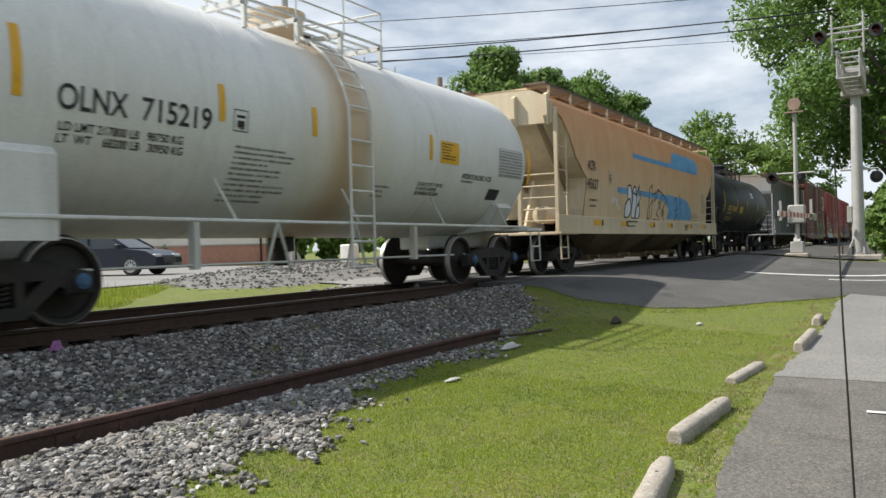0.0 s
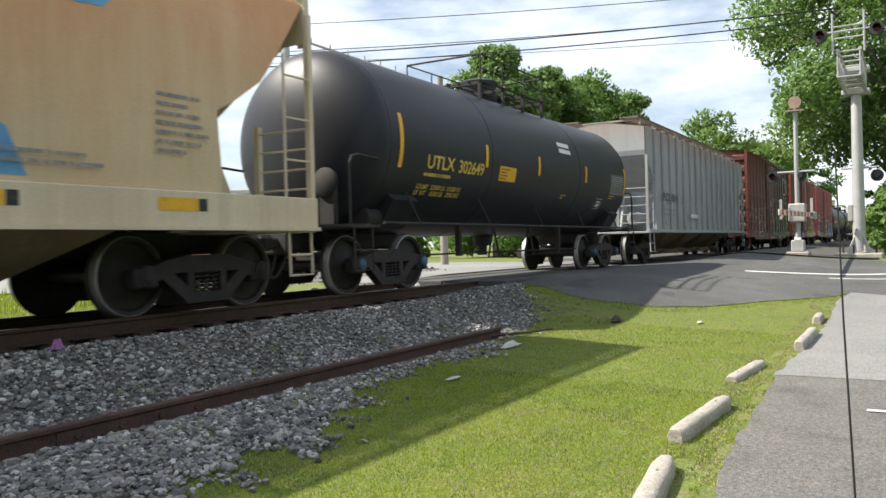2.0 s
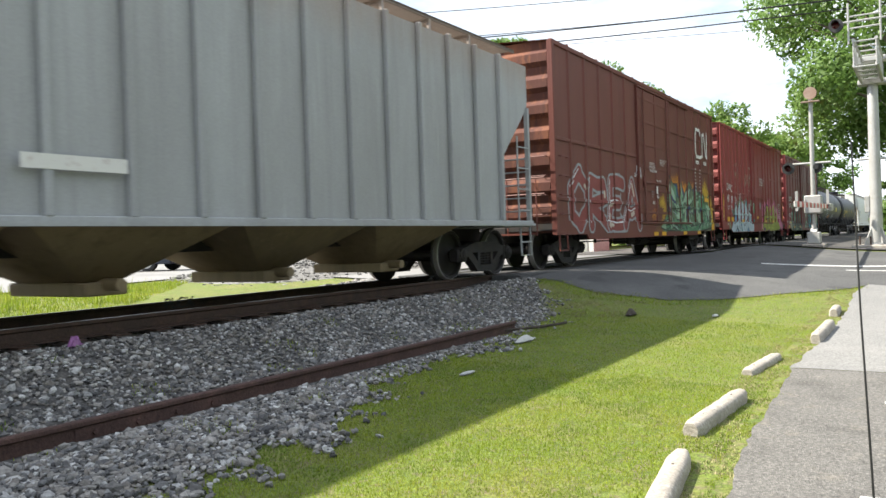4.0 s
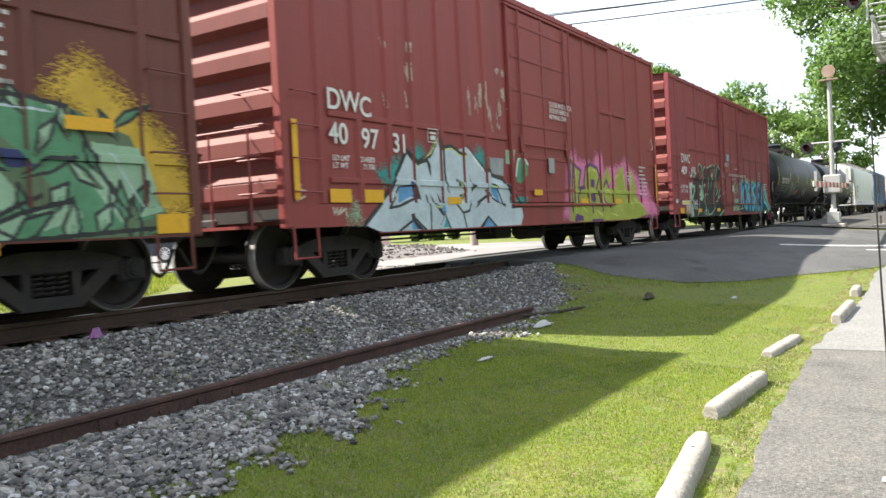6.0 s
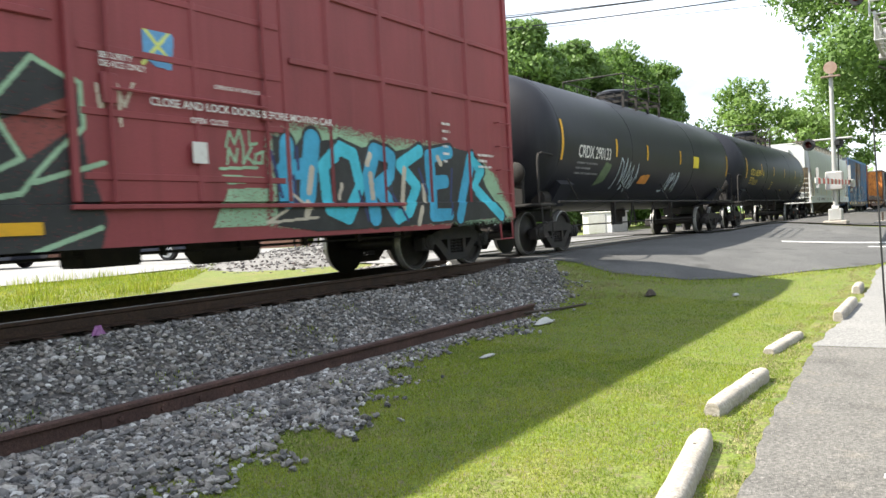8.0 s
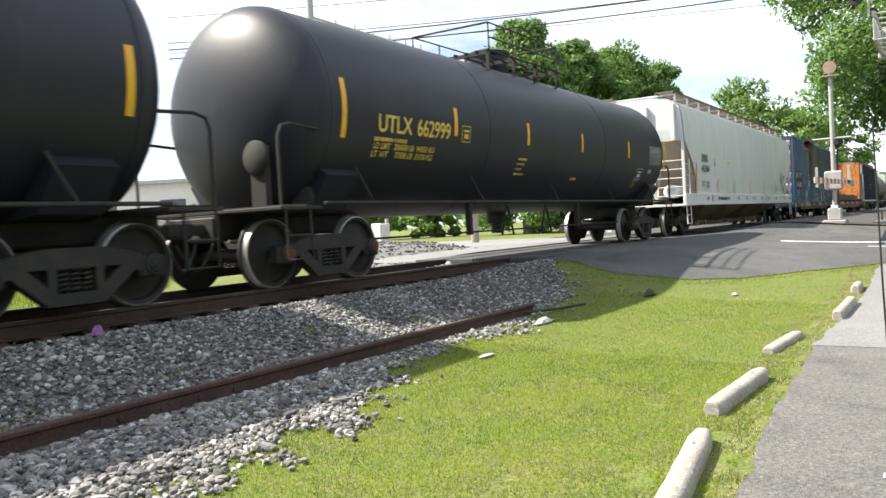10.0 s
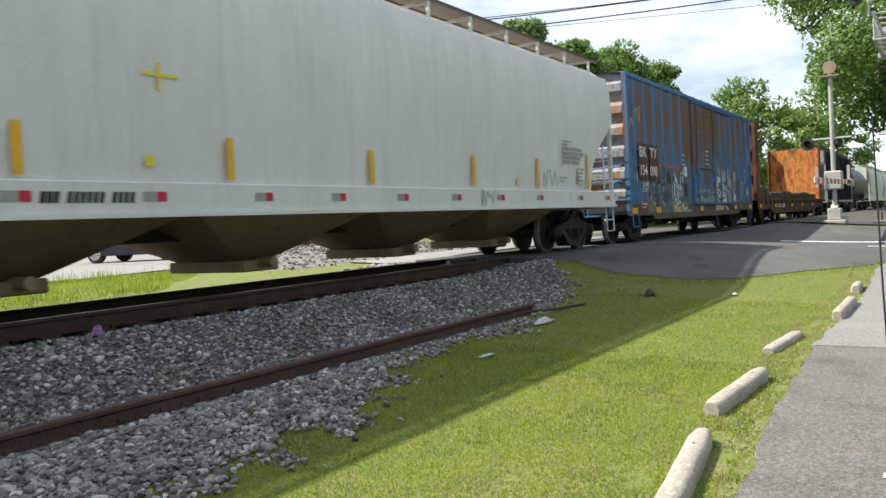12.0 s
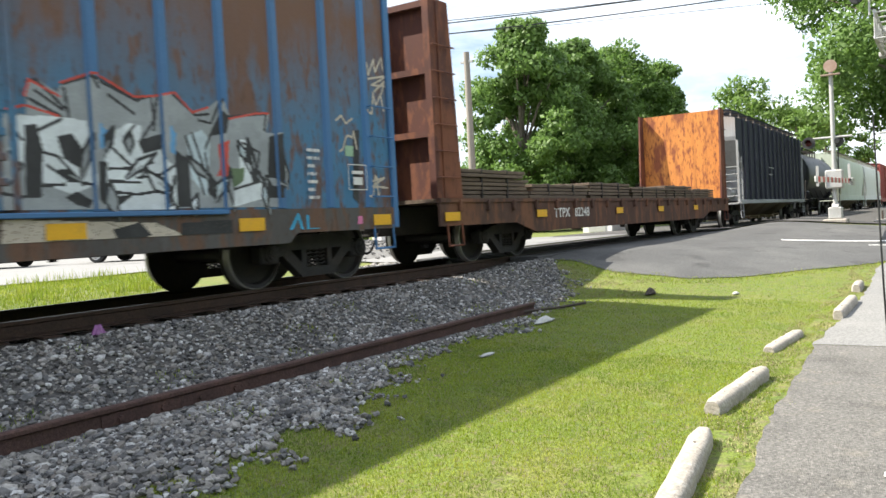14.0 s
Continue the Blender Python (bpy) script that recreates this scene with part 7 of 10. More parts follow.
cv.poly([(1.09, 1.95), (1.51, 1.81), (1.73, 2.02), (1.93, 1.92), (2.45, 1.99), (2.86, 1.89), (3.39, 1.97), (3.66, 1.88), (4.33, 2.00), (5.24, 2.02), (5.96, 1.96), (6.29, 1.40), (6.96, 0.85), (3.56, 0.77), (1.84, 0.76), (1.13, 0.85)], "black")
cv.stroke([(1.36, 1.83), (1.31, 1.20)], 0.39, "black")
cv.stroke([(1.26, 1.51), (1.78, 1.58)], 0.35, "black")
cv.stroke([(1.85, 1.92), (1.72, 1.23)], 0.39, "black")
cv.stroke([(2.38, 1.86), (2.04, 1.60), (2.10, 1.05), (2.47, 0.93), (2.79, 1.35), (2.67, 1.78), (2.38, 1.86)], 0.29000000000000004, "black")
cv.stroke([(3.14, 1.84), (2.98, 1.48), (3.06, 0.92)], 0.35, "black")
cv.stroke([(3.17, 1.86), (3.54, 1.78), (3.49, 1.53), (3.17, 1.36), (3.60, 0.91)], 0.31, "black")
cv.stroke([(4.28, 1.91), (3.75, 1.68), (4.17, 1.37), (3.89, 0.99), (3.60, 0.91)], 0.29000000000000004, "black")
cv.stroke([(5.14, 1.94), (4.52, 1.84), (4.54, 1.42), (4.98, 1.46)], 0.31, "black")
cv.stroke([(4.59, 1.42), (4.54, 0.92), (5.04, 0.93)], 0.29000000000000004, "black")
cv.stroke([(5.80, 1.87), (5.34, 0.88)], 0.31, "black")
cv.stroke([(5.80, 1.85), (6.16, 1.67), (5.86, 1.40), (6.75, 0.88)], 0.29000000000000004, "black")
cv.stroke([(1.36, 1.83), (1.31, 1.20)], 0.3, "sky")
cv.stroke([(1.26, 1.51), (1.78, 1.58)], 0.26, "sky")
cv.stroke([(1.85, 1.92), (1.72, 1.23)], 0.3, "sky")
cv.stroke([(2.38, 1.86), (2.04, 1.60), (2.10, 1.05), (2.47, 0.93), (2.79, 1.35), (2.67, 1.78), (2.38, 1.86)], 0.2, "cyan")
cv.stroke([(3.14, 1.84), (2.98, 1.48), (3.06, 0.92)], 0.26, "sky")
cv.stroke([(3.17, 1.86), (3.54, 1.78), (3.49, 1.53), (3.17, 1.36), (3.60, 0.91)], 0.22, "sky")
cv.stroke([(4.28, 1.91), (3.75, 1.68), (4.17, 1.37), (3.89, 0.99), (3.60, 0.91)], 0.2, "cyan")
cv.stroke([(5.14, 1.94), (4.52, 1.84), (4.54, 1.42), (4.98, 1.46)], 0.22, "sky")
cv.stroke([(4.59, 1.42), (4.54, 0.92), (5.04, 0.93)], 0.2, "sky")
cv.stroke([(5.80, 1.87), (5.34, 0.88)], 0.22, "sky")
cv.stroke([(5.80, 1.85), (6.16, 1.67), (5.86, 1.40), (6.75, 0.88)], 0.2, "cyan")
cv.stroke([(1.75, 1.27), (1.82, 1.56)], 0.1, "sand")
cv.stroke([(2.30, 1.20), (2.38, 1.35)], 0.1, "sand")
cv.stroke([(3.06, 1.20), (3.03, 1.52)], 0.1, "sand")
cv.stroke([(3.75, 1.03), (3.86, 1.62)], 0.1, "sand")
cv.stroke([(4.36, 1.16), (4.35, 1.38)], 0.1, "sand")
cv.stroke([(2.97, 1.67), (3.04, 1.79)], 0.1, "sand")
cv.stroke([(4.87, 1.74), (4.79, 1.83)], 0.1, "sand")
cv.stroke([(1.71, 1.12), (1.64, 0.95)], 0.1, "sand")
cv.stroke([(4.14, 0.81), (4.24, 1.03)], 0.1, "sand")
cv.stroke([(1.56, 1.82), (1.57, 1.55)], 0.05, "navy")
cv.stroke([(1.48, 1.46), (1.50, 1.13)], 0.05, "navy")
cv.stroke([(2.76, 1.28), (2.90, 0.88)], 0.05, "navy")
cv.stroke([(3.47, 1.32), (3.85, 0.86)], 0.05, "navy")
cv.stroke([(4.25, 1.63), (4.42, 1.29)], 0.05, "navy")
cv.stroke([(5.20, 1.66), (5.09, 0.93)], 0.05, "navy")
cv.stroke([(1.06, 1.74), (1.21, 1.20)], 0.05, "navy")
cv.poly([(2.22, 1.64), (2.41, 1.69), (2.41, 1.42), (2.23, 1.44)], "black")
cv.stroke([(0.36, 1.76), (0.42, 1.93), (0.49, 1.80), (0.57, 1.96), (0.62, 1.78)], 0.035, "mint")
cv.stroke([(0.72, 1.97), (0.72, 1.80), (0.84, 1.82)], 0.035, "mint")
cv.stroke([(0.37, 1.57), (0.40, 1.74), (0.49, 1.59), (0.53, 1.74)], 0.035, "mint")
cv.stroke([(0.62, 1.75), (0.61, 1.58), (0.75, 1.77), (0.67, 1.66), (0.78, 1.58)], 0.035, "mint")
cv.stroke([(0.81, 1.69), (0.93, 1.73), (0.90, 1.59), (0.79, 1.60), (0.81, 1.69)], 0.035, "mint")
cv.stroke([(0.26, 1.51), (0.82, 1.54)], 0.035, "mint")
cv.stroke([(0.30, 1.43), (0.90, 1.41)], 0.035, "mint")
cv.stroke([(0.37, 1.35), (0.72, 1.38)], 0.035, "mint")
cv.stroke([(-1.21, 2.27), (-1.18, 2.00), (-1.09, 2.29), (-1.07, 2.04), (-0.99, 2.30), (-0.91, 2.08), (-0.80, 2.32)], 0.035, "sand")
cv.stroke([(-0.97, 2.22), (-0.96, 1.89)], 0.035, "sand")
cv.stroke([(1.30, 1.04), (0.95, 0.89), (1.85, 0.94)], 0.035, "sand")
cv.stroke([(1.46, 1.23), (1.75, 1.05)], 0.035, "sand")
cv.poly([(-0.66, 2.88), (-0.52, 3.00), (-0.34, 3.05), (-0.27, 2.83), (-0.32, 2.51), (-0.52, 2.53), (-0.66, 2.62)], "blue")
cv.stroke([(-0.63, 2.90), (-0.32, 2.60)], 0.04, "lemon")
cv.stroke([(-0.29, 2.94), (-0.67, 2.54)], 0.04, "lemon")
cv.lay(c, face, "graffiti", "black letters outlined in mint and bright blue letters", marks)
sill_marks(c, mid, 0.85, [13.54, 15.95], 0.43, h=0.115)
sill_marks(c, mid, 0.84, [11.56], 0.42, h=0.16)

# blue boxcar
GRIMYSILL = paint("grimy_sill", (0.10, 0.095, 0.09), 0.8, (0.06, 0.045, 0.035), 0.7, (0.15, 0.08, 0.05))
PANELBROWN = paint("panel_brown", (0.10, 0.035, 0.025), 0.7, (0.06, 0.03, 0.025), 0.5)
c, mid, face, marks = boxcar(80.75, 95.02, 5.78, "weathered blue boxcar with rust patches and grey graffiti", 0.74, 4.36, BOXBLUE, BLUETRIM, PALEBLUE,
                             [-6.58, -5.76, -4.97, -4.2, -3.37, -2.49] + [2.31, 3.13, 3.92, 4.77, 5.67, 6.5], (-1.26, 1.46), hi_roof=0.1, slats=13, sill_m=GRIMYSILL, door_m=BOXBLUE)
X = lambda v: v - mid
for a, b, z0, z1 in ((81.45, 82.2, 1.68, 2.62), (82.35, 83.1, 1.68, 2.62)):
    patch(c, X(a), X(b), z0, z1, -1.4835, PANELBROWN, "number_panel", None, "brown panel behind the number")
flat_text("BK  TY", 0.27, X(81.52), 2.28, -1.487, CHALK, c, "reporting_mark", None, 1.3)
flat_text("154  098", 0.26, X(81.52), 1.8, -1.487, CHALK, c, "car_number", None, 1.12)
flat_text("LD LMT\nLT WT", 0.11, X(81.68), 1.5, -1.487, CHALK, c, "weight_stencil")
bars(c, X(85.4), 2.5, 0.35, 5, 0.14, CHALK, -1.487)
patch(c, X(85.55), X(85.85), 1.85, 2.15, -1.487, CHALK, "pale_label")
bars(c, X(88.0), 2.75, 0.55, 4, 0.14, CHALK, -1.512)
box_plate(c, X(93.9), 1.28, 0.4, 0.35, CHALK, -1.487)
bars(c, X(93.1), 1.8, 0.3, 7, 0.1, CHALK, -1.487)
bars(c, X(81.6), 1.05, 0.6, 2, 0.08, CHALK, -1.487)
rnd = random.Random(14)
cv = Canvas(X(80.9), X(94.9), 0.78, 4.2)
cv.poly([(-5.94, 0.80), (-5.69, 1.17), (-5.43, 1.57), (-4.77, 2.09), (-4.07, 2.11), (-2.15, 2.05), (-1.76, 1.86), (-1.87, 0.74), (-4.28, 0.77)], "slate", 0.06)
shards(cv, X(82.3), X(84.6), 0.95, 1.9, 26, ["slate", "grey", "black", "slate", "grey"], "black", rnd, 0.5)
cv.poly([(-4.86, 1.96), (-4.52, 1.79), (-4.58, 1.60), (-4.94, 1.56)], "black")
cv.poly([(-5.25, 1.28), (-4.91, 1.36), (-4.86, 0.92), (-5.11, 0.99)], "black")
cv.poly([(-4.06, 1.69), (-3.77, 2.03), (-3.47, 1.63), (-3.71, 1.60)], "black")
cv.poly([(-5.63, 0.99), (-5.30, 1.17), (-5.12, 0.93), (-5.49, 0.83)], "olive")
cv.poly([(-3.44, 1.88), (-3.31, 1.99), (-3.15, 1.91), (-2.87, 1.66), (-3.07, 1.41), (-3.04, 1.17), (-3.49, 1.17)], "white", 0.03)
cv.poly([(-3.30, 1.68), (-3.08, 1.68), (-3.11, 1.19), (-3.34, 1.17)], "black")
cv.poly([(-3.45, 1.83), (-3.31, 1.89), (-3.30, 1.71), (-3.46, 1.64)], "black")
cv.poly([(-2.93, 2.08), (-2.67, 1.94), (-2.48, 2.06), (-2.56, 1.69), (-2.77, 1.59), (-2.63, 1.78)], "black")
cv.poly([(-2.59, 2.00), (-2.47, 2.07), (-2.27, 1.83), (-2.29, 1.66), (-2.50, 1.67), (-2.64, 1.64)], "white", 0.03)
cv.poly([(-2.43, 1.60), (-1.87, 1.65), (-1.88, 1.24), (-2.44, 1.26)], "black")
cv.poly([(-3.02, 1.53), (-2.61, 1.64), (-2.49, 1.50), (-2.48, 1.26), (-2.99, 1.20)], "white", 0.04)
cv.poly([(-2.89, 1.42), (-2.64, 1.41), (-2.65, 1.26), (-2.90, 1.25)], "grey")
cv.poly([(-3.49, 1.15), (-2.95, 1.17), (-2.55, 1.07), (-2.21, 1.12), (-2.03, 0.86), (-2.56, 0.83), (-2.96, 1.03), (-3.34, 0.86), (-3.51, 0.91)], "sand", 0.05)
cv.poly([(-2.44, 1.07), (-2.27, 1.07), (-2.29, 0.90), (-2.45, 0.90)], "maroon")
cv.poly([(-3.51, 0.87), (-2.00, 0.84), (-1.50, 0.84), (-2.01, 0.71), (-2.98, 0.75), (-3.52, 0.76)], "grey", 0.05)
cv.stroke([(-3.44, 1.88), (-3.31, 1.98), (-3.15, 1.90), (-2.89, 1.67), (-3.09, 1.48), (-3.06, 1.19)], 0.04, "black")
cv.stroke([(-2.88, 1.42), (-2.65, 1.41), (-2.65, 1.25), (-2.90, 1.25), (-2.88, 1.42)], 0.04, "black")
cv.stroke([(-2.59, 2.00), (-2.47, 2.07), (-2.27, 1.84), (-2.31, 1.66)], 0.04, "black")
cv.stroke([(-2.57, 1.88), (-2.41, 1.89), (-2.29, 1.71)], 0.04, "black")
cv.stroke([(-3.02, 1.44), (-2.61, 1.59)], 0.04, "black")
cv.stroke([(-2.49, 1.50), (-2.47, 1.26)], 0.04, "black")
cv.stroke([(-3.42, 0.99), (-3.00, 1.12), (-2.76, 0.98), (-2.38, 1.14), (-2.06, 0.89)], 0.04, "black")
cv.stroke([(-3.43, 2.14), (-3.07, 2.13), (-2.96, 1.94), (-2.93, 2.08), (-2.14, 2.10), (-1.87, 1.73), (-1.65, 1.74)], 0.035, "red")
cv.stroke([(-5.84, 2.09), (-5.02, 2.07), (-4.85, 1.59), (-4.76, 2.10), (-4.02, 2.11), (-2.40, 2.06)], 0.035, "red")
cv.stroke([(-6.11, 0.87), (-5.80, 1.14), (-5.65, 1.15)], 0.035, "red")
cv.poly([(-1.34, 1.07), (-1.03, 1.51), (-0.42, 1.55), (1.04, 1.53), (1.20, 1.03)], "grey", 0.03)
cv.poly([(-0.27, 1.39), (0.30, 1.37), (0.28, 1.20), (-0.28, 1.20)], "black")
cv.stroke([(-0.69, 1.12), (-0.33, 1.09)], 0.08, "blue")
cv.stroke([(-1.20, 1.08), (-0.96, 1.47), (-0.77, 1.48), (-0.76, 1.17)], 0.05, "black")
cv.stroke([(-0.68, 1.17), (-0.42, 1.47), (-0.09, 1.53), (0.34, 1.39), (0.51, 1.16)], 0.05, "black")
cv.stroke([(0.60, 1.10), (0.58, 1.39), (0.88, 1.49), (1.02, 1.30), (0.85, 1.13)], 0.05, "black")
cv.stroke([(-1.12, 1.22), (-0.79, 1.28)], 0.05, "black")
cv.stroke([(-1.35, 1.00), (1.19, 0.96)], 0.05, "black")
cv.poly([(1.34, 1.07), (1.40, 1.90), (1.63, 1.92), (1.66, 2.22), (1.74, 2.25), (1.94, 2.15), (2.00, 2.25), (2.28, 2.36), (2.48, 2.27), (2.76, 2.18), (3.03, 2.22), (3.24, 2.28), (3.48, 2.10), (3.70, 2.17), (3.89, 2.30), (3.97, 2.09), (4.42, 2.18), (4.63, 2.18), (4.56, 1.95), (4.86, 1.97), (4.81, 1.73), (4.70, 1.07)], "grey")
cv.poly([(1.45, 1.85), (1.57, 1.91), (1.96, 1.92), (2.22, 1.91), (2.25, 1.52), (2.27, 1.30), (2.03, 1.21), (1.76, 1.30), (1.72, 1.58), (1.74, 1.79), (1.62, 1.81), (1.58, 1.49), (1.43, 1.57)], "white")
cv.poly([(2.41, 1.77), (2.67, 1.92), (2.82, 1.91), (2.80, 1.70), (3.03, 1.68), (3.10, 1.55), (3.22, 1.50), (3.19, 1.05), (2.39, 1.06), (2.34, 1.27), (2.39, 1.52)], "white")
cv.poly([(3.37, 1.83), (3.59, 1.92), (3.70, 1.82), (3.62, 1.18), (3.42, 1.39)], "ice")
cv.poly([(4.10, 1.84), (4.29, 1.85), (4.28, 1.41), (4.51, 1.34), (4.50, 1.18), (3.99, 1.07), (3.95, 1.26), (4.12, 1.51)], "white")
cv.poly([(1.61, 1.82), (1.72, 1.84), (1.77, 1.61), (1.72, 1.18), (1.58, 1.18)], "black")
cv.poly([(1.91, 1.74), (2.06, 1.78), (2.18, 1.61), (2.12, 1.45), (1.96, 1.54)], "black")
cv.poly([(2.29, 1.52), (2.41, 1.52), (2.36, 1.09), (2.28, 1.15)], "black")
cv.poly([(3.21, 1.69), (3.39, 1.59), (3.40, 1.08), (3.23, 1.08)], "black")
cv.poly([(2.77, 1.75), (3.08, 1.85), (3.05, 1.68), (2.83, 1.62)], "black")
cv.poly([(3.62, 1.67), (3.72, 1.86), (3.91, 1.90), (3.97, 2.09), (3.88, 2.15), (3.73, 1.93), (3.62, 1.74)], "black")
cv.poly([(4.61, 1.91), (4.86, 1.97), (4.77, 1.18), (4.52, 1.18)], "black")
cv.poly([(2.33, 1.90), (2.43, 1.83), (2.42, 1.68), (2.31, 1.64)], "blue")
cv.poly([(3.15, 1.94), (3.25, 1.86), (3.22, 1.62), (3.13, 1.65)], "blue")
cv.poly([(3.81, 1.77), (3.95, 1.83), (3.91, 1.58), (3.96, 1.35), (3.86, 1.33), (3.83, 1.43), (3.76, 1.41), (3.83, 1.51)], "red")
cv.poly([(3.95, 1.51), (4.19, 1.52), (4.16, 1.37), (3.95, 1.26)], "olive")
cv.poly([(1.95, 1.18), (2.07, 1.24), (2.23, 1.15), (2.19, 1.08), (2.06, 1.11)], "black")
cv.poly([(2.40, 1.18), (2.69, 1.21), (2.50, 1.09)], "black")
cv.poly([(1.34, 0.99), (2.90, 0.92), (3.25, 0.78), (1.32, 0.77)], "sand", 0.06)
cv.poly([(2.41, 0.87), (2.71, 0.93), (2.85, 0.79), (2.44, 0.76)], "black")
cv.poly([(3.22, 0.91), (3.93, 0.93), (3.91, 0.69), (3.20, 0.71)], "black", 0.03)
cv.stroke([(1.66, 2.21), (1.74, 2.24), (2.00, 2.01)], 0.03, "black")
cv.stroke([(1.73, 2.14), (1.98, 1.99)], 0.03, "black")
cv.stroke([(1.67, 2.06), (1.96, 1.93)], 0.03, "black")
cv.stroke([(2.00, 2.23), (2.28, 2.34), (2.34, 2.23)], 0.03, "black")
cv.stroke([(2.01, 2.19), (2.04, 1.93)], 0.03, "black")
cv.stroke([(2.28, 2.34), (2.80, 2.15)], 0.03, "black")
cv.stroke([(2.47, 2.18), (2.75, 2.02)], 0.03, "black")
cv.stroke([(2.80, 2.17), (2.96, 2.22), (2.98, 1.97), (2.81, 1.76)], 0.03, "black")
cv.stroke([(3.03, 2.21), (2.97, 1.87)], 0.03, "black")
cv.stroke([(3.24, 2.26), (3.52, 2.07), (3.70, 2.10)], 0.03, "black")
cv.stroke([(3.56, 2.02), (3.73, 2.00), (3.89, 2.28)], 0.03, "black")
cv.stroke([(3.97, 2.09), (4.58, 2.18), (4.54, 1.98)], 0.03, "black")
cv.stroke([(1.74, 1.79), (1.96, 1.90)], 0.03, "black")
cv.stroke([(1.75, 1.59), (1.90, 1.56), (2.14, 1.30)], 0.03, "black")
cv.stroke([(1.80, 1.47), (1.97, 1.36), (2.24, 1.30)], 0.03, "black")
cv.stroke([(1.45, 1.85), (1.58, 1.69)], 0.03, "black")
cv.stroke([(2.62, 1.78), (2.74, 1.90)], 0.03, "black")
cv.stroke([(2.42, 1.71), (2.71, 1.47), (2.94, 1.54)], 0.03, "black")
cv.stroke([(2.42, 1.46), (2.86, 1.48), (2.78, 1.38)], 0.03, "black")
cv.stroke([(2.41, 1.34), (2.77, 1.33)], 0.03, "black")
cv.stroke([(2.74, 1.38), (3.01, 1.41), (3.18, 1.52)], 0.03, "black")
cv.stroke([(3.37, 1.83), (3.58, 1.22)], 0.03, "black")
cv.stroke([(3.46, 1.87), (3.66, 1.32)], 0.03, "black")
cv.stroke([(3.62, 1.67), (3.67, 1.25)], 0.03, "black")
cv.stroke([(4.09, 1.77), (4.31, 1.41)], 0.03, "black")
cv.stroke([(4.19, 1.81), (4.44, 1.71), (4.36, 1.41)], 0.03, "black")
cv.stroke([(1.43, 1.57), (1.57, 1.46)], 0.03, "black")
cv.stroke([(1.41, 1.29), (1.56, 1.44)], 0.03, "black")
cv.stroke([(1.64, 1.28), (1.95, 1.30)], 0.03, "black")
cv.stroke([(2.41, 1.24), (2.73, 1.21), (3.00, 1.25)], 0.03, "black")
cv.stroke([(1.35, 1.21), (1.52, 1.18), (1.72, 1.21)], 0.03, "black")
cv.stroke([(3.95, 1.26), (4.25, 1.33), (4.51, 1.39)], 0.03, "black")
cv.stroke([(1.43, 1.94), (1.63, 2.00), (1.93, 1.93)], 0.022, "red")
cv.stroke([(1.63, 2.09), (1.68, 2.23), (1.96, 2.11)], 0.022, "red")
cv.stroke([(1.98, 2.24), (2.27, 2.36), (2.35, 2.37), (2.76, 2.19)], 0.022, "red")
cv.stroke([(2.76, 2.19), (3.03, 2.23), (3.26, 2.29), (3.48, 2.10), (3.70, 2.17)], 0.022, "red")
cv.stroke([(3.99, 2.07), (4.42, 2.17), (4.63, 2.19)], 0.022, "red")
cv.stroke([(6.60, 3.07), (6.62, 2.90), (6.76, 3.14), (6.78, 2.96), (6.95, 3.19), (6.97, 3.01)], 0.028, "sand")
cv.stroke([(6.62, 2.85), (7.08, 2.95), (6.69, 2.77), (7.11, 2.79)], 0.028, "sand")
cv.stroke([(6.75, 2.69), (6.99, 2.85), (6.90, 2.66)], 0.028, "sand")
cv.stroke([(5.87, 2.21), (5.98, 2.28), (6.07, 2.18), (6.21, 2.26)], 0.028, "sand")
cv.stroke([(6.56, 1.41), (6.87, 1.46), (6.59, 1.34), (6.93, 1.32)], 0.028, "sand")
cv.poly([(6.03, 1.88), (6.20, 1.89), (6.19, 1.74), (6.02, 1.74)], "mint")
cv.poly([(6.22, 2.10), (6.35, 2.11), (6.26, 1.10), (6.14, 1.18)], "black", 0.04)
cv.stroke([(4.87, 0.79), (5.00, 0.96), (5.07, 0.78)], 0.05, "sky")
cv.stroke([(5.17, 0.94), (5.17, 0.76), (5.37, 0.77)], 0.05, "sky")
cv.poly([(6.18, 0.92), (6.27, 0.92), (6.27, 0.82), (6.17, 0.82)], "pink")
shards(cv, X(89.9), X(92.8), 1.05, 1.8, 20, ["grey", "white", "black", "ice", "grey"], "black", rnd, 0.34)
for x0, z0, h in ((81.2, 1.6, 0.3), (80.98, 3.0, 0.5), (82.6, 1.0, 0.2), (94.4, 2.4, 0.6), (94.35, 1.2, 0.3), (93.8, 1.8, 0.3), (81.5, 3.2, 0.4)):
    tag(cv, X(x0), z0, h, 2, "sand", rnd, 0.03)
cv.lay(c, face, "graffiti", "grey, white and black letters with a thin red outline", marks)
sill_marks(c, mid, 0.79, [80.8, 82.75, 84.6, 87.2, 89.6, 91.9, 94.4], 0.4, h=0.15)
patch(c, X(82.0), X(82.2), 0.9, 1.0, -1.485, REDCHIP, "red_reflector")

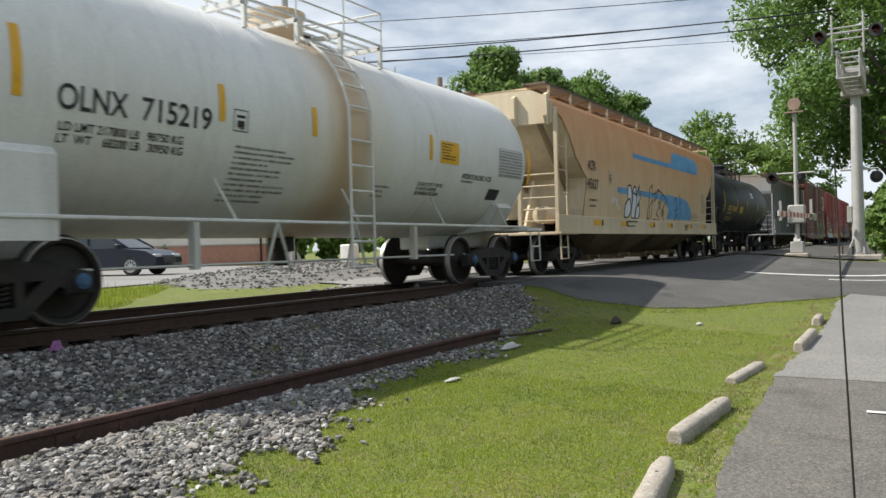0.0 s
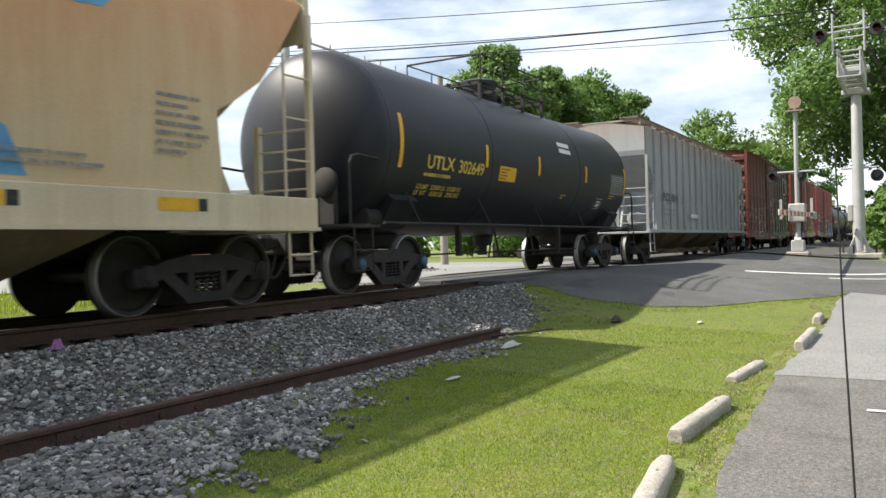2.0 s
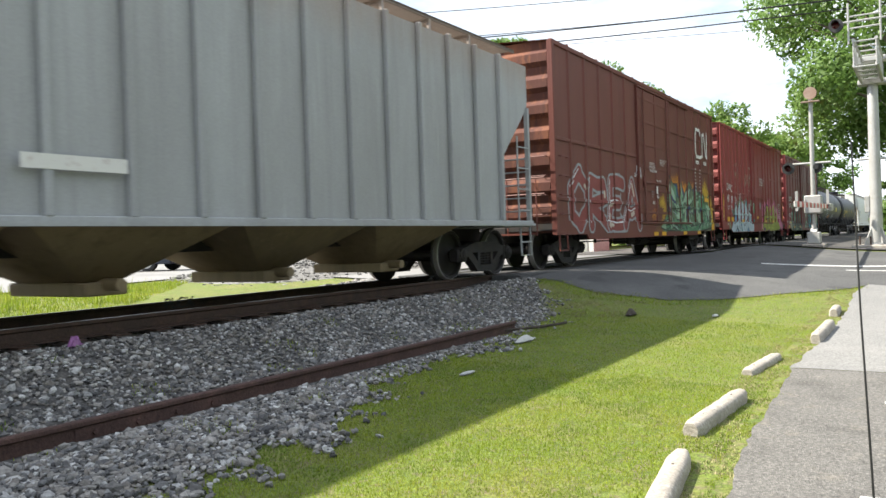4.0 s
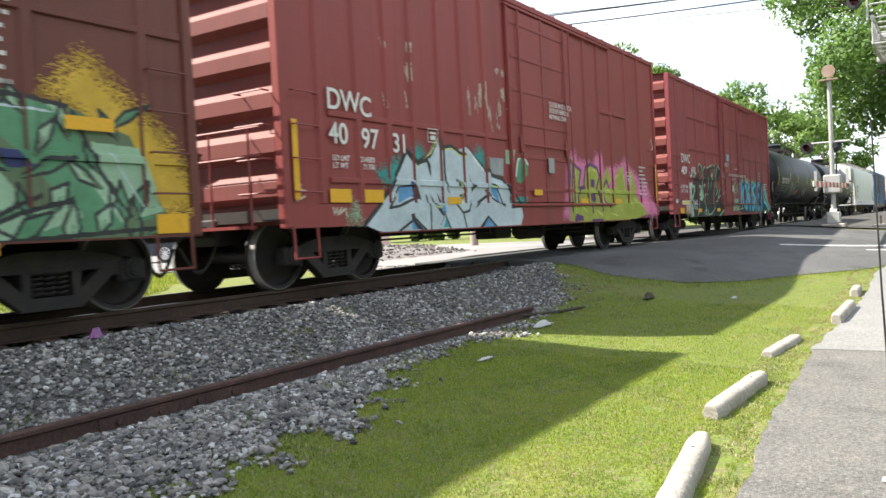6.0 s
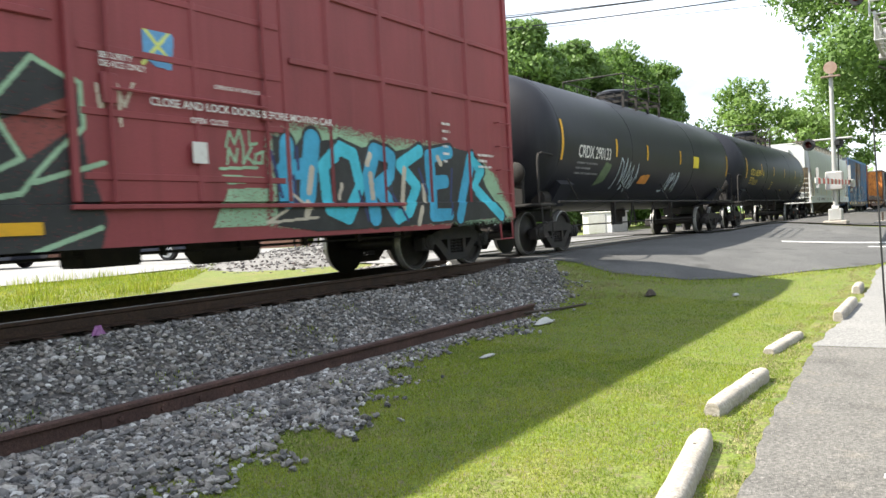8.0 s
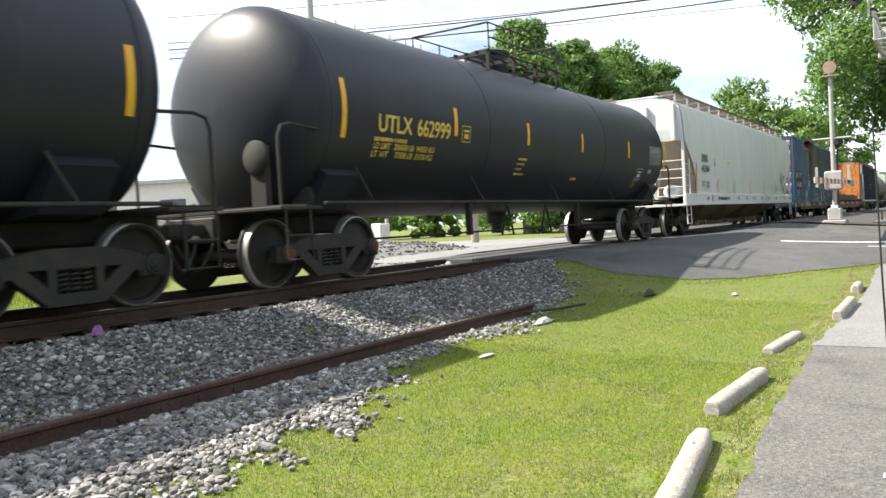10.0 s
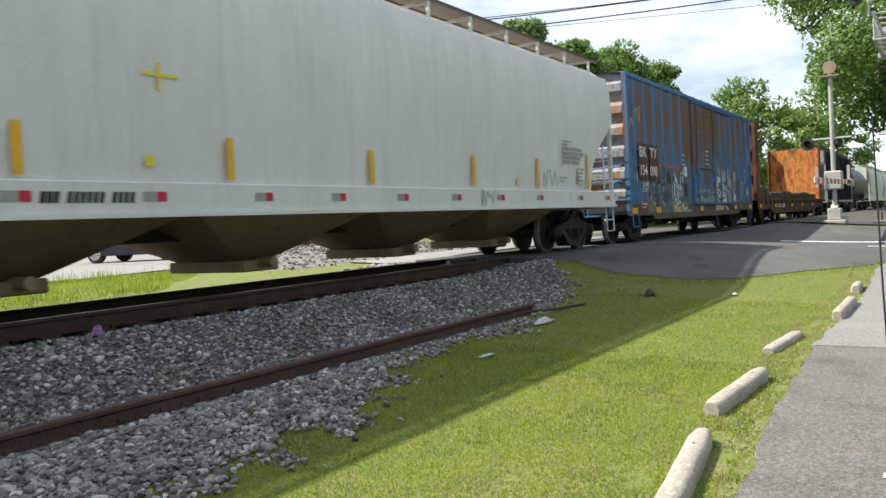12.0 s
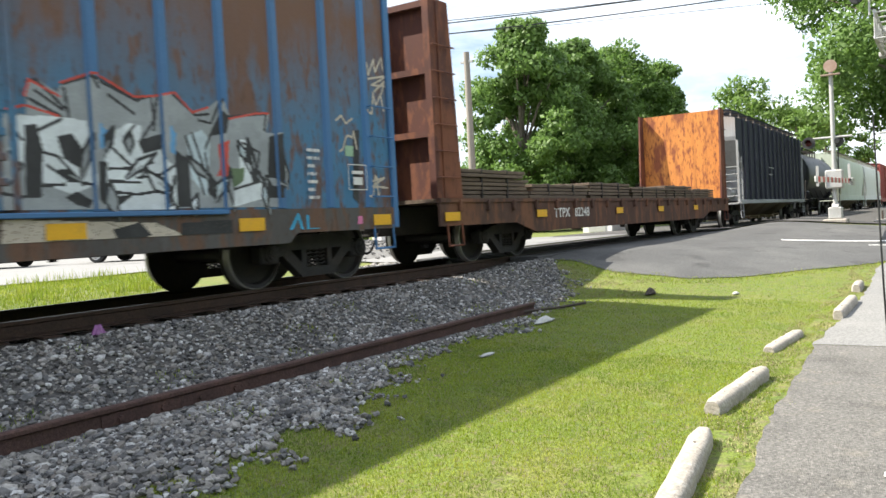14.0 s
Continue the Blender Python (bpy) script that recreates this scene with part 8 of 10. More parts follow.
# ---- bulkhead flat car ----
GRIMERUST = paint("grimy_rust", (0.085, 0.042, 0.03), 0.85, (0.05, 0.035, 0.03), 0.7, (0.17, 0.075, 0.04))
s0, s1 = 96.1, 115.1
mid, half = (s0 + s1) / 2, (s1 - s0) / 2
c = car("bulkhead_flat_car", "rusty bulkhead flat car loaded with low stacks of boards", "flat car", mid)
prof = [(-half, 0.72), (-half + 2.6, 0.72), (-half + 3.4, 0.52), (half - 3.4, 0.52), (half - 2.6, 0.72), (half, 0.72), (half, 1.16), (-half, 1.16)]
for y in (-1.5, 1.46):
    part("side_sill", Shape().prism(prof, "y", y, y + 0.04).prism([(-half, 1.1), (half, 1.1), (half, 1.16), (-half, 1.16)], "y", y - 0.03, y + 0.07), GRIMERUST, c)
part("centre_sill", Shape().box(-half, -0.3, 0.6, half, 0.3, 1.1, 0.02), UNDER, c)
k = -half + 0.1
while k < half - 0.1:
    part("deck_plank", Shape().box(k, -1.46, 1.11, k + 0.29, 1.46, 1.17), LUMBER, c)
    k += 0.3
for k in range(20):
    x = -half + 0.6 + (2 * half - 1.2) * k / 19
    part("stake_pocket", Shape().box(x - 0.05, -1.56, 0.95, x + 0.05, -1.5, 1.14, 0.01), GRIMERUST, c)
for d in (-1, 1):
    e = d * (half - 0.15)
    a, b = sorted((e, e - d * 0.08))
    part("bulkhead_sheet", Shape().box(a, -1.45, 1.17, b, 1.45, 4.32), RUSTORANGE if d > 0 else RUSTRED, c, "orange sheet with peeling rust" if d > 0 else "")
    for y in (-1.4, -0.5, 0.5, 1.4):
        part("bulkhead_post", Shape().prism([(e + d * 0.002, 1.17), (e + d * 0.14, 1.17), (e + d * 0.14, 4.3), (e + d * 0.002, 4.32)], "y", y - 0.06, y + 0.06), RUSTRED, c)
    for y in (-1.47, 1.41):
        part("bulkhead_web", Shape().prism([(e - d * 0.08, 1.17), (e - d * 0.62, 1.17), (e - d * 0.55, 2.4), (e - d * 0.42, 4.34), (e - d * 0.08, 4.34)], "y", y, y + 0.06), RUSTRED, c)
    for z in (2.2, 3.2, 4.26):
        part("bulkhead_beam", Shape().box(min(e, e + d * 0.14), -1.44, z - 0.05, max(e, e + d * 0.14), 1.44, z + 0.05), RUSTRED, c)
    for k in range(6):
        part("grab_iron", Shape().tube([(e + d * 0.14, -1.5, 1.5 + 0.42 * k), (e - d * 0.45, -1.54, 1.5 + 0.42 * k)], 0.014, 5), RUSTRED, c)
    part("sill_step", Shape().tube([(d * half - d * 0.2, -1.5, 0.75), (d * half - d * 0.2, -1.52, 0.4), (d * half - d * 0.65, -1.52, 0.4), (d * half - d * 0.65, -1.5, 0.75)], 0.02, 6), RUSTRED, c)
    coupler(c, d * half, d)
    truck(c, d * 6.5)
flat_text("TTPX   82248", 0.19, 100.35 - mid, 0.78, -1.504, CHALK, c, "car_number", None, 1.2)
sill_marks(c, mid, 0.8, [96.2, 99.5, 103.8, 107.0, 110.5], 0.45, -1.535, 0.14)
FLATCAR = c
rnd = random.Random(2)
for x0, x1, n in ((97.0, 99.55, 7), (99.75, 102.6, 4), (102.7, 105.4, 5), (105.6, 108.4, 4), (108.5, 111.2, 5), (111.3, 113.9, 4)):
    st = car("board_stack", "low stack of weathered boards strapped on the flat car", "lumber stack", mid)
    st["group"] = "stacks of boards"
    for k in range(n):
        for j in range(4):
            y = -1.3 + 0.66 * j
            dx = rnd.uniform(-0.17, 0.17)
            part("board", Shape().box(x0 - mid + dx, y + dx * 0.15, 1.175 + 0.075 * k, x1 - mid + dx, y + 0.6 + dx * 0.15, 1.234 + 0.075 * k + (0.016 if j in (1, 2) else 0.0), 0.006), LUMBER, st)
    part("steel_band", Shape().box(x0 - mid + 0.8, -1.31, 1.17, x0 - mid + 0.84, 1.31, 1.18 + 0.075 * n), UNDER, st)
    part("steel_band", Shape().box(x1 - mid - 0.8, -1.31, 1.17, x1 - mid - 0.76, 1.31, 1.18 + 0.075 * n), UNDER, st)

# ---- cars that stay far off ----
c, mid = hopper_car(116.9, 132.0, 6.3, "dark grey covered hopper car with pale ends", FLAT, DARKGREY, HOPPERGREY, (0.95, 1.1), 3, DARKGREY, [-6.5 + 1.0 * k for k in range(14)], 3.1, slope=HOPPERGREY)
bars(c, -2.0, 2.5, 1.5, 2, 0.3, CHALK, -1.553)
c, mid, wr = tank_car(133.4, 146.0, 4.8, "black tank car far down the train", TANKBLACK, UNDER)
c, mid = hopper_car(147.4, 165.0, 7.3, "pale green covered hopper car far down the train", CURVED, GREENWHITE, GREENWHITE, (0.98, 1.34), 4, WALKBROWN, ladder_top=2.75, slope=SLOPE)
c, mid = hopper_car(166.3, 183.5, 7.2, "white covered hopper car far down the train", CURVED, HOPPERWHITE, HOPPERWHITE, (0.98, 1.34), 4, WALKBROWN, ladder_top=2.75, slope=SLOPE)
c, mid, face, marks = boxcar(184.8, 199.4, 5.88, "red boxcar at the tail of the train", 0.84, 4.9, BOXRED, BOXRED, PINKRED, even(-7.3, -1.35, 6) + even(1.5, 7.3, 6), (-1.25, 1.4))
c, mid, face, marks = boxcar(200.8, 215.4, 5.88, "brown boxcar at the tail of the train", 0.84, 4.9, CNBROWN, CNBROWN, RUSTRED, even(-7.3, -1.35, 6) + even(1.5, 7.3, 6), (-1.25, 1.4))


# ---- level crossing and track bed ----
def tie_row():
    t = thing("track_ties", "dark creosoted timber ties under the rails", "railway ties", kind="structure")
    base = Shape().box(-0.11, -1.3, -0.16, 0.11, 1.3, 0.0, 0.015).mesh("tie", TIEM)
    plate = Shape().box(-0.1, -0.95, 0, 0.1, -0.56, 0.014).box(-0.1, 0.56, 0, 0.1, 0.95, 0.014).mesh("tie_plate", RAILM)
    rnd = random.Random(4)
    for k in range(150):
        x = -12 + 0.53 * k
        if 14.0 < x < 27.8:
            continue
        part("tie", base, None, t, at=pose(x, YC + rnd.uniform(-0.04, 0.04), RAIL - 0.186, 0, 0, rnd.uniform(-1, 1)))
        part("tie_plate", plate, None, t, at=pose(x, YC, RAIL - 0.186))
    return t


tie_row()
cp = thing("crossing_panels", "dark rubber and asphalt crossing panels between the rails", "crossing panels", kind="structure")
for x in steps((14.1, 2.4), 28.5)[:-1]:
    for y0, y1 in ((6.90, 7.53), (7.68, 8.33), (8.37, 9.02), (9.17, 9.80)):
        part("panel", Shape().box(x + 0.01, y0, RAIL - 0.2, x + 2.39, y1, RAIL - 0.006, 0.01), ROADM, cp)


def scatter_stones(name, pts, material, label, sizes, seed):
    """Crushed stones as one mesh: angular lumps of twenty faces."""
    rs = np.random.RandomState(seed)
    bm = bmesh.new()
    bmesh.ops.create_icosphere(bm, subdivisions=1, radius=1)
    V = np.array([v.co[:] for v in bm.verts])
    F = np.array([[v.index for v in f.verts] for f in bm.faces])
    bm.free()
    n = len(pts)
    P = np.array(pts)
    r = rs.uniform(*sizes, n) * (1 + 0.7 * (rs.rand(n) > 0.94))
    S = V[None] * rs.uniform(0.6, 1.25, (n, len(V), 1)) * np.stack([r * rs.uniform(0.8, 1.35, n), r * rs.uniform(0.8, 1.35, n), r * rs.uniform(0.5, 0.95, n)], 1)[:, None]
    a, b = rs.uniform(0, math.tau, n), rs.uniform(-0.6, 0.6, n)
    ca, sa, cb, sb = np.cos(a)[:, None], np.sin(a)[:, None], np.cos(b)[:, None], np.sin(b)[:, None]
    X, Y, Z = S[..., 0], S[..., 1], S[..., 2]
    Y, Z = Y * cb - Z * sb, Y * sb + Z * cb
    X, Y = X * ca - Y * sa, X * sa + Y * ca
    co = np.stack([X, Y, Z], -1) + P[:, None]
    faces = (F[None] + (np.arange(n) * len(V))[:, None, None]).reshape(-1, 3)
    me = bpy.data.meshes.new(name)
    me.from_pydata(co.reshape(-1, 3).tolist(), [], faces.tolist())
    me.materials.append(material)
    return tagged(new(name, me), label, "gravel", kind="stuff")


def stone_field(seed, count, x0, x1, y0, y1, keep, sink=0.005):
    rs = np.random.RandomState(seed)
    out = []
    for x, y in zip(rs.uniform(x0, x1, count), rs.uniform(y0, y1, count)):
        if keep(x, y):
            out.append((x, y, lie(x, y) + sink + rs.uniform(-0.01, 0.028)))
    return out


def near_bed(x, y):
    e = bed_edge(x)
    if y < e - 0.8 or (x > 13.4 and y < 6.4) or abs(y - 4.95) < 0.11 and x < 9.9:
        return False
    if y < e + 0.45:
        return (y - e + 0.35) / 0.9 + 0.5 * noise.noise((x * 2.5, y * 2.5, 0)) > 0.5 + 0.55 * noise.noise((x * 31, y * 31, 1))
    if 7.5 < y < 7.7 or y > 7.0 and abs((x + 12.265) % 0.53 - 0.265) < 0.13:
        return False
    return True


pts = stone_field(1, 26000, 1.6, 9.0, 3.2, 7.4, near_bed) + stone_field(2, 14000, 8.5, 14.2, 3.8, 7.4, near_bed) + stone_field(8, 9000, 1.0, 6.0, 3.2, 5.2, near_bed)
scatter_stones("ballast_stones", pts, STONE, "loose grey angular ballast stones", (0.012, 0.029), 3)
pts = stone_field(5, 8000, 0, 14.2, 7.7, 11.0, lambda x, y: not 8.98 < y < 9.24 and (y > 9.7 or abs((x + 12.265) % 0.53 - 0.265) > 0.12), 0.0)
scatter_stones("ballast_stones_between_rails", pts, STONE, "dirty ballast stones between and beyond the rails", (0.03, 0.055), 4)
# mound of pale stone by the far signal
mound = Shape()
mv = []
for i in range(25):
    for j in range(17):
        x, y = 12.0 + 0.42 * i, 11.4 + 0.42 * j
        h = 0.42 * max(0.0, 1 - ((x - 17.2) / 5.0) ** 2 - ((y - 14.4) / 3.2) ** 2) + 0.05 * noise.noise((x * 1.3, y * 1.3, 2))
        mv.append((x, y, lie(x, y) - 0.06 + h))
mound.add(mv, [(i * 17 + j, (i + 1) * 17 + j, (i + 1) * 17 + j + 1, i * 17 + j + 1) for i in range(24) for j in range(16)], True)
PALEGRAVEL = mat("pale_gravel", (0.14, 0.138, 0.135), 0.95, 0, [((0.20, 0.196, 0.19), 14, 0.45, 0.6, 0.8), ((0.2, 0.19, 0.18), 5, 0.5, 0.7, 0.7)], 0.4, 0.9, 25)
solid("gravel_mound", mound, PALEGRAVEL, "low mound of pale crushed stone by the signal base", "gravel", kind="structure")
rs = np.random.RandomState(12)
pts = []
for _ in range(2600):
    i, j = rs.randint(1, 23), rs.randint(1, 15)
    p = mv[i * 17 + j]
    pts.append((p[0] + rs.uniform(-0.25, 0.25), p[1] + rs.uniform(-0.25, 0.25), p[2] + 0.02))
PALESTONE = island_mat("pale_stone", [(0.10, 0.10, 0.098), (0.17, 0.168, 0.165), (0.13, 0.128, 0.125), (0.23, 0.226, 0.22), (0.08, 0.078, 0.076)], 0.9, 0.3)
scatter_stones("gravel_mound_stones", pts, PALESTONE, "loose pale stones on the mound", (0.022, 0.045), 6)


# ---- grass ----
def blades(name, pts, heights, width, material, label, seed, tilt=0.6):
    rs = np.random.RandomState(seed)
    P = np.array(pts)
    n = len(P)
    h = rs.uniform(*heights, n) * (0.7 + 0.6 * rs.rand(n))
    a = rs.uniform(0, math.tau, n)
    w = width * rs.uniform(0.6, 1.3, n)
    side = np.stack([np.cos(a) * w, np.sin(a) * w, np.zeros(n)], 1)
    b = rs.uniform(0, math.tau, n)
    lean = np.stack([np.cos(b) * h * tilt * rs.rand(n), np.sin(b) * h * tilt * rs.rand(n), h], 1)
    co = np.stack([P - side, P + side, P + lean * [0.45, 0.45, 0.6] + side * 0.7, P + lean * [0.45, 0.45, 0.6] - side * 0.7, P + lean], 1).reshape(-1, 3)
    k = np.arange(n) * 5
    faces = np.concatenate([np.stack([k, k + 1, k + 2, k + 3], 1).tolist(), ]).tolist() + np.stack([k + 3, k + 2, k + 4], 1).tolist()
    me = bpy.data.meshes.new(name)
    me.from_pydata(co.tolist(), [], faces)
    me.materials.append(material)
    return tagged(new(name, me), label, "grass", kind="stuff")


def lawn(seed, count, x0, x1, y0, y1, keep):
    rs = np.random.RandomState(seed)
    return [(x, y, lie(x, y) - 0.004) for x, y in zip(rs.uniform(x0, x1, count), rs.uniform(y0, y1, count)) if keep(x, y)]


def on_lawn(x, y):
    e = bed_edge(x)
    if x > road_near(y) + 0.05 + 0.2 * noise.noise((x * 5, y * 5, 0)):
        return False
    if y > e - 0.45:
        return y < e + 0.6 and (y - e + 0.35) / 0.9 + 0.5 * noise.noise((x * 2.5, y * 2.5, 0)) < 0.62 + 0.5 * noise.noise((x * 9, y * 9, 1))
    if y < park_edge(x) + 0.1:
        return y > park_edge(x) - 0.12 and noise.noise((x * 4, y * 4, 7)) > 0.1
    if y < 1.5:
        return noise.noise((x * 3, y * 3, 4)) > -0.25
    return noise.noise((x * 2.2, y * 2.2, 9)) > -0.52 or noise.noise((x * 11, y * 11, 3)) > 0


pts = lawn(3, 120000, 2.6, 7.5, 0.8, 4.6, on_lawn) + lawn(4, 70000, 7.5, 12.5, 0.9, 5.4, on_lawn) + lawn(5, 32000, 12.5, 18.0, 1.0, 6.4, on_lawn)
blades("lawn_grass", pts, (0.011, 0.026), 0.0027, GRASSM, "short mown green lawn grass", 6)
tuft = lambda x, y: noise.noise((x * 1.9, y * 1.9, 5)) > 0.3 and y > bed_edge(x) and abs(y - 4.95) > 0.1
pts = lawn(7, 14000, 2.0, 13.0, 3.6, 6.6, tuft)
blades("weeds_in_ballast", pts, (0.03, 0.07), 0.005, GRASSM, "small green weeds growing through the ballast", 8, 0.9)
pts = lawn(9, 60000, -1.0, 14.5, 10.4, 16.2, lambda x, y: y < 16.0 - 0.06 * x and y > 10.5 + max(0.0, x - 7.5) * 0.8 + 0.3 * noise.noise((x, y, 2)))
blades("verge_grass", pts, (0.025, 0.075), 0.006, GRASSM, "unmown sunlit grass on the far verge", 10)
pts = [p for p in pts if noise.noise((p[0] * 1.1, p[1] * 1.1, 6)) > 0.25][::3]
blades("verge_weeds", pts, (0.1, 0.26), 0.006, GRASSM, "taller seeding weeds on the far verge", 11, 0.4)


DRYM = island_mat("dry_grass", [(0.30, 0.25, 0.12), (0.22, 0.19, 0.09), (0.38, 0.33, 0.18), (0.17, 0.20, 0.05), (0.26, 0.22, 0.13)], 0.8)
pts = lawn(21, 70000, 2.8, 17.5, 0.85, 1.75, lambda x, y: park_edge(x) - 0.15 < y < park_edge(x) + 0.42 and noise.noise((x * 2.5, y * 5, 1)) > -0.1)
blades("dry_edge_grass", pts, (0.008, 0.024), 0.0028, DRYM, "dry straw and creeping weeds along the asphalt edge", 22, 1.6)
pts = lawn(23, 34000, 2.6, 13.5, 3.2, 5.8, lambda x, y: abs(y - bed_edge(x)) < 0.5 and noise.noise((x * 4, y * 4, 8)) > 0.0)
blades("dry_bed_grass", pts, (0.008, 0.024), 0.003, DRYM, "dry grass and straw where lawn meets ballast", 24, 1.4)


pts = lawn(25, 26000, 13.2, 18.6, 1.1, 6.6, lambda x, y: -0.5 < x - road_near(y) < 0.12 + 0.18 * noise.noise((x * 3, y * 3, 6)))
blades("road_edge_grass", pts, (0.02, 0.05), 0.004, GRASSM, "grass creeping over the edge of the crossing road", 26, 1.0)
pts = lawn(27, 9000, 11.6, 14.6, 4.2, 6.4, lambda x, y: x < road_near(y) + 0.1 and noise.noise((x * 2.2, y * 2.2, 3)) > 0.05)
blades("worn_corner_grass", pts, (0.015, 0.04), 0.004, DRYM, "worn straw and bare patches at the corner of the crossing", 28, 1.5)


# ---- car stops, litter ----
def car_stop(x0, y0, x1, y1, label, h=0.094, hold=0.0):
    d = Vector((x1 - x0, y1 - y0, 0))
    L = d.length
    prof = [(-0.072, -0.05), (0.072, -0.05), (0.072, h * 0.4), (0.068, h * 0.65), (0.056, h * 0.85), (0.034, h * 0.97), (0.0, h), (-0.034, h * 0.97), (-0.056, h * 0.85), (-0.068, h * 0.65), (-0.072, h * 0.4)]
    ps, m = Shape(), len(prof)
    ks = 13
    v = []
    for k in range(ks):
        e = 0.72 if k in (0, ks - 1) else 1.0
        for a, b in prof:
            j = 0.006 * noise.noise((k * 1.7, a * 30, b * 30 + x0))
            v.append((L * k / (ks - 1), a * e + j, b * (0.9 if e < 1 else 1) + j))
    ps.add(v, [(k * m + i, (k + 1) * m + i, (k + 1) * m + (i + 1) % m, k * m + (i + 1) % m) for k in range(ks - 1) for i in range(m)] + [tuple(range(m))[::-1], tuple((ks - 1) * m + i for i in range(m))], True)
    t = thing("car_stop", label, "car stop", pose(x0, y0, lie(x0, y0) + 0.004 - hold, 0, 0, math.degrees(math.atan2(d.y, d.x))), "concrete car stops")
    part("concrete_bar", ps, CONC, t)
    for k in (0.22, 0.78):
        part("anchor_pin", Shape().lathe([(h - 0.01, 0), (h - 0.01, 0.009), (h + 0.003, 0.008), (h + 0.003, 0)], "z", (L * k, 0, 0), 8), RAILM, t)
    return t


car_stop(3.2, 1.12, 4.98, 1.36, "weathered concrete car stop at the lawn's edge")
car_stop(5.62, 1.47, 7.05, 1.41, "weathered concrete car stop pushed into the grass")
car_stop(8.2, 1.58, 9.45, 1.5, "sunken concrete car stop half buried in grass", 0.09, 0.03)
car_stop(10.8, 1.26, 12.65, 1.27, "weathered concrete car stop at the lawn's edge", 0.13)
car_stop(14.2, 1.38, 15.0, 1.4, "short broken concrete car stop by the road", 0.13)

PALE = mat("pale_litter", (0.42, 0.42, 0.40), 0.6, 0, [((0.45, 0.44, 0.42), 12, 0.4, 0.7, 0.6)], 0.1)
PURPLE = mat("purple_plastic", (0.20, 0.07, 0.20), 0.5, 0, [((0.3, 0.14, 0.3), 14, 0.4, 0.7, 0.7)], 0.1)


def crumple(name, x, y, w, d, h, material, label, category, seed):
    s = Shape()
    v = []
    for i in range(7):
        for j in range(6):
            a, b = (i / 6 - 0.5), (j / 5 - 0.5)
            v.append((a * w, b * d * (1 - abs(a)), h * max(0.05, 1 - (2 * a) ** 2 - (2 * b) ** 2) + 0.3 * h * noise.noise((i * 0.9 + seed, j * 0.9, 0))))
    s.add(v, [(i * 6 + j, (i + 1) * 6 + j, (i + 1) * 6 + j + 1, i * 6 + j + 1) for i in range(6) for j in range(5)])
    s.add([(p[0], p[1], -0.01) for p in v], [(i * 6 + j, i * 6 + j + 1, (i + 1) * 6 + j + 1, (i + 1) * 6 + j) for i in range(6) for j in range(5)])
    return solid(name, s, material, label, category, at=pose(x, y, lie(x, y) + 0.02))


crumple("litter", 9.0, 4.36, 0.5, 0.16, 0.06, PALE, "crumpled pale scrap lying on the grass edge", "litter", 1)
crumple("litter", 6.75, 3.9, 0.26, 0.08, 0.015, PALE, "flattened pale scrap in the lawn", "litter", 4)
crumple("dead_clump", 12.4, 4.12, 0.34, 0.16, 0.10, TIEM, "dark dead clump of roots in the lawn", "debris", 7)
crumple("purple_scrap", 4.55, 6.85, 0.16, 0.12, 0.10, PURPLE, "faded purple plastic scrap against the rail", "litter", 9)
crumple("flat_stone", 13.2, 3.0, 0.2, 0.1, 0.03, PALE, "pale stone by the road edge", "stone", 3)
solid("broken_stick", Shape().tube([(9.6, 4.95, lie(9.6, 4.95) + 0.05), (10.3, 4.7, lie(10.3, 4.7) + 0.04), (10.9, 4.6, lie(10.9, 4.6) + 0.03)], 0.02, 6), TIEM, "dark weathered stick in the gravel", "stick")

# ---- crossing signals ----
GALV = mat("galvanised_steel", (0.44, 0.44, 0.43), 0.5, 0.25, [((0.34, 0.33, 0.31), 2, 0.4, 0.7, 0.7), ((0.30, 0.24, 0.18), 7, 0.58, 0.75, 0.6)], 0.1, 0.1)
DARKMETAL = mat("black_signal_metal", (0.02, 0.02, 0.02), 0.5, 0, [((0.05, 0.05, 0.05), 5, 0.4, 0.7, 0.6)])
REDLENS = mat("red_lens", (0.05, 0.004, 0.004), 0.2)
REDP = mat("gate_red", (0.5, 0.05, 0.04), 0.5, 0, [((0.3, 0.06, 0.05), 6, 0.4, 0.7, 0.6)])
WHITEP = mat("gate_white", (0.72, 0.71, 0.68), 0.5, 0, [((0.5, 0.48, 0.45), 6, 0.4, 0.7, 0.6)])
BRONZE = mat("bell_bronze", (0.30, 0.20, 0.15), 0.5, 0.2, [((0.42, 0.34, 0.28), 6, 0.4, 0.7, 0.6)])


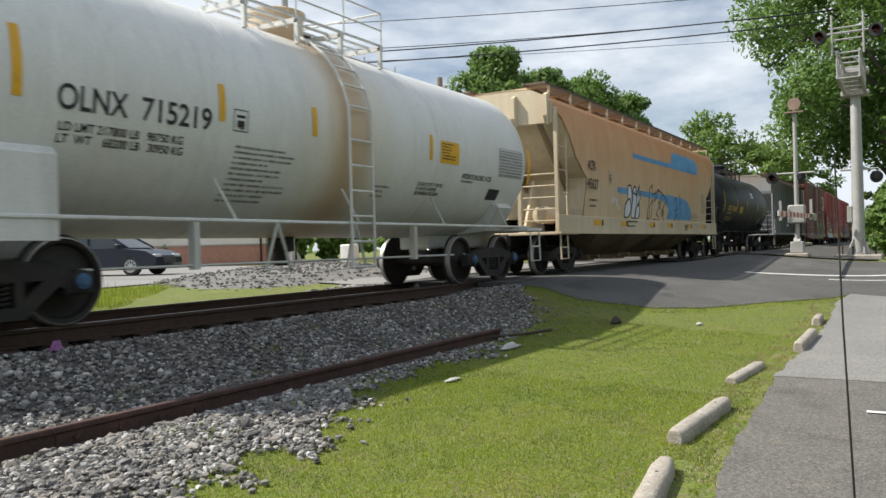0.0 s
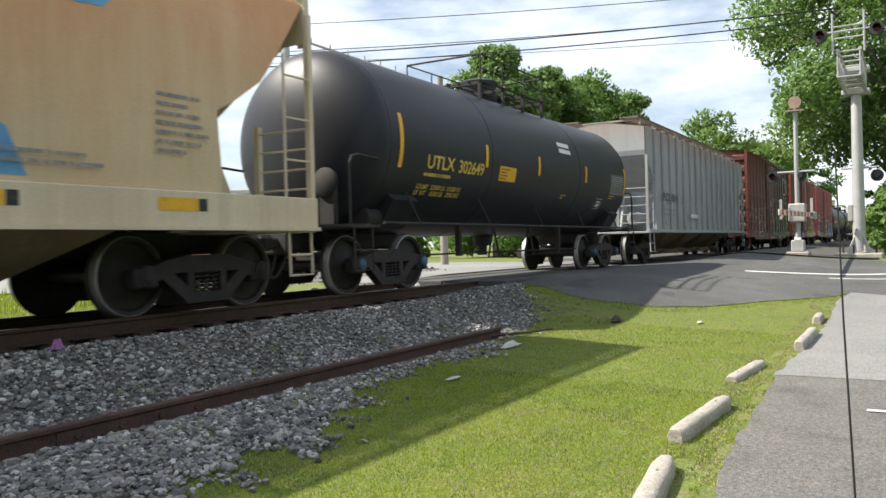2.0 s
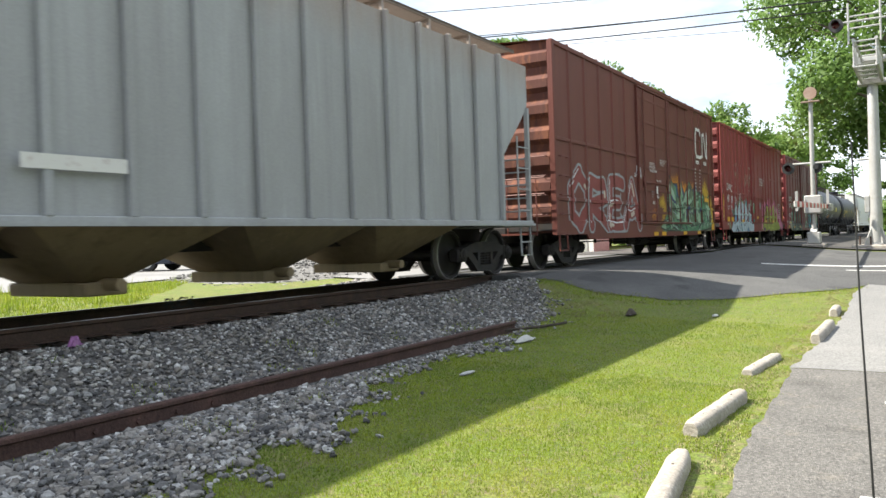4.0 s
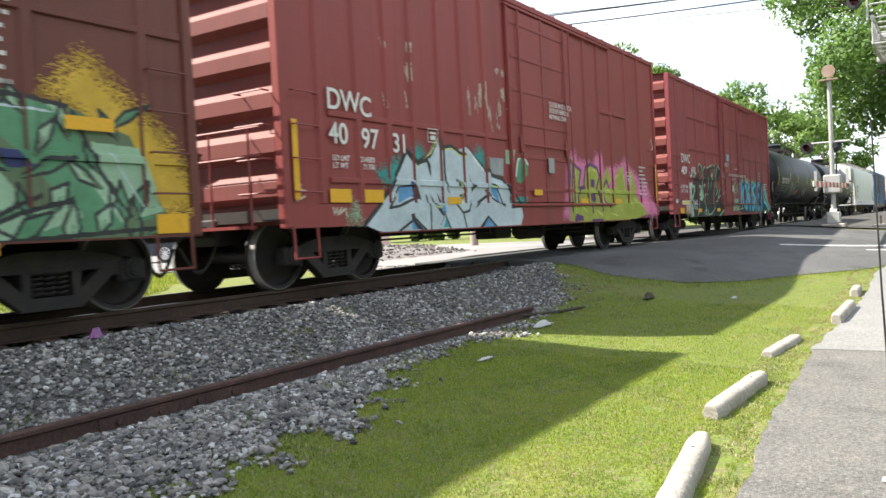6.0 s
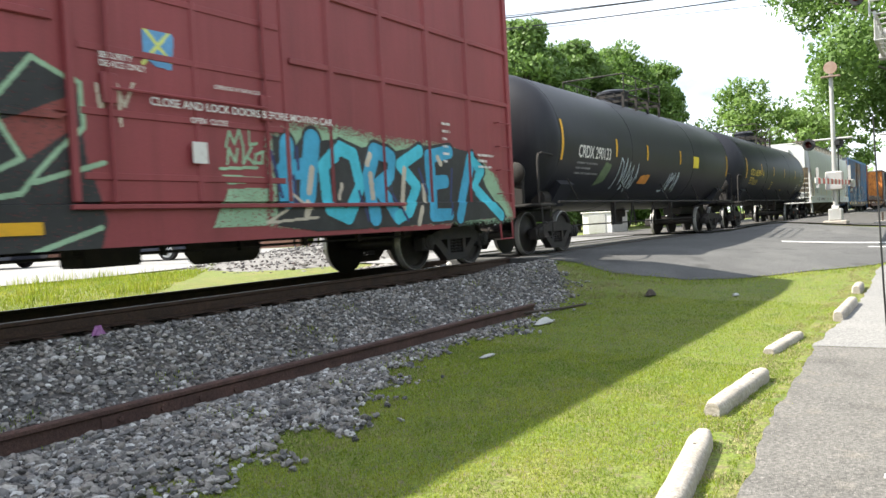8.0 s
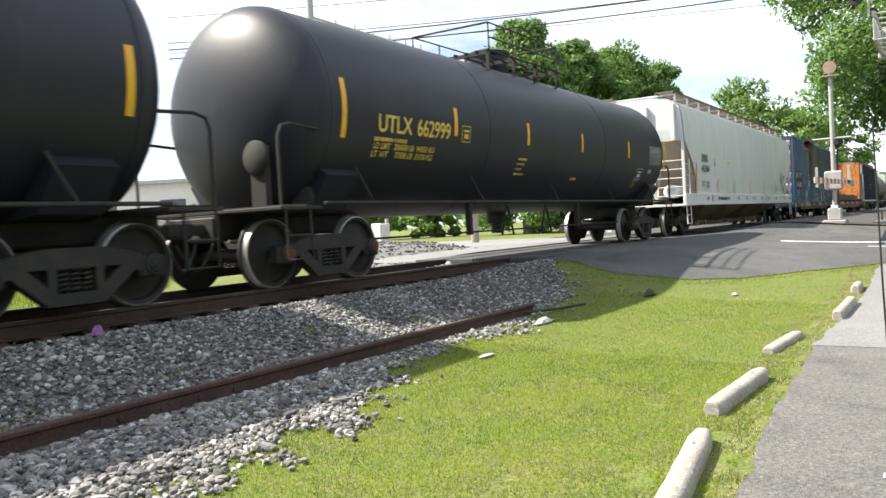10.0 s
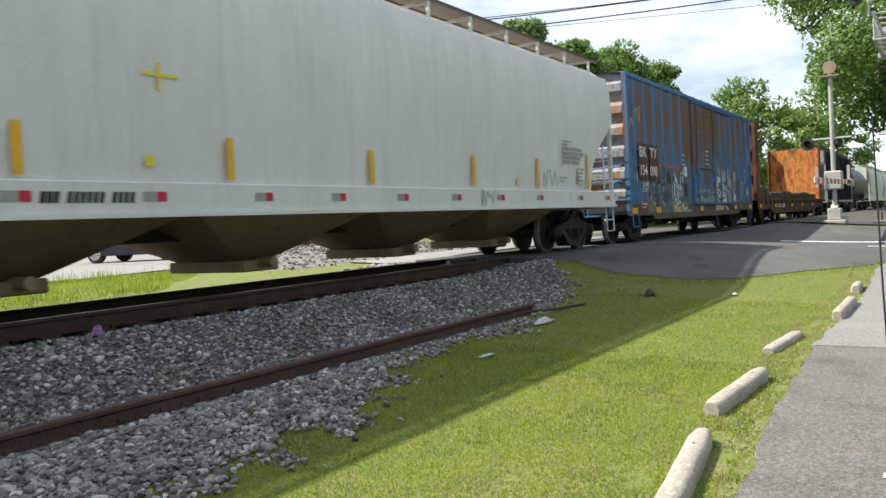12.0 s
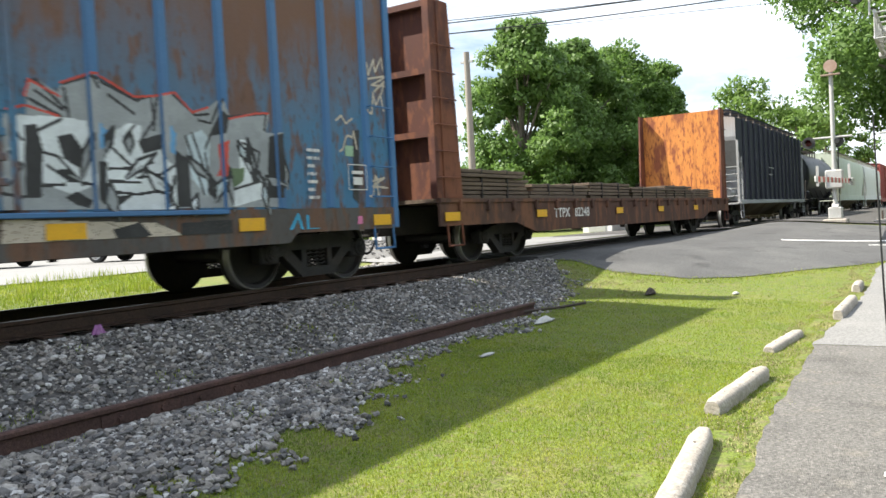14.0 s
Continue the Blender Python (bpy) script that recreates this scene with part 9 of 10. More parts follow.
def lamp_head(parent, x, y, z, d=-1):
    """A flashing-light head with its round backing plate and visor, facing along x."""
    h = Shape().lathe([(x, 0.0), (x, 0.2), (x + 0.02 * -d, 0.2), (x + 0.02 * -d, 0.0)], "x", (0, y, z), 24)
    h.lathe([(x - d * 0.02, 0), (x - d * 0.02, 0.12), (x - d * 0.16, 0.08), (x - d * 0.16, 0)], "x", (0, y, z), 16)
    vis = Shape()
    n = 12
    v = []
    for k in range(n + 1):
        a = math.pi * k / n
        for r, q in ((0.115, 0.0), (0.112, 0.24), (0.105, 0.24), (0.108, 0.0)):
            v.append((x + d * q, y + r * math.cos(a), z + r * math.sin(a)))
    vis.add(v, [(4 * k + i, 4 * k + 4 + i, 4 * k + 4 + (i + 1) % 4, 4 * k + (i + 1) % 4) for k in range(n) for i in range(4)])
    head = part("lamp_head", h, DARKMETAL, parent)
    part("visor", vis, DARKMETAL, head)
    part("lens", Shape().lathe([(x + d * 0.004, 0.0), (x + d * 0.004, 0.105), (x + d * 0.02, 0.08), (x + d * 0.035, 0.0)], "x", (0, y, z), 16), REDLENS, head)


def gate_signal(x, y):
    z = lie(x, y)
    t = thing("gate_signal", "galvanised crossing signal mast with a bell and lowered striped gate", "crossing signal", pose(x, y, z))
    part("concrete_base", Shape().box(-0.35, -0.35, -0.3, 0.35, 0.35, 0.12, 0.03), CONC, t)
    part("base_box", Shape().box(-0.2, -0.2, 0.12, 0.2, 0.2, 0.5, 0.03).prism([(-0.2, 0.5), (0.2, 0.5), (0.08, 0.62), (-0.08, 0.62)], "y", -0.1, 0.1), GALV, t)
    part("mast", Shape().lathe([(0.1, 0), (0.1, 0.075), (4.85, 0.065), (4.85, 0)], "z", seg=14), GALV, t)
    bell = Shape().lathe([(-0.1, 0.05), (-0.1, 0.2), (-0.04, 0.2), (0.0, 0.13), (0.06, 0.05), (0.06, 0)], "x", (0, 0, 5.02), 20)
    bell.box(-0.2, -0.28, 4.72, 0.02, 0.28, 4.76)
    part("bell", bell, BRONZE, t)
    mech = part("gate_mechanism", Shape().box(-0.2, -0.26, 1.1, 0.2, 0.26, 1.7, 0.04), GALV, t)
    part("bracket", Shape().box(-0.34, -0.5, 1.2, -0.3, -0.42, 1.85).box(-0.34, 0.42, 1.2, -0.3, 0.5, 1.85).box(-0.34, -0.5, 1.3, 0.3, -0.45, 1.38).box(-0.34, 0.45, 1.3, 0.3, 0.5, 1.38), GALV, mech)
    k = 0
    a = -0.35
    while a > -7.2:
        part("gate_stripe", Shape().box(a - 0.4, -0.46, 1.24 - 0.005 * k, a, -0.43, 1.38 - 0.005 * k, 0.006), REDP if k % 2 == 0 else WHITEP, t)
        a -= 0.4
        k += 1
    part("counterweight", Shape().box(0.35, -0.5, 1.18, 0.95, -0.42, 1.42, 0.02), GALV, t)
    arm = Shape().tube([(0, -0.55, 2.75), (0, 0.75, 2.75)], 0.035, 8)
    part("cross_arm", arm, GALV, t)
    lamp_head(t, -0.05, 0.72, 2.62)
    lamp_head(t, 0.1, -0.1, 2.62, 1)
    part("conduit", Shape().tube([(0.1, -0.1, 0.5), (0.12, -0.12, 2.7)], 0.02, 6), DARKMETAL, t)
    return t


gate_signal(28.6, 3.28)


def cantilever_mast(x, y, reach, h, label, lights, arm_z):
    z = lie(x, y)
    d = 1 if reach > 0 else -1
    t = thing("cantilever_signal", label, "crossing signal", pose(x, y, z))
    part("concrete_base", Shape().box(-0.7, -0.7, -0.35, 0.7, 0.7, 0.14, 0.04), CONC, t)
    k = 1.0 if lights else 0.65
    part("mast", Shape().lathe([(0.1, 0), (0.1, 0.27 * k), (0.16, 0.27 * k), (0.2, 0.2 * k), (h, 0.155 * k), (h, 0)], "z", seg=22), GALV, t)
    for k in range(4):
        a = math.tau * (k + 0.5) / 4
        part("gusset", Shape().prism([(0.18, 0.14), (0.48, 0.14), (0.18, 0.75)], "y", -0.015, 0.015), GALV, t, at=pose(0, 0, 0, 0, 0, math.degrees(a)))
        part("anchor_bolt", Shape().lathe([(0.1, 0), (0.1, 0.03), (0.42, 0.03), (0.42, 0)], "z", (0.52 * math.cos(a + 0.5), 0.52 * math.sin(a + 0.5), 0), 6), RAILM, t)
    for zz in ((arm_z, arm_z + 0.75) if lights else ()):
        for yy in (-0.3, 0.3):
            part("chord", Shape().tube([(-d * 0.25, yy, zz), (reach, yy, zz + 0.05)], 0.05, 8), GALV, t)
    if not lights:
        part("arm", Shape().tube([(0, 0, arm_z + 0.3), (reach, 0, arm_z + 0.22)], 0.045, 8), GALV, t)
        for k in range(6):
            xx = reach * (0.2 + 0.16 * k)
            part("arm_bracket", Shape().tube([(xx, 0, arm_z + 0.26), (xx, 0, arm_z + 0.44)], 0.03, 6), GALV, t)
        return t
    n = max(3, int(abs(reach) / 0.8))
    for k in range(n + 1):
        xx = reach * k / n
        b = Shape().tube([(xx, -0.3, arm_z), (xx, 0.3, arm_z)], 0.025, 6).tube([(xx, -0.3, arm_z + 0.75), (xx, 0.3, arm_z + 0.75)], 0.025, 6)
        for yy in (-0.3, 0.3):
            b.tube([(xx, yy, arm_z), (xx, yy, arm_z + 0.75)], 0.025, 6)
            if k < n:
                b.tube([(xx, yy, arm_z), (reach * (k + 1) / n, yy, arm_z + 0.75)], 0.022, 6)
        part("truss_bay", b, GALV, t)
    part("clamp", Shape().box(-0.24, -0.42, arm_z - 0.08, 0.24, 0.42, arm_z + 0.08, 0.02).box(-0.24, -0.42, arm_z + 0.67, 0.24, 0.42, arm_z + 0.83, 0.02), GALV, t)
    deck = Shape()
    for k in range(12):
        yy = -0.27 + 0.05 * k
        deck.box(min(0, reach), yy, arm_z + 0.07, max(0, reach), yy + 0.02, arm_z + 0.09)
    part("catwalk", deck, GALV, t)
    for f in lights:
        xx = reach * f
        r = Shape()
        for yy in (-0.42, 0.42):
            r.tube([(xx, yy, arm_z + 0.7), (xx, yy, arm_z + 1.9)], 0.03, 6)
        r.tube([(xx, -0.42, arm_z + 1.15), (xx, 0.42, arm_z + 1.15)], 0.025, 6)
        r.tube([(xx, -0.42, arm_z + 1.5), (xx, 0.42, arm_z + 1.5)], 0.025, 6)
        r.tube([(xx, -0.85, arm_z + 1.35), (xx, 0.85, arm_z + 1.35)], 0.03, 6)
        part("lamp_frame", r, GALV, t)
        for yy in (-0.75, 0.75):
            lamp_head(t, xx - 0.06, yy, arm_z + 1.3, -1)
            lamp_head(t, xx + 0.1, yy, arm_z + 1.3, 1)
    lamp_head(t, 0.35, -0.55, 2.7, 1)
    part("side_bracket", Shape().tube([(0, -0.55, 2.95), (0, 0.5, 2.95)], 0.035, 6), GALV, t)
    part("junction_box", Shape().box(-0.12, 0.17, 1.2, 0.12, 0.32, 1.75, 0.02), GALV, t)
    return t


cantilever_mast(29.8, 1.55, -3.2, 5.6, "galvanised cantilever signal mast with black lamp heads", (1.0,), 5.45)
cantilever_mast(18.7, 16.4, 6.0, 9.5, "tapered galvanised mast with a cantilever arm beyond the track", (), 7.0)
relay = thing("signal_case", "small pale metal signal case on a post", "signal case", pose(20.6, 15.6, lie(20.6, 15.6) + 0.15))
part("case", Shape().box(-0.25, -0.2, 0.05, 0.25, 0.2, 0.75, 0.03), WHITEP, relay)
part("post", Shape().lathe([(-0.35, 0), (-0.35, 0.06), (0.9, 0.06), (0.9, 0)], "z", (0.35, 0, 0), 10), GALV, relay)

# ---- poles and wires ----
WOODP = mat("pole_wood", (0.30, 0.27, 0.23), 0.9, 0, [((0.2, 0.17, 0.14), 3, 0.4, 0.7, 0.8)], 0.2, 0.3, 25, (8, 8, 0.4))
CABLE = mat("cable", (0.03, 0.03, 0.032), 0.6, 0, [((0.05, 0.05, 0.05), 4, 0.4, 0.7, 0.5)])
for x, y, h in ((25.9, 15.2, 7.1),):
    p = thing("utility_pole", "weathered grey utility pole beyond the track", "utility pole", pose(x, y, lie(x, y)))
    part("pole", Shape().lathe([(-0.3, 0), (-0.3, 0.15), (h, 0.11), (h, 0)], "z", seg=12), WOODP, p)
    part("cap_bracket", Shape().box(-0.05, -0.25, h - 0.4, 0.05, 0.25, h - 0.32), GALV, p)


def cable(a, b, sag, r, label):
    a, b = Vector(a), Vector(b)
    pts = [a.lerp(b, k / 24) - Vector((0, 0, sag * 4 * (k / 24) * (1 - k / 24))) for k in range(25)]
    solid("overhead_cable", Shape().tube(pts, r, 5), CABLE, label, "cable", group="overhead cables")


def at_view(px, py, depth):
    """A place at that depth along the first view's axes."""
    q = Vector(((px - 784) / 1414.4 * depth, -(py - 441) / 1414.4 * depth, -depth))
    return aim(59.49, -0.19, -1.48) @ q


for (x0, y0), (x1, y1), r, s in (((250, 55), (1900, -70), 0.022, 0.5), ((250, 100), (1900, -35), 0.022, 0.7), ((250, 112), (1900, -38), 0.035, 0.6), ((250, 128), (1900, -22), 0.035, 0.7), ((250, 118), (1900, 20), 0.014, 0.5)):
    cable(at_view(x0, y0, 46), at_view(x1, y1, 40), s, r, "black overhead cable strung across the sky")


a, b = at_view(1513, 882, 1.5), at_view(1478, 285, 1.5)
a0 = a + (a - b) * ((a.z - lie(a.x, a.y)) / (b.z - a.z))
ant = thing("whip_antenna", "thin black whip antenna standing close by", "antenna", pose(a0.x, a0.y, lie(a0.x, a0.y) + 0.02))
part("rod", Shape().tube([(0, 0, 0), (a - a0) + Vector((0, 0, 0)), a.lerp(b, 0.5) - a0 + Vector((-0.003, 0.002, 0)), b - a0], 0.0028, 6, 0.0014), DARKMETAL, ant)
part("base", Shape().lathe([(0.0, 0), (0.0, 0.03), (0.03, 0.02), (0.09, 0.008), (0.09, 0)], "z", seg=12), DARKMETAL, ant)

# ---- trees ----
BARK = mat("bark", (0.12, 0.10, 0.08), 0.95, 0, [((0.2, 0.17, 0.14), 4, 0.4, 0.7, 0.8)], 0.3, 0.6, 20, (4, 4, 0.7))


def leaf_mat(name, cols):
    m = island_mat(name, cols, 0.55)
    return thin(m, 0.45)


LEAF = leaf_mat("leaves_green", [(0.084, 0.162, 0.026), (0.12, 0.216, 0.036), (0.156, 0.264, 0.054), (0.096, 0.18, 0.036)])
LEAF2 = leaf_mat("leaves_light", [(0.11, 0.198, 0.033), (0.165, 0.264, 0.055), (0.132, 0.22, 0.044), (0.198, 0.286, 0.077)])
LEAF3 = leaf_mat("leaves_deep", [(0.094, 0.169, 0.037), (0.131, 0.225, 0.05), (0.175, 0.288, 0.069), (0.106, 0.194, 0.044)])


def leaf_cloud(centres, radii, per, size, rs):
    """Small folded leaves in clumps: points near the skin of each clump."""
    n = len(centres) * per
    C = np.repeat(np.array(centres), per, 0)
    R = np.repeat(np.array(radii), per)
    d = rs.normal(size=(n, 3))
    d /= np.linalg.norm(d, axis=1, keepdims=True)
    P = C + d * (R * rs.uniform(0.35, 1.05, n) ** 0.6)[:, None] * [1, 1, 0.75]
    u = rs.normal(size=(n, 3))
    u /= np.linalg.norm(u, axis=1, keepdims=True)
    w = np.cross(u, d + [0, 0, 0.6])
    w /= np.linalg.norm(w, axis=1, keepdims=True) + 1e-9
    s = size * rs.uniform(0.6, 1.4, n)[:, None]
    co = np.stack([P - u * s, P + w * s * 0.55, P + u * s, P - w * s * 0.55], 1).reshape(-1, 3)
    return co, (np.arange(n) * 4)[:, None] + np.arange(4)[None]


def tree(x, y, h, spread, low, label, material, seed, clumps=60, per=110, size=0.16, name="tree", category="tree"):
    rs = np.random.RandomState(seed)
    z = lie(x, y) if abs(x) < 80 else 0.0
    t = thing(name, label, category, pose(x, y, z))
    wood = Shape()
    lean = rs.uniform(-0.3, 0.3, 2)
    spine = [(lean[0] * k / 6 * h * 0.1, lean[1] * k / 6 * h * 0.1, h * 0.8 * k / 6 - 0.1) for k in range(7)]
    wood.tube(spine, 0.028 * h, 9, 0.008 * h)
    cs, rr = [], []
    for k in range(clumps):
        a, f = rs.uniform(0, math.tau), rs.uniform(0, 1)
        zz = low + (h - low) * f
        env = spread * math.sin(math.pi * min(0.97, 0.16 + 0.8 * f)) ** 0.7 * rs.uniform(0.2, 1.0)
        cs.append((env * math.cos(a), env * math.sin(a), zz))
        rr.append(spread * rs.uniform(0.12, 0.27))
    for k in range(0, clumps, 4):
        p = cs[k]
        b = spine[min(6, max(1, int(p[2] / h * 5)))]
        m = [(b[i] * 0.5 + p[i] * 0.5 + (0.15 * h * 0.3 if i == 2 else 0)) for i in range(3)]
        wood.tube([b, m, p], 0.009 * h, 5, 0.002 * h)
    part("trunk", wood, BARK, t)
    co, f = leaf_cloud(cs, rr, per, size, rs)
    me = bpy.data.meshes.new("crown")
    me.from_pydata(co.tolist(), [], f.tolist())
    me.materials.append(material)
    part("crown", me, None, t)
    return t


tree(51.0, -0.2, 18.8, 9.7, 5.6, "tall leafy maple overhanging the track by the crossing", LEAF3, 1, 150, 560, 0.155)
tree(60.0, -6.0, 16.0, 7.0, 3.0, "broad leafy tree behind the signal mast", LEAF, 12, 70, 200, 0.18)
for i, (x, y, h, sp, m, lab) in enumerate(((41.0, 20.5, 11.6, 4.2, LEAF3, "dense dark green roadside tree with a rounded top"), (46.5, 20.0, 11.4, 4.2, LEAF3, "dense dark green tree in a row"), (52.5, 19.0, 11.8, 4.4, LEAF, "leafy green tree in a row"),
                                           (59.0, 18.5, 11.4, 4.4, LEAF, "leafy green tree in a row"))):
    tree(x, y, h, sp, 0.5, lab, m, 20 + i, 170, 300, 0.13)
tree(79.0, 16.5, 12.4, 5.5, 2.0, "light green tree standing alone farther on", LEAF2, 40, 70, 150, 0.2)
tree(101.0, 15.5, 12.0, 6.5, 1.5, "light green tree far along the track", LEAF2, 41, 60, 130, 0.24)
tree(112.0, 13.5, 11.5, 6.5, 1.5, "light green tree far along the track", LEAF, 42, 60, 130, 0.24)
tree(126.0, -5.0, 11.0, 6.0, 1.0, "far tree on the near side of the track", LEAF, 43, 45, 70, 0.4)
tree(150.0, -4.0, 12.0, 7.0, 1.0, "far tree closing the view along the track", LEAF, 44, 45, 70, 0.45)
for i, (x, y, h, sp) in enumerate(((33.5, 0.2, 2.6, 1.5), (36.5, 0.6, 2.8, 1.5), (40.0, -0.2, 3.4, 1.9), (38.0, -1.8, 4.2, 2.4), (46.0, 0.4, 3.4, 1.9), (54.0, 1.4, 3.6, 2.0), (34.0, -3.0, 3.6, 2.2))):
    tree(x, y, h, sp, 0.15, "overgrown green bush by the crossing", LEAF2 if i % 2 else LEAF, 60 + i, 36, 90, 0.13, "bush", "bush")
for i, (x, y, h, sp) in enumerate(((36.0, 33.5, 3.0, 2.6), (39.5, 31.0, 3.4, 2.6), (43.0, 28.5, 3.0, 2.4), (32.5, 38.0, 3.4, 3.0), (23.0, 44.0, 5.0, 3.5), (17.0, 46.0, 5.5, 4.0), (9.0, 47.0, 5.5, 4.0), (0.0, 47.5, 5.5, 4.2))):
    tree(x, y, h, sp, 0.1, "sunlit hedge bush beyond the street", LEAF2, 80 + i, 40, 80, 0.2, "bush", "bush")

# woods closing the horizon; unseen belt behind the car park added to cut skylight
rs = np.random.RandomState(77)
cs, rr = [], []
# unseen clumps at the camera's back, shading the train's near side
for k in range(260):
    cs.append((rs.uniform(-60, 90), rs.uniform(-34, -27), rs.uniform(1, 11)))
    rr.append(rs.uniform(2, 4))
for k in range(520):
    a = rs.uniform(0, math.tau)
    d = rs.uniform(170, 260)
    x, y = d * math.cos(a), 30 + d * math.sin(a)
    if abs(y - YC) < 9 and x > 0:
        continue
    cs.append((x, y, rs.uniform(1, 9)))
    rr.append(rs.uniform(4, 8))
co, f = leaf_cloud(cs, rr, 60, 1.0, rs)
me = bpy.data.meshes.new("distant_woods")
me.from_pydata(co.tolist(), [], f.tolist())
me.materials.append(LEAF)
tagged(new("distant_woods", me), "hazy belt of distant trees along the horizon, with an unseen belt added to cut skylight", "woods", kind="stuff")

# ---- building and parked cars beyond the street ----
BRICKM = mat("brick_wall", (0.40, 0.20, 0.15), 0.9, 0, [((0.48, 0.28, 0.22), 3, 0.4, 0.7, 0.7), ((0.3, 0.15, 0.11), 16, 0.5, 0.7, 0.6)], 0.2, 0.3)
STUCCO = mat("cream_stucco", (0.72, 0.68, 0.62), 0.85, 0, [((0.62, 0.58, 0.52), 1.5, 0.4, 0.7, 0.6)], 0.05, 0.1)
GLASS = mat("dark_glass", (0.02, 0.025, 0.03), 0.05, 0, [((0.03, 0.035, 0.04), 2, 0.4, 0.7, 0.5)], spec=0.8)
b = thing("low_building", "low building with cream walls over a brick base", "building", pose(33.7, 31.4, 0.05, 0, 0, 120.5))
part("brick_base", Shape().box(0, -8, -0.2, 17, 0, 1.1), BRICKM, b)
part("upper_wall", Shape().box(0.04, -7.96, 1.1, 16.96, -0.05, 3.9), STUCCO, b)
part("base_ledge", Shape().box(-0.05, -8.05, 1.1, 17.05, 0.05, 1.18), CONC, b)
part("roof", Shape().box(-0.3, -8.3, 3.9, 17.3, 0.3, 4.15, 0.03), GALV, b)
for k in range(4):
    w = part("window", Shape().box(2.2 + 4 * k, -0.04, 1.7, 3.9 + 4 * k, 0.0, 3.1), WHITEP, b)
    part("pane", Shape().box(2.3 + 4 * k, -0.02, 1.8, 3.8 + 4 * k, 0.012, 3.0), GLASS, w)
part("downpipe", Shape().tube([(0.25, 0.08, 0), (0.25, 0.08, 3.9)], 0.06, 8), RAILM, b)
shed = thing("equipment_cabinet", "low white equipment cabinet beyond the crossing", "cabinet", pose(35.0, 13.6, lie(35, 13.6)))
part("wall", Shape().box(-1.0, -0.7, 0, 1.0, 0.7, 0.95, 0.02), WHITEP, shed)
part("lid", Shape().box(-1.06, -0.76, 0.95, 1.06, 0.76, 1.0, 0.01), WHITEP, shed)
part("door", Shape().box(-1.03, -0.4, 0.05, -1.0, 0.4, 0.88), GALV, shed)

TYRE = mat("tyre", (0.02, 0.02, 0.02), 0.85, 0, [((0.05, 0.05, 0.05), 6, 0.4, 0.7, 0.5)])
RIM = mat("alloy_rim", (0.6, 0.6, 0.6), 0.3, 0.9, grain=0.1)
LAMPG = mat("headlight_glass", (0.7, 0.72, 0.75), 0.1, 0.3)


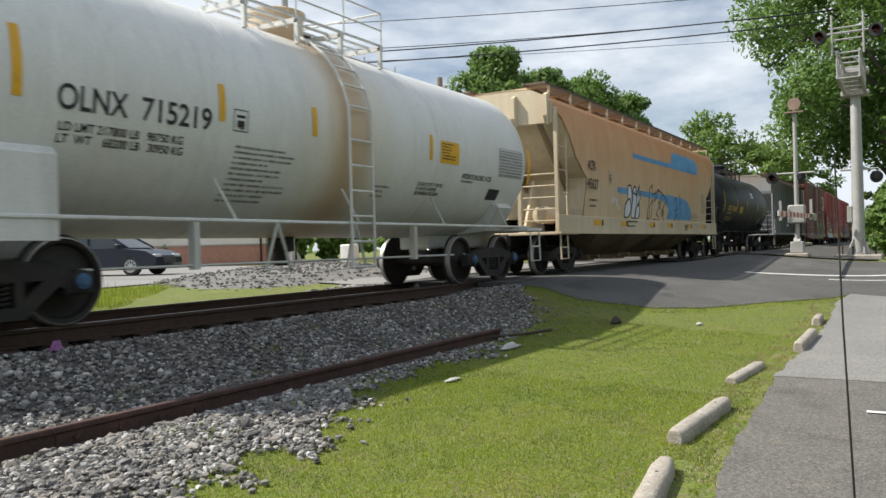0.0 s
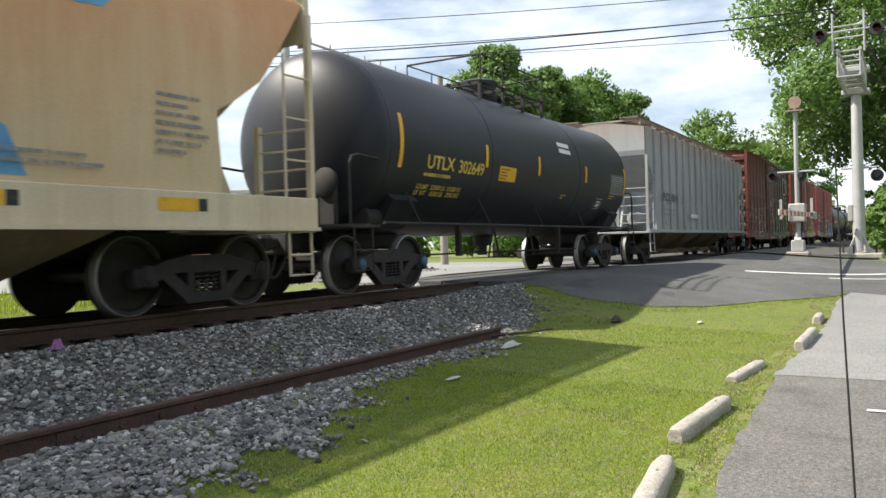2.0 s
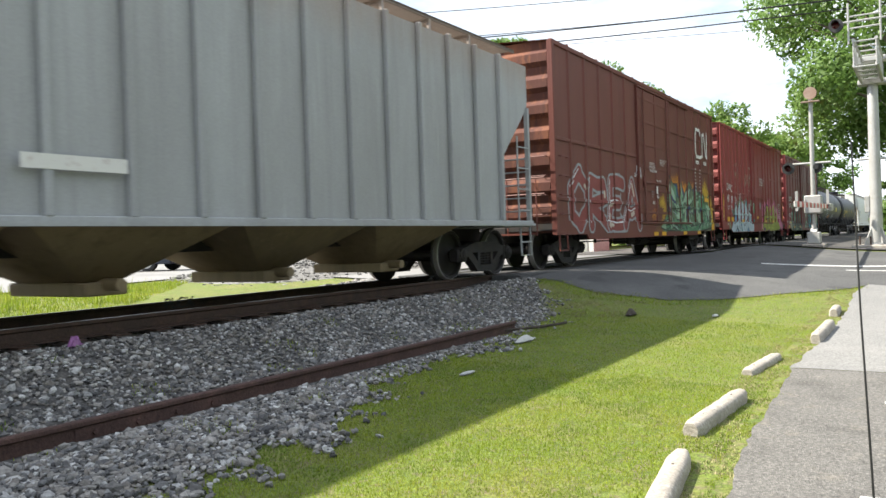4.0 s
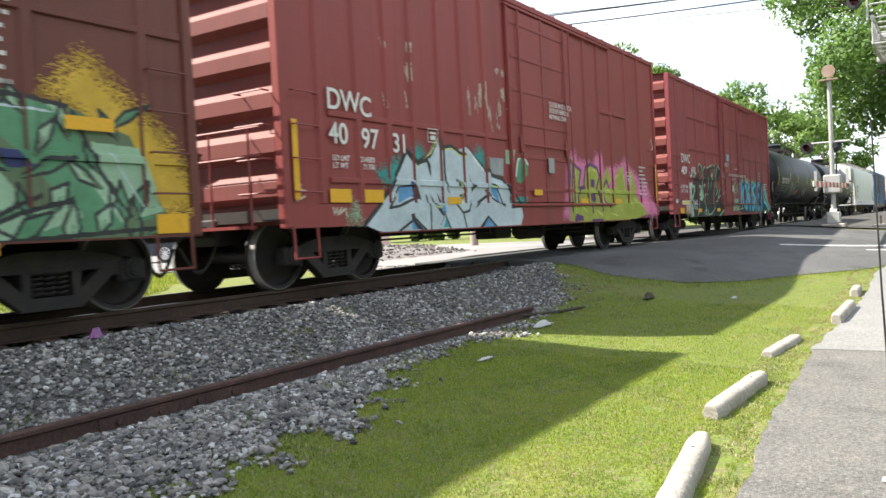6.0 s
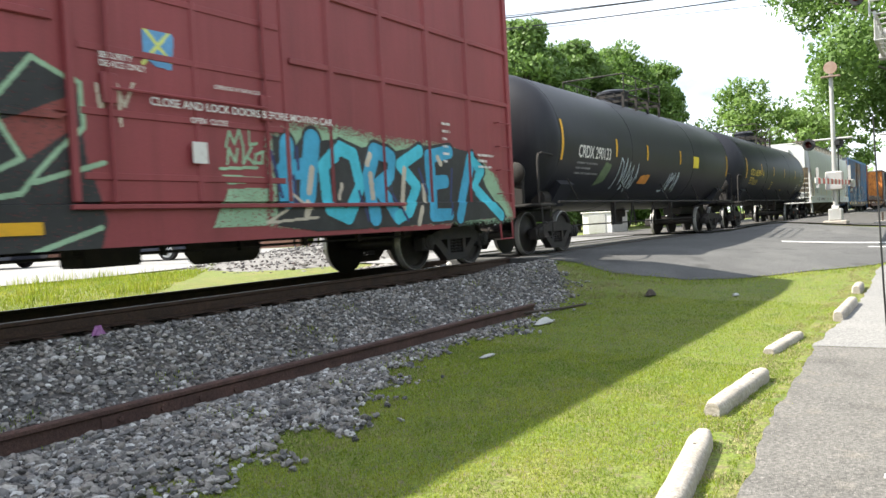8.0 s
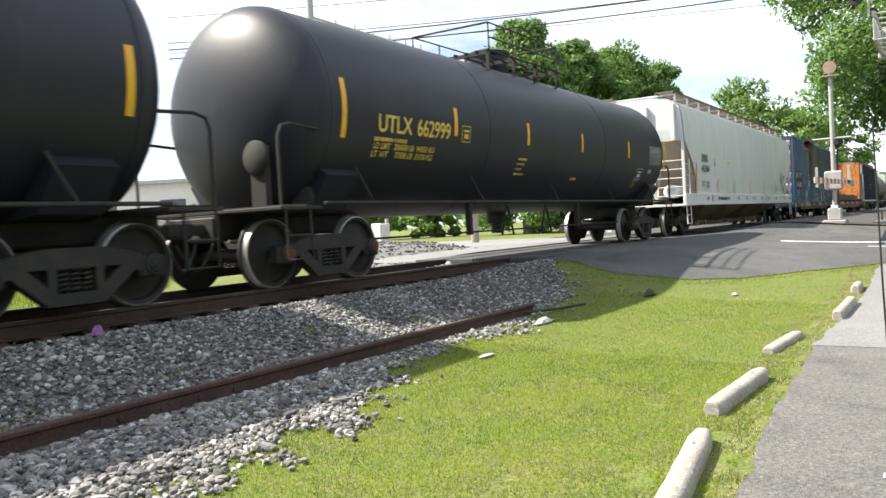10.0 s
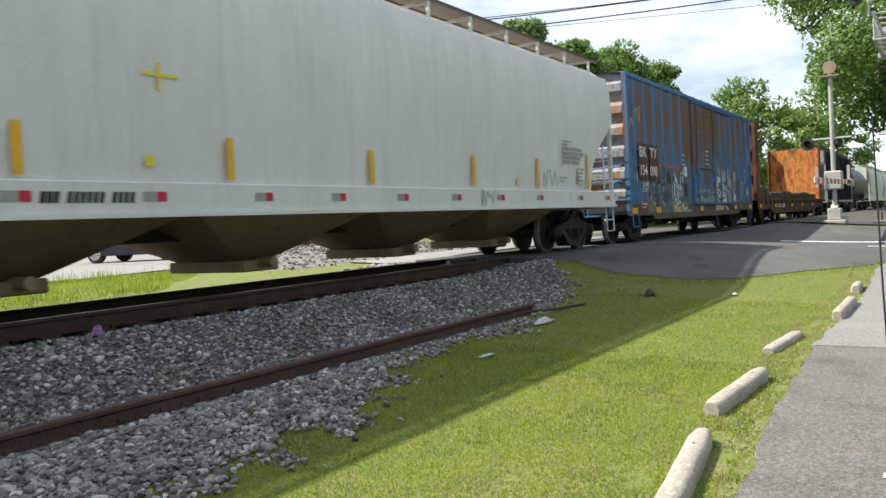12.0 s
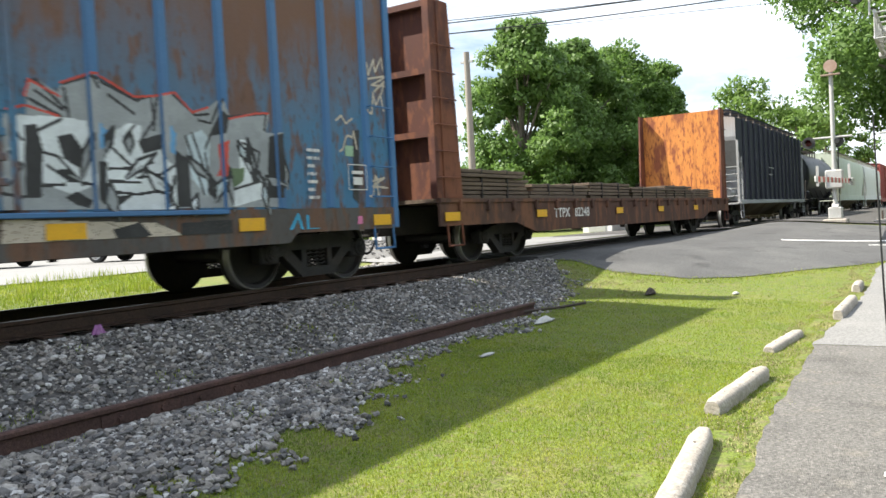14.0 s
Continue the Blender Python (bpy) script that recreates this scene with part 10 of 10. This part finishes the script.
def parked_car(x, y, heading, m, label):
    """A four-door saloon seen across the street; its nose points along +x of its own space."""
    t = thing("parked_car", label, "car", pose(x, y, lie(x, y) + 0.035, 0, 0, heading))
    low = [(-2.3, 0.35), (-2.32, 0.72), (-2.2, 0.93), (-1.5, 0.98), (0.95, 0.96), (1.9, 0.84), (2.25, 0.66), (2.32, 0.42), (2.2, 0.24), (-2.15, 0.24)]
    s = Shape()
    n = len(low)
    v = []
    for yy, k in ((-0.90, 0.94), (-0.86, 1.0), (0.86, 1.0), (0.90, 0.94)):
        v += [(a * (0.985 if k < 1 else 1.0), yy, 0.6 + (c - 0.6) * k) for a, c in low]
    s.add(v, [(i * n + k, i * n + (k + 1) % n, (i + 1) * n + (k + 1) % n, (i + 1) * n + k) for i in range(3) for k in range(n)] + [tuple(range(n))[::-1], tuple(3 * n + k for k in range(n))])
    part("body", s, m, t)
    cab = [(-1.75, 0.95), (-1.15, 1.38), (-0.7, 1.46), (0.15, 1.45), (0.5, 1.36), (1.25, 0.95)]
    g = Shape()
    k = len(cab)
    g.add([(a, -0.80 + 0.22 * (c - 0.95), c) for a, c in cab] + [(a, 0.80 - 0.22 * (c - 0.95), c) for a, c in cab], [(i, i + 1, i + 1 + k, i + k) for i in range(k - 1)] + [tuple(range(k)), tuple(range(2 * k - 1, k - 1, -1))])
    part("window", g, GLASS, t)
    r = Shape().add([(a, yy * 0.70, c + 0.012) for a, c in ((-1.15, 1.38), (-0.7, 1.46), (0.15, 1.45), (0.48, 1.37)) for yy in (-1, 1)], [(0, 1, 3, 2), (2, 3, 5, 4), (4, 5, 7, 6)])
    part("roof", r, m, t)
    pil = Shape()
    for yy in (-1, 1):
        for p, q in (((-1.75, 0.95), (-1.15, 1.39)), ((-0.25, 0.95), (-0.3, 1.46)), ((1.25, 0.95), (0.48, 1.38))):
            pil.tube([(p[0], yy * 0.81, p[1]), (q[0], yy * 0.72, q[1])], 0.035, 5)
    part("pillars", pil, m, t)
    for xx in (-1.38, 1.38):
        for yy in (-1, 1):
            w = part("wheel", Shape().lathe([(yy * 0.68, 0), (yy * 0.68, 0.3), (yy * 0.7, 0.325), (yy * 0.88, 0.325), (yy * 0.905, 0.3), (yy * 0.905, 0.22), (yy * 0.89, 0.2), (yy * 0.89, 0)], "y", (xx, 0, 0.325), 24), TYRE, t)
            rim = Shape()
            for j in range(10):
                a = math.tau * j / 10
                rim.tube([(xx, yy * 0.90, 0.325), (xx + 0.2 * math.cos(a), yy * 0.905, 0.325 + 0.2 * math.sin(a))], 0.02, 5)
            rim.lathe([(yy * 0.895, 0.19), (yy * 0.912, 0.19), (yy * 0.912, 0.215), (yy * 0.895, 0.215)], "y", (xx, 0, 0.325), 24)
            part("rim", rim, RIM, w)
    for yy in (-0.62, 0.62):
        part("headlight", Shape().box(2.05, yy - 0.2, 0.6, 2.27, yy + 0.2, 0.72, 0.03), LAMPG, t)
        part("wing_mirror", Shape().box(0.85, yy * 1.52 - 0.08, 0.95, 1.02, yy * 1.52 + 0.08, 1.08, 0.03), m, t)
    part("grille", Shape().box(2.2, -0.4, 0.42, 2.335, 0.4, 0.62, 0.02), DARKMETAL, t)
    return t


NAVY = mat("navy_car_paint", (0.018, 0.022, 0.04), 0.2, 0.2, [((0.03, 0.035, 0.05), 1.5, 0.4, 0.7, 0.5)])
parked_car(18.2, 24.3, -70, NAVY, "dark navy saloon car with alloy wheels on the street")
parked_car(14.6, 28.9, -70, NAVY, "dark saloon car standing behind on the street")


def motions():
    """The train runs by, its wheels turning."""
    for c, centre in CARS:
        walk(c, [(t, pose(centre - run(t), YC, 0)) for t in [0.5 * k for k in range(29)]])
    turn = [(k / 30, math.degrees(-run(k / 30) / WHEEL_R)) for k in range(0, 421)]
    for w, x in WHEELSETS:
        walk(w, [(t, pose(x, 0, 0, 0, a, 0)) for t, a in turn])


motions()
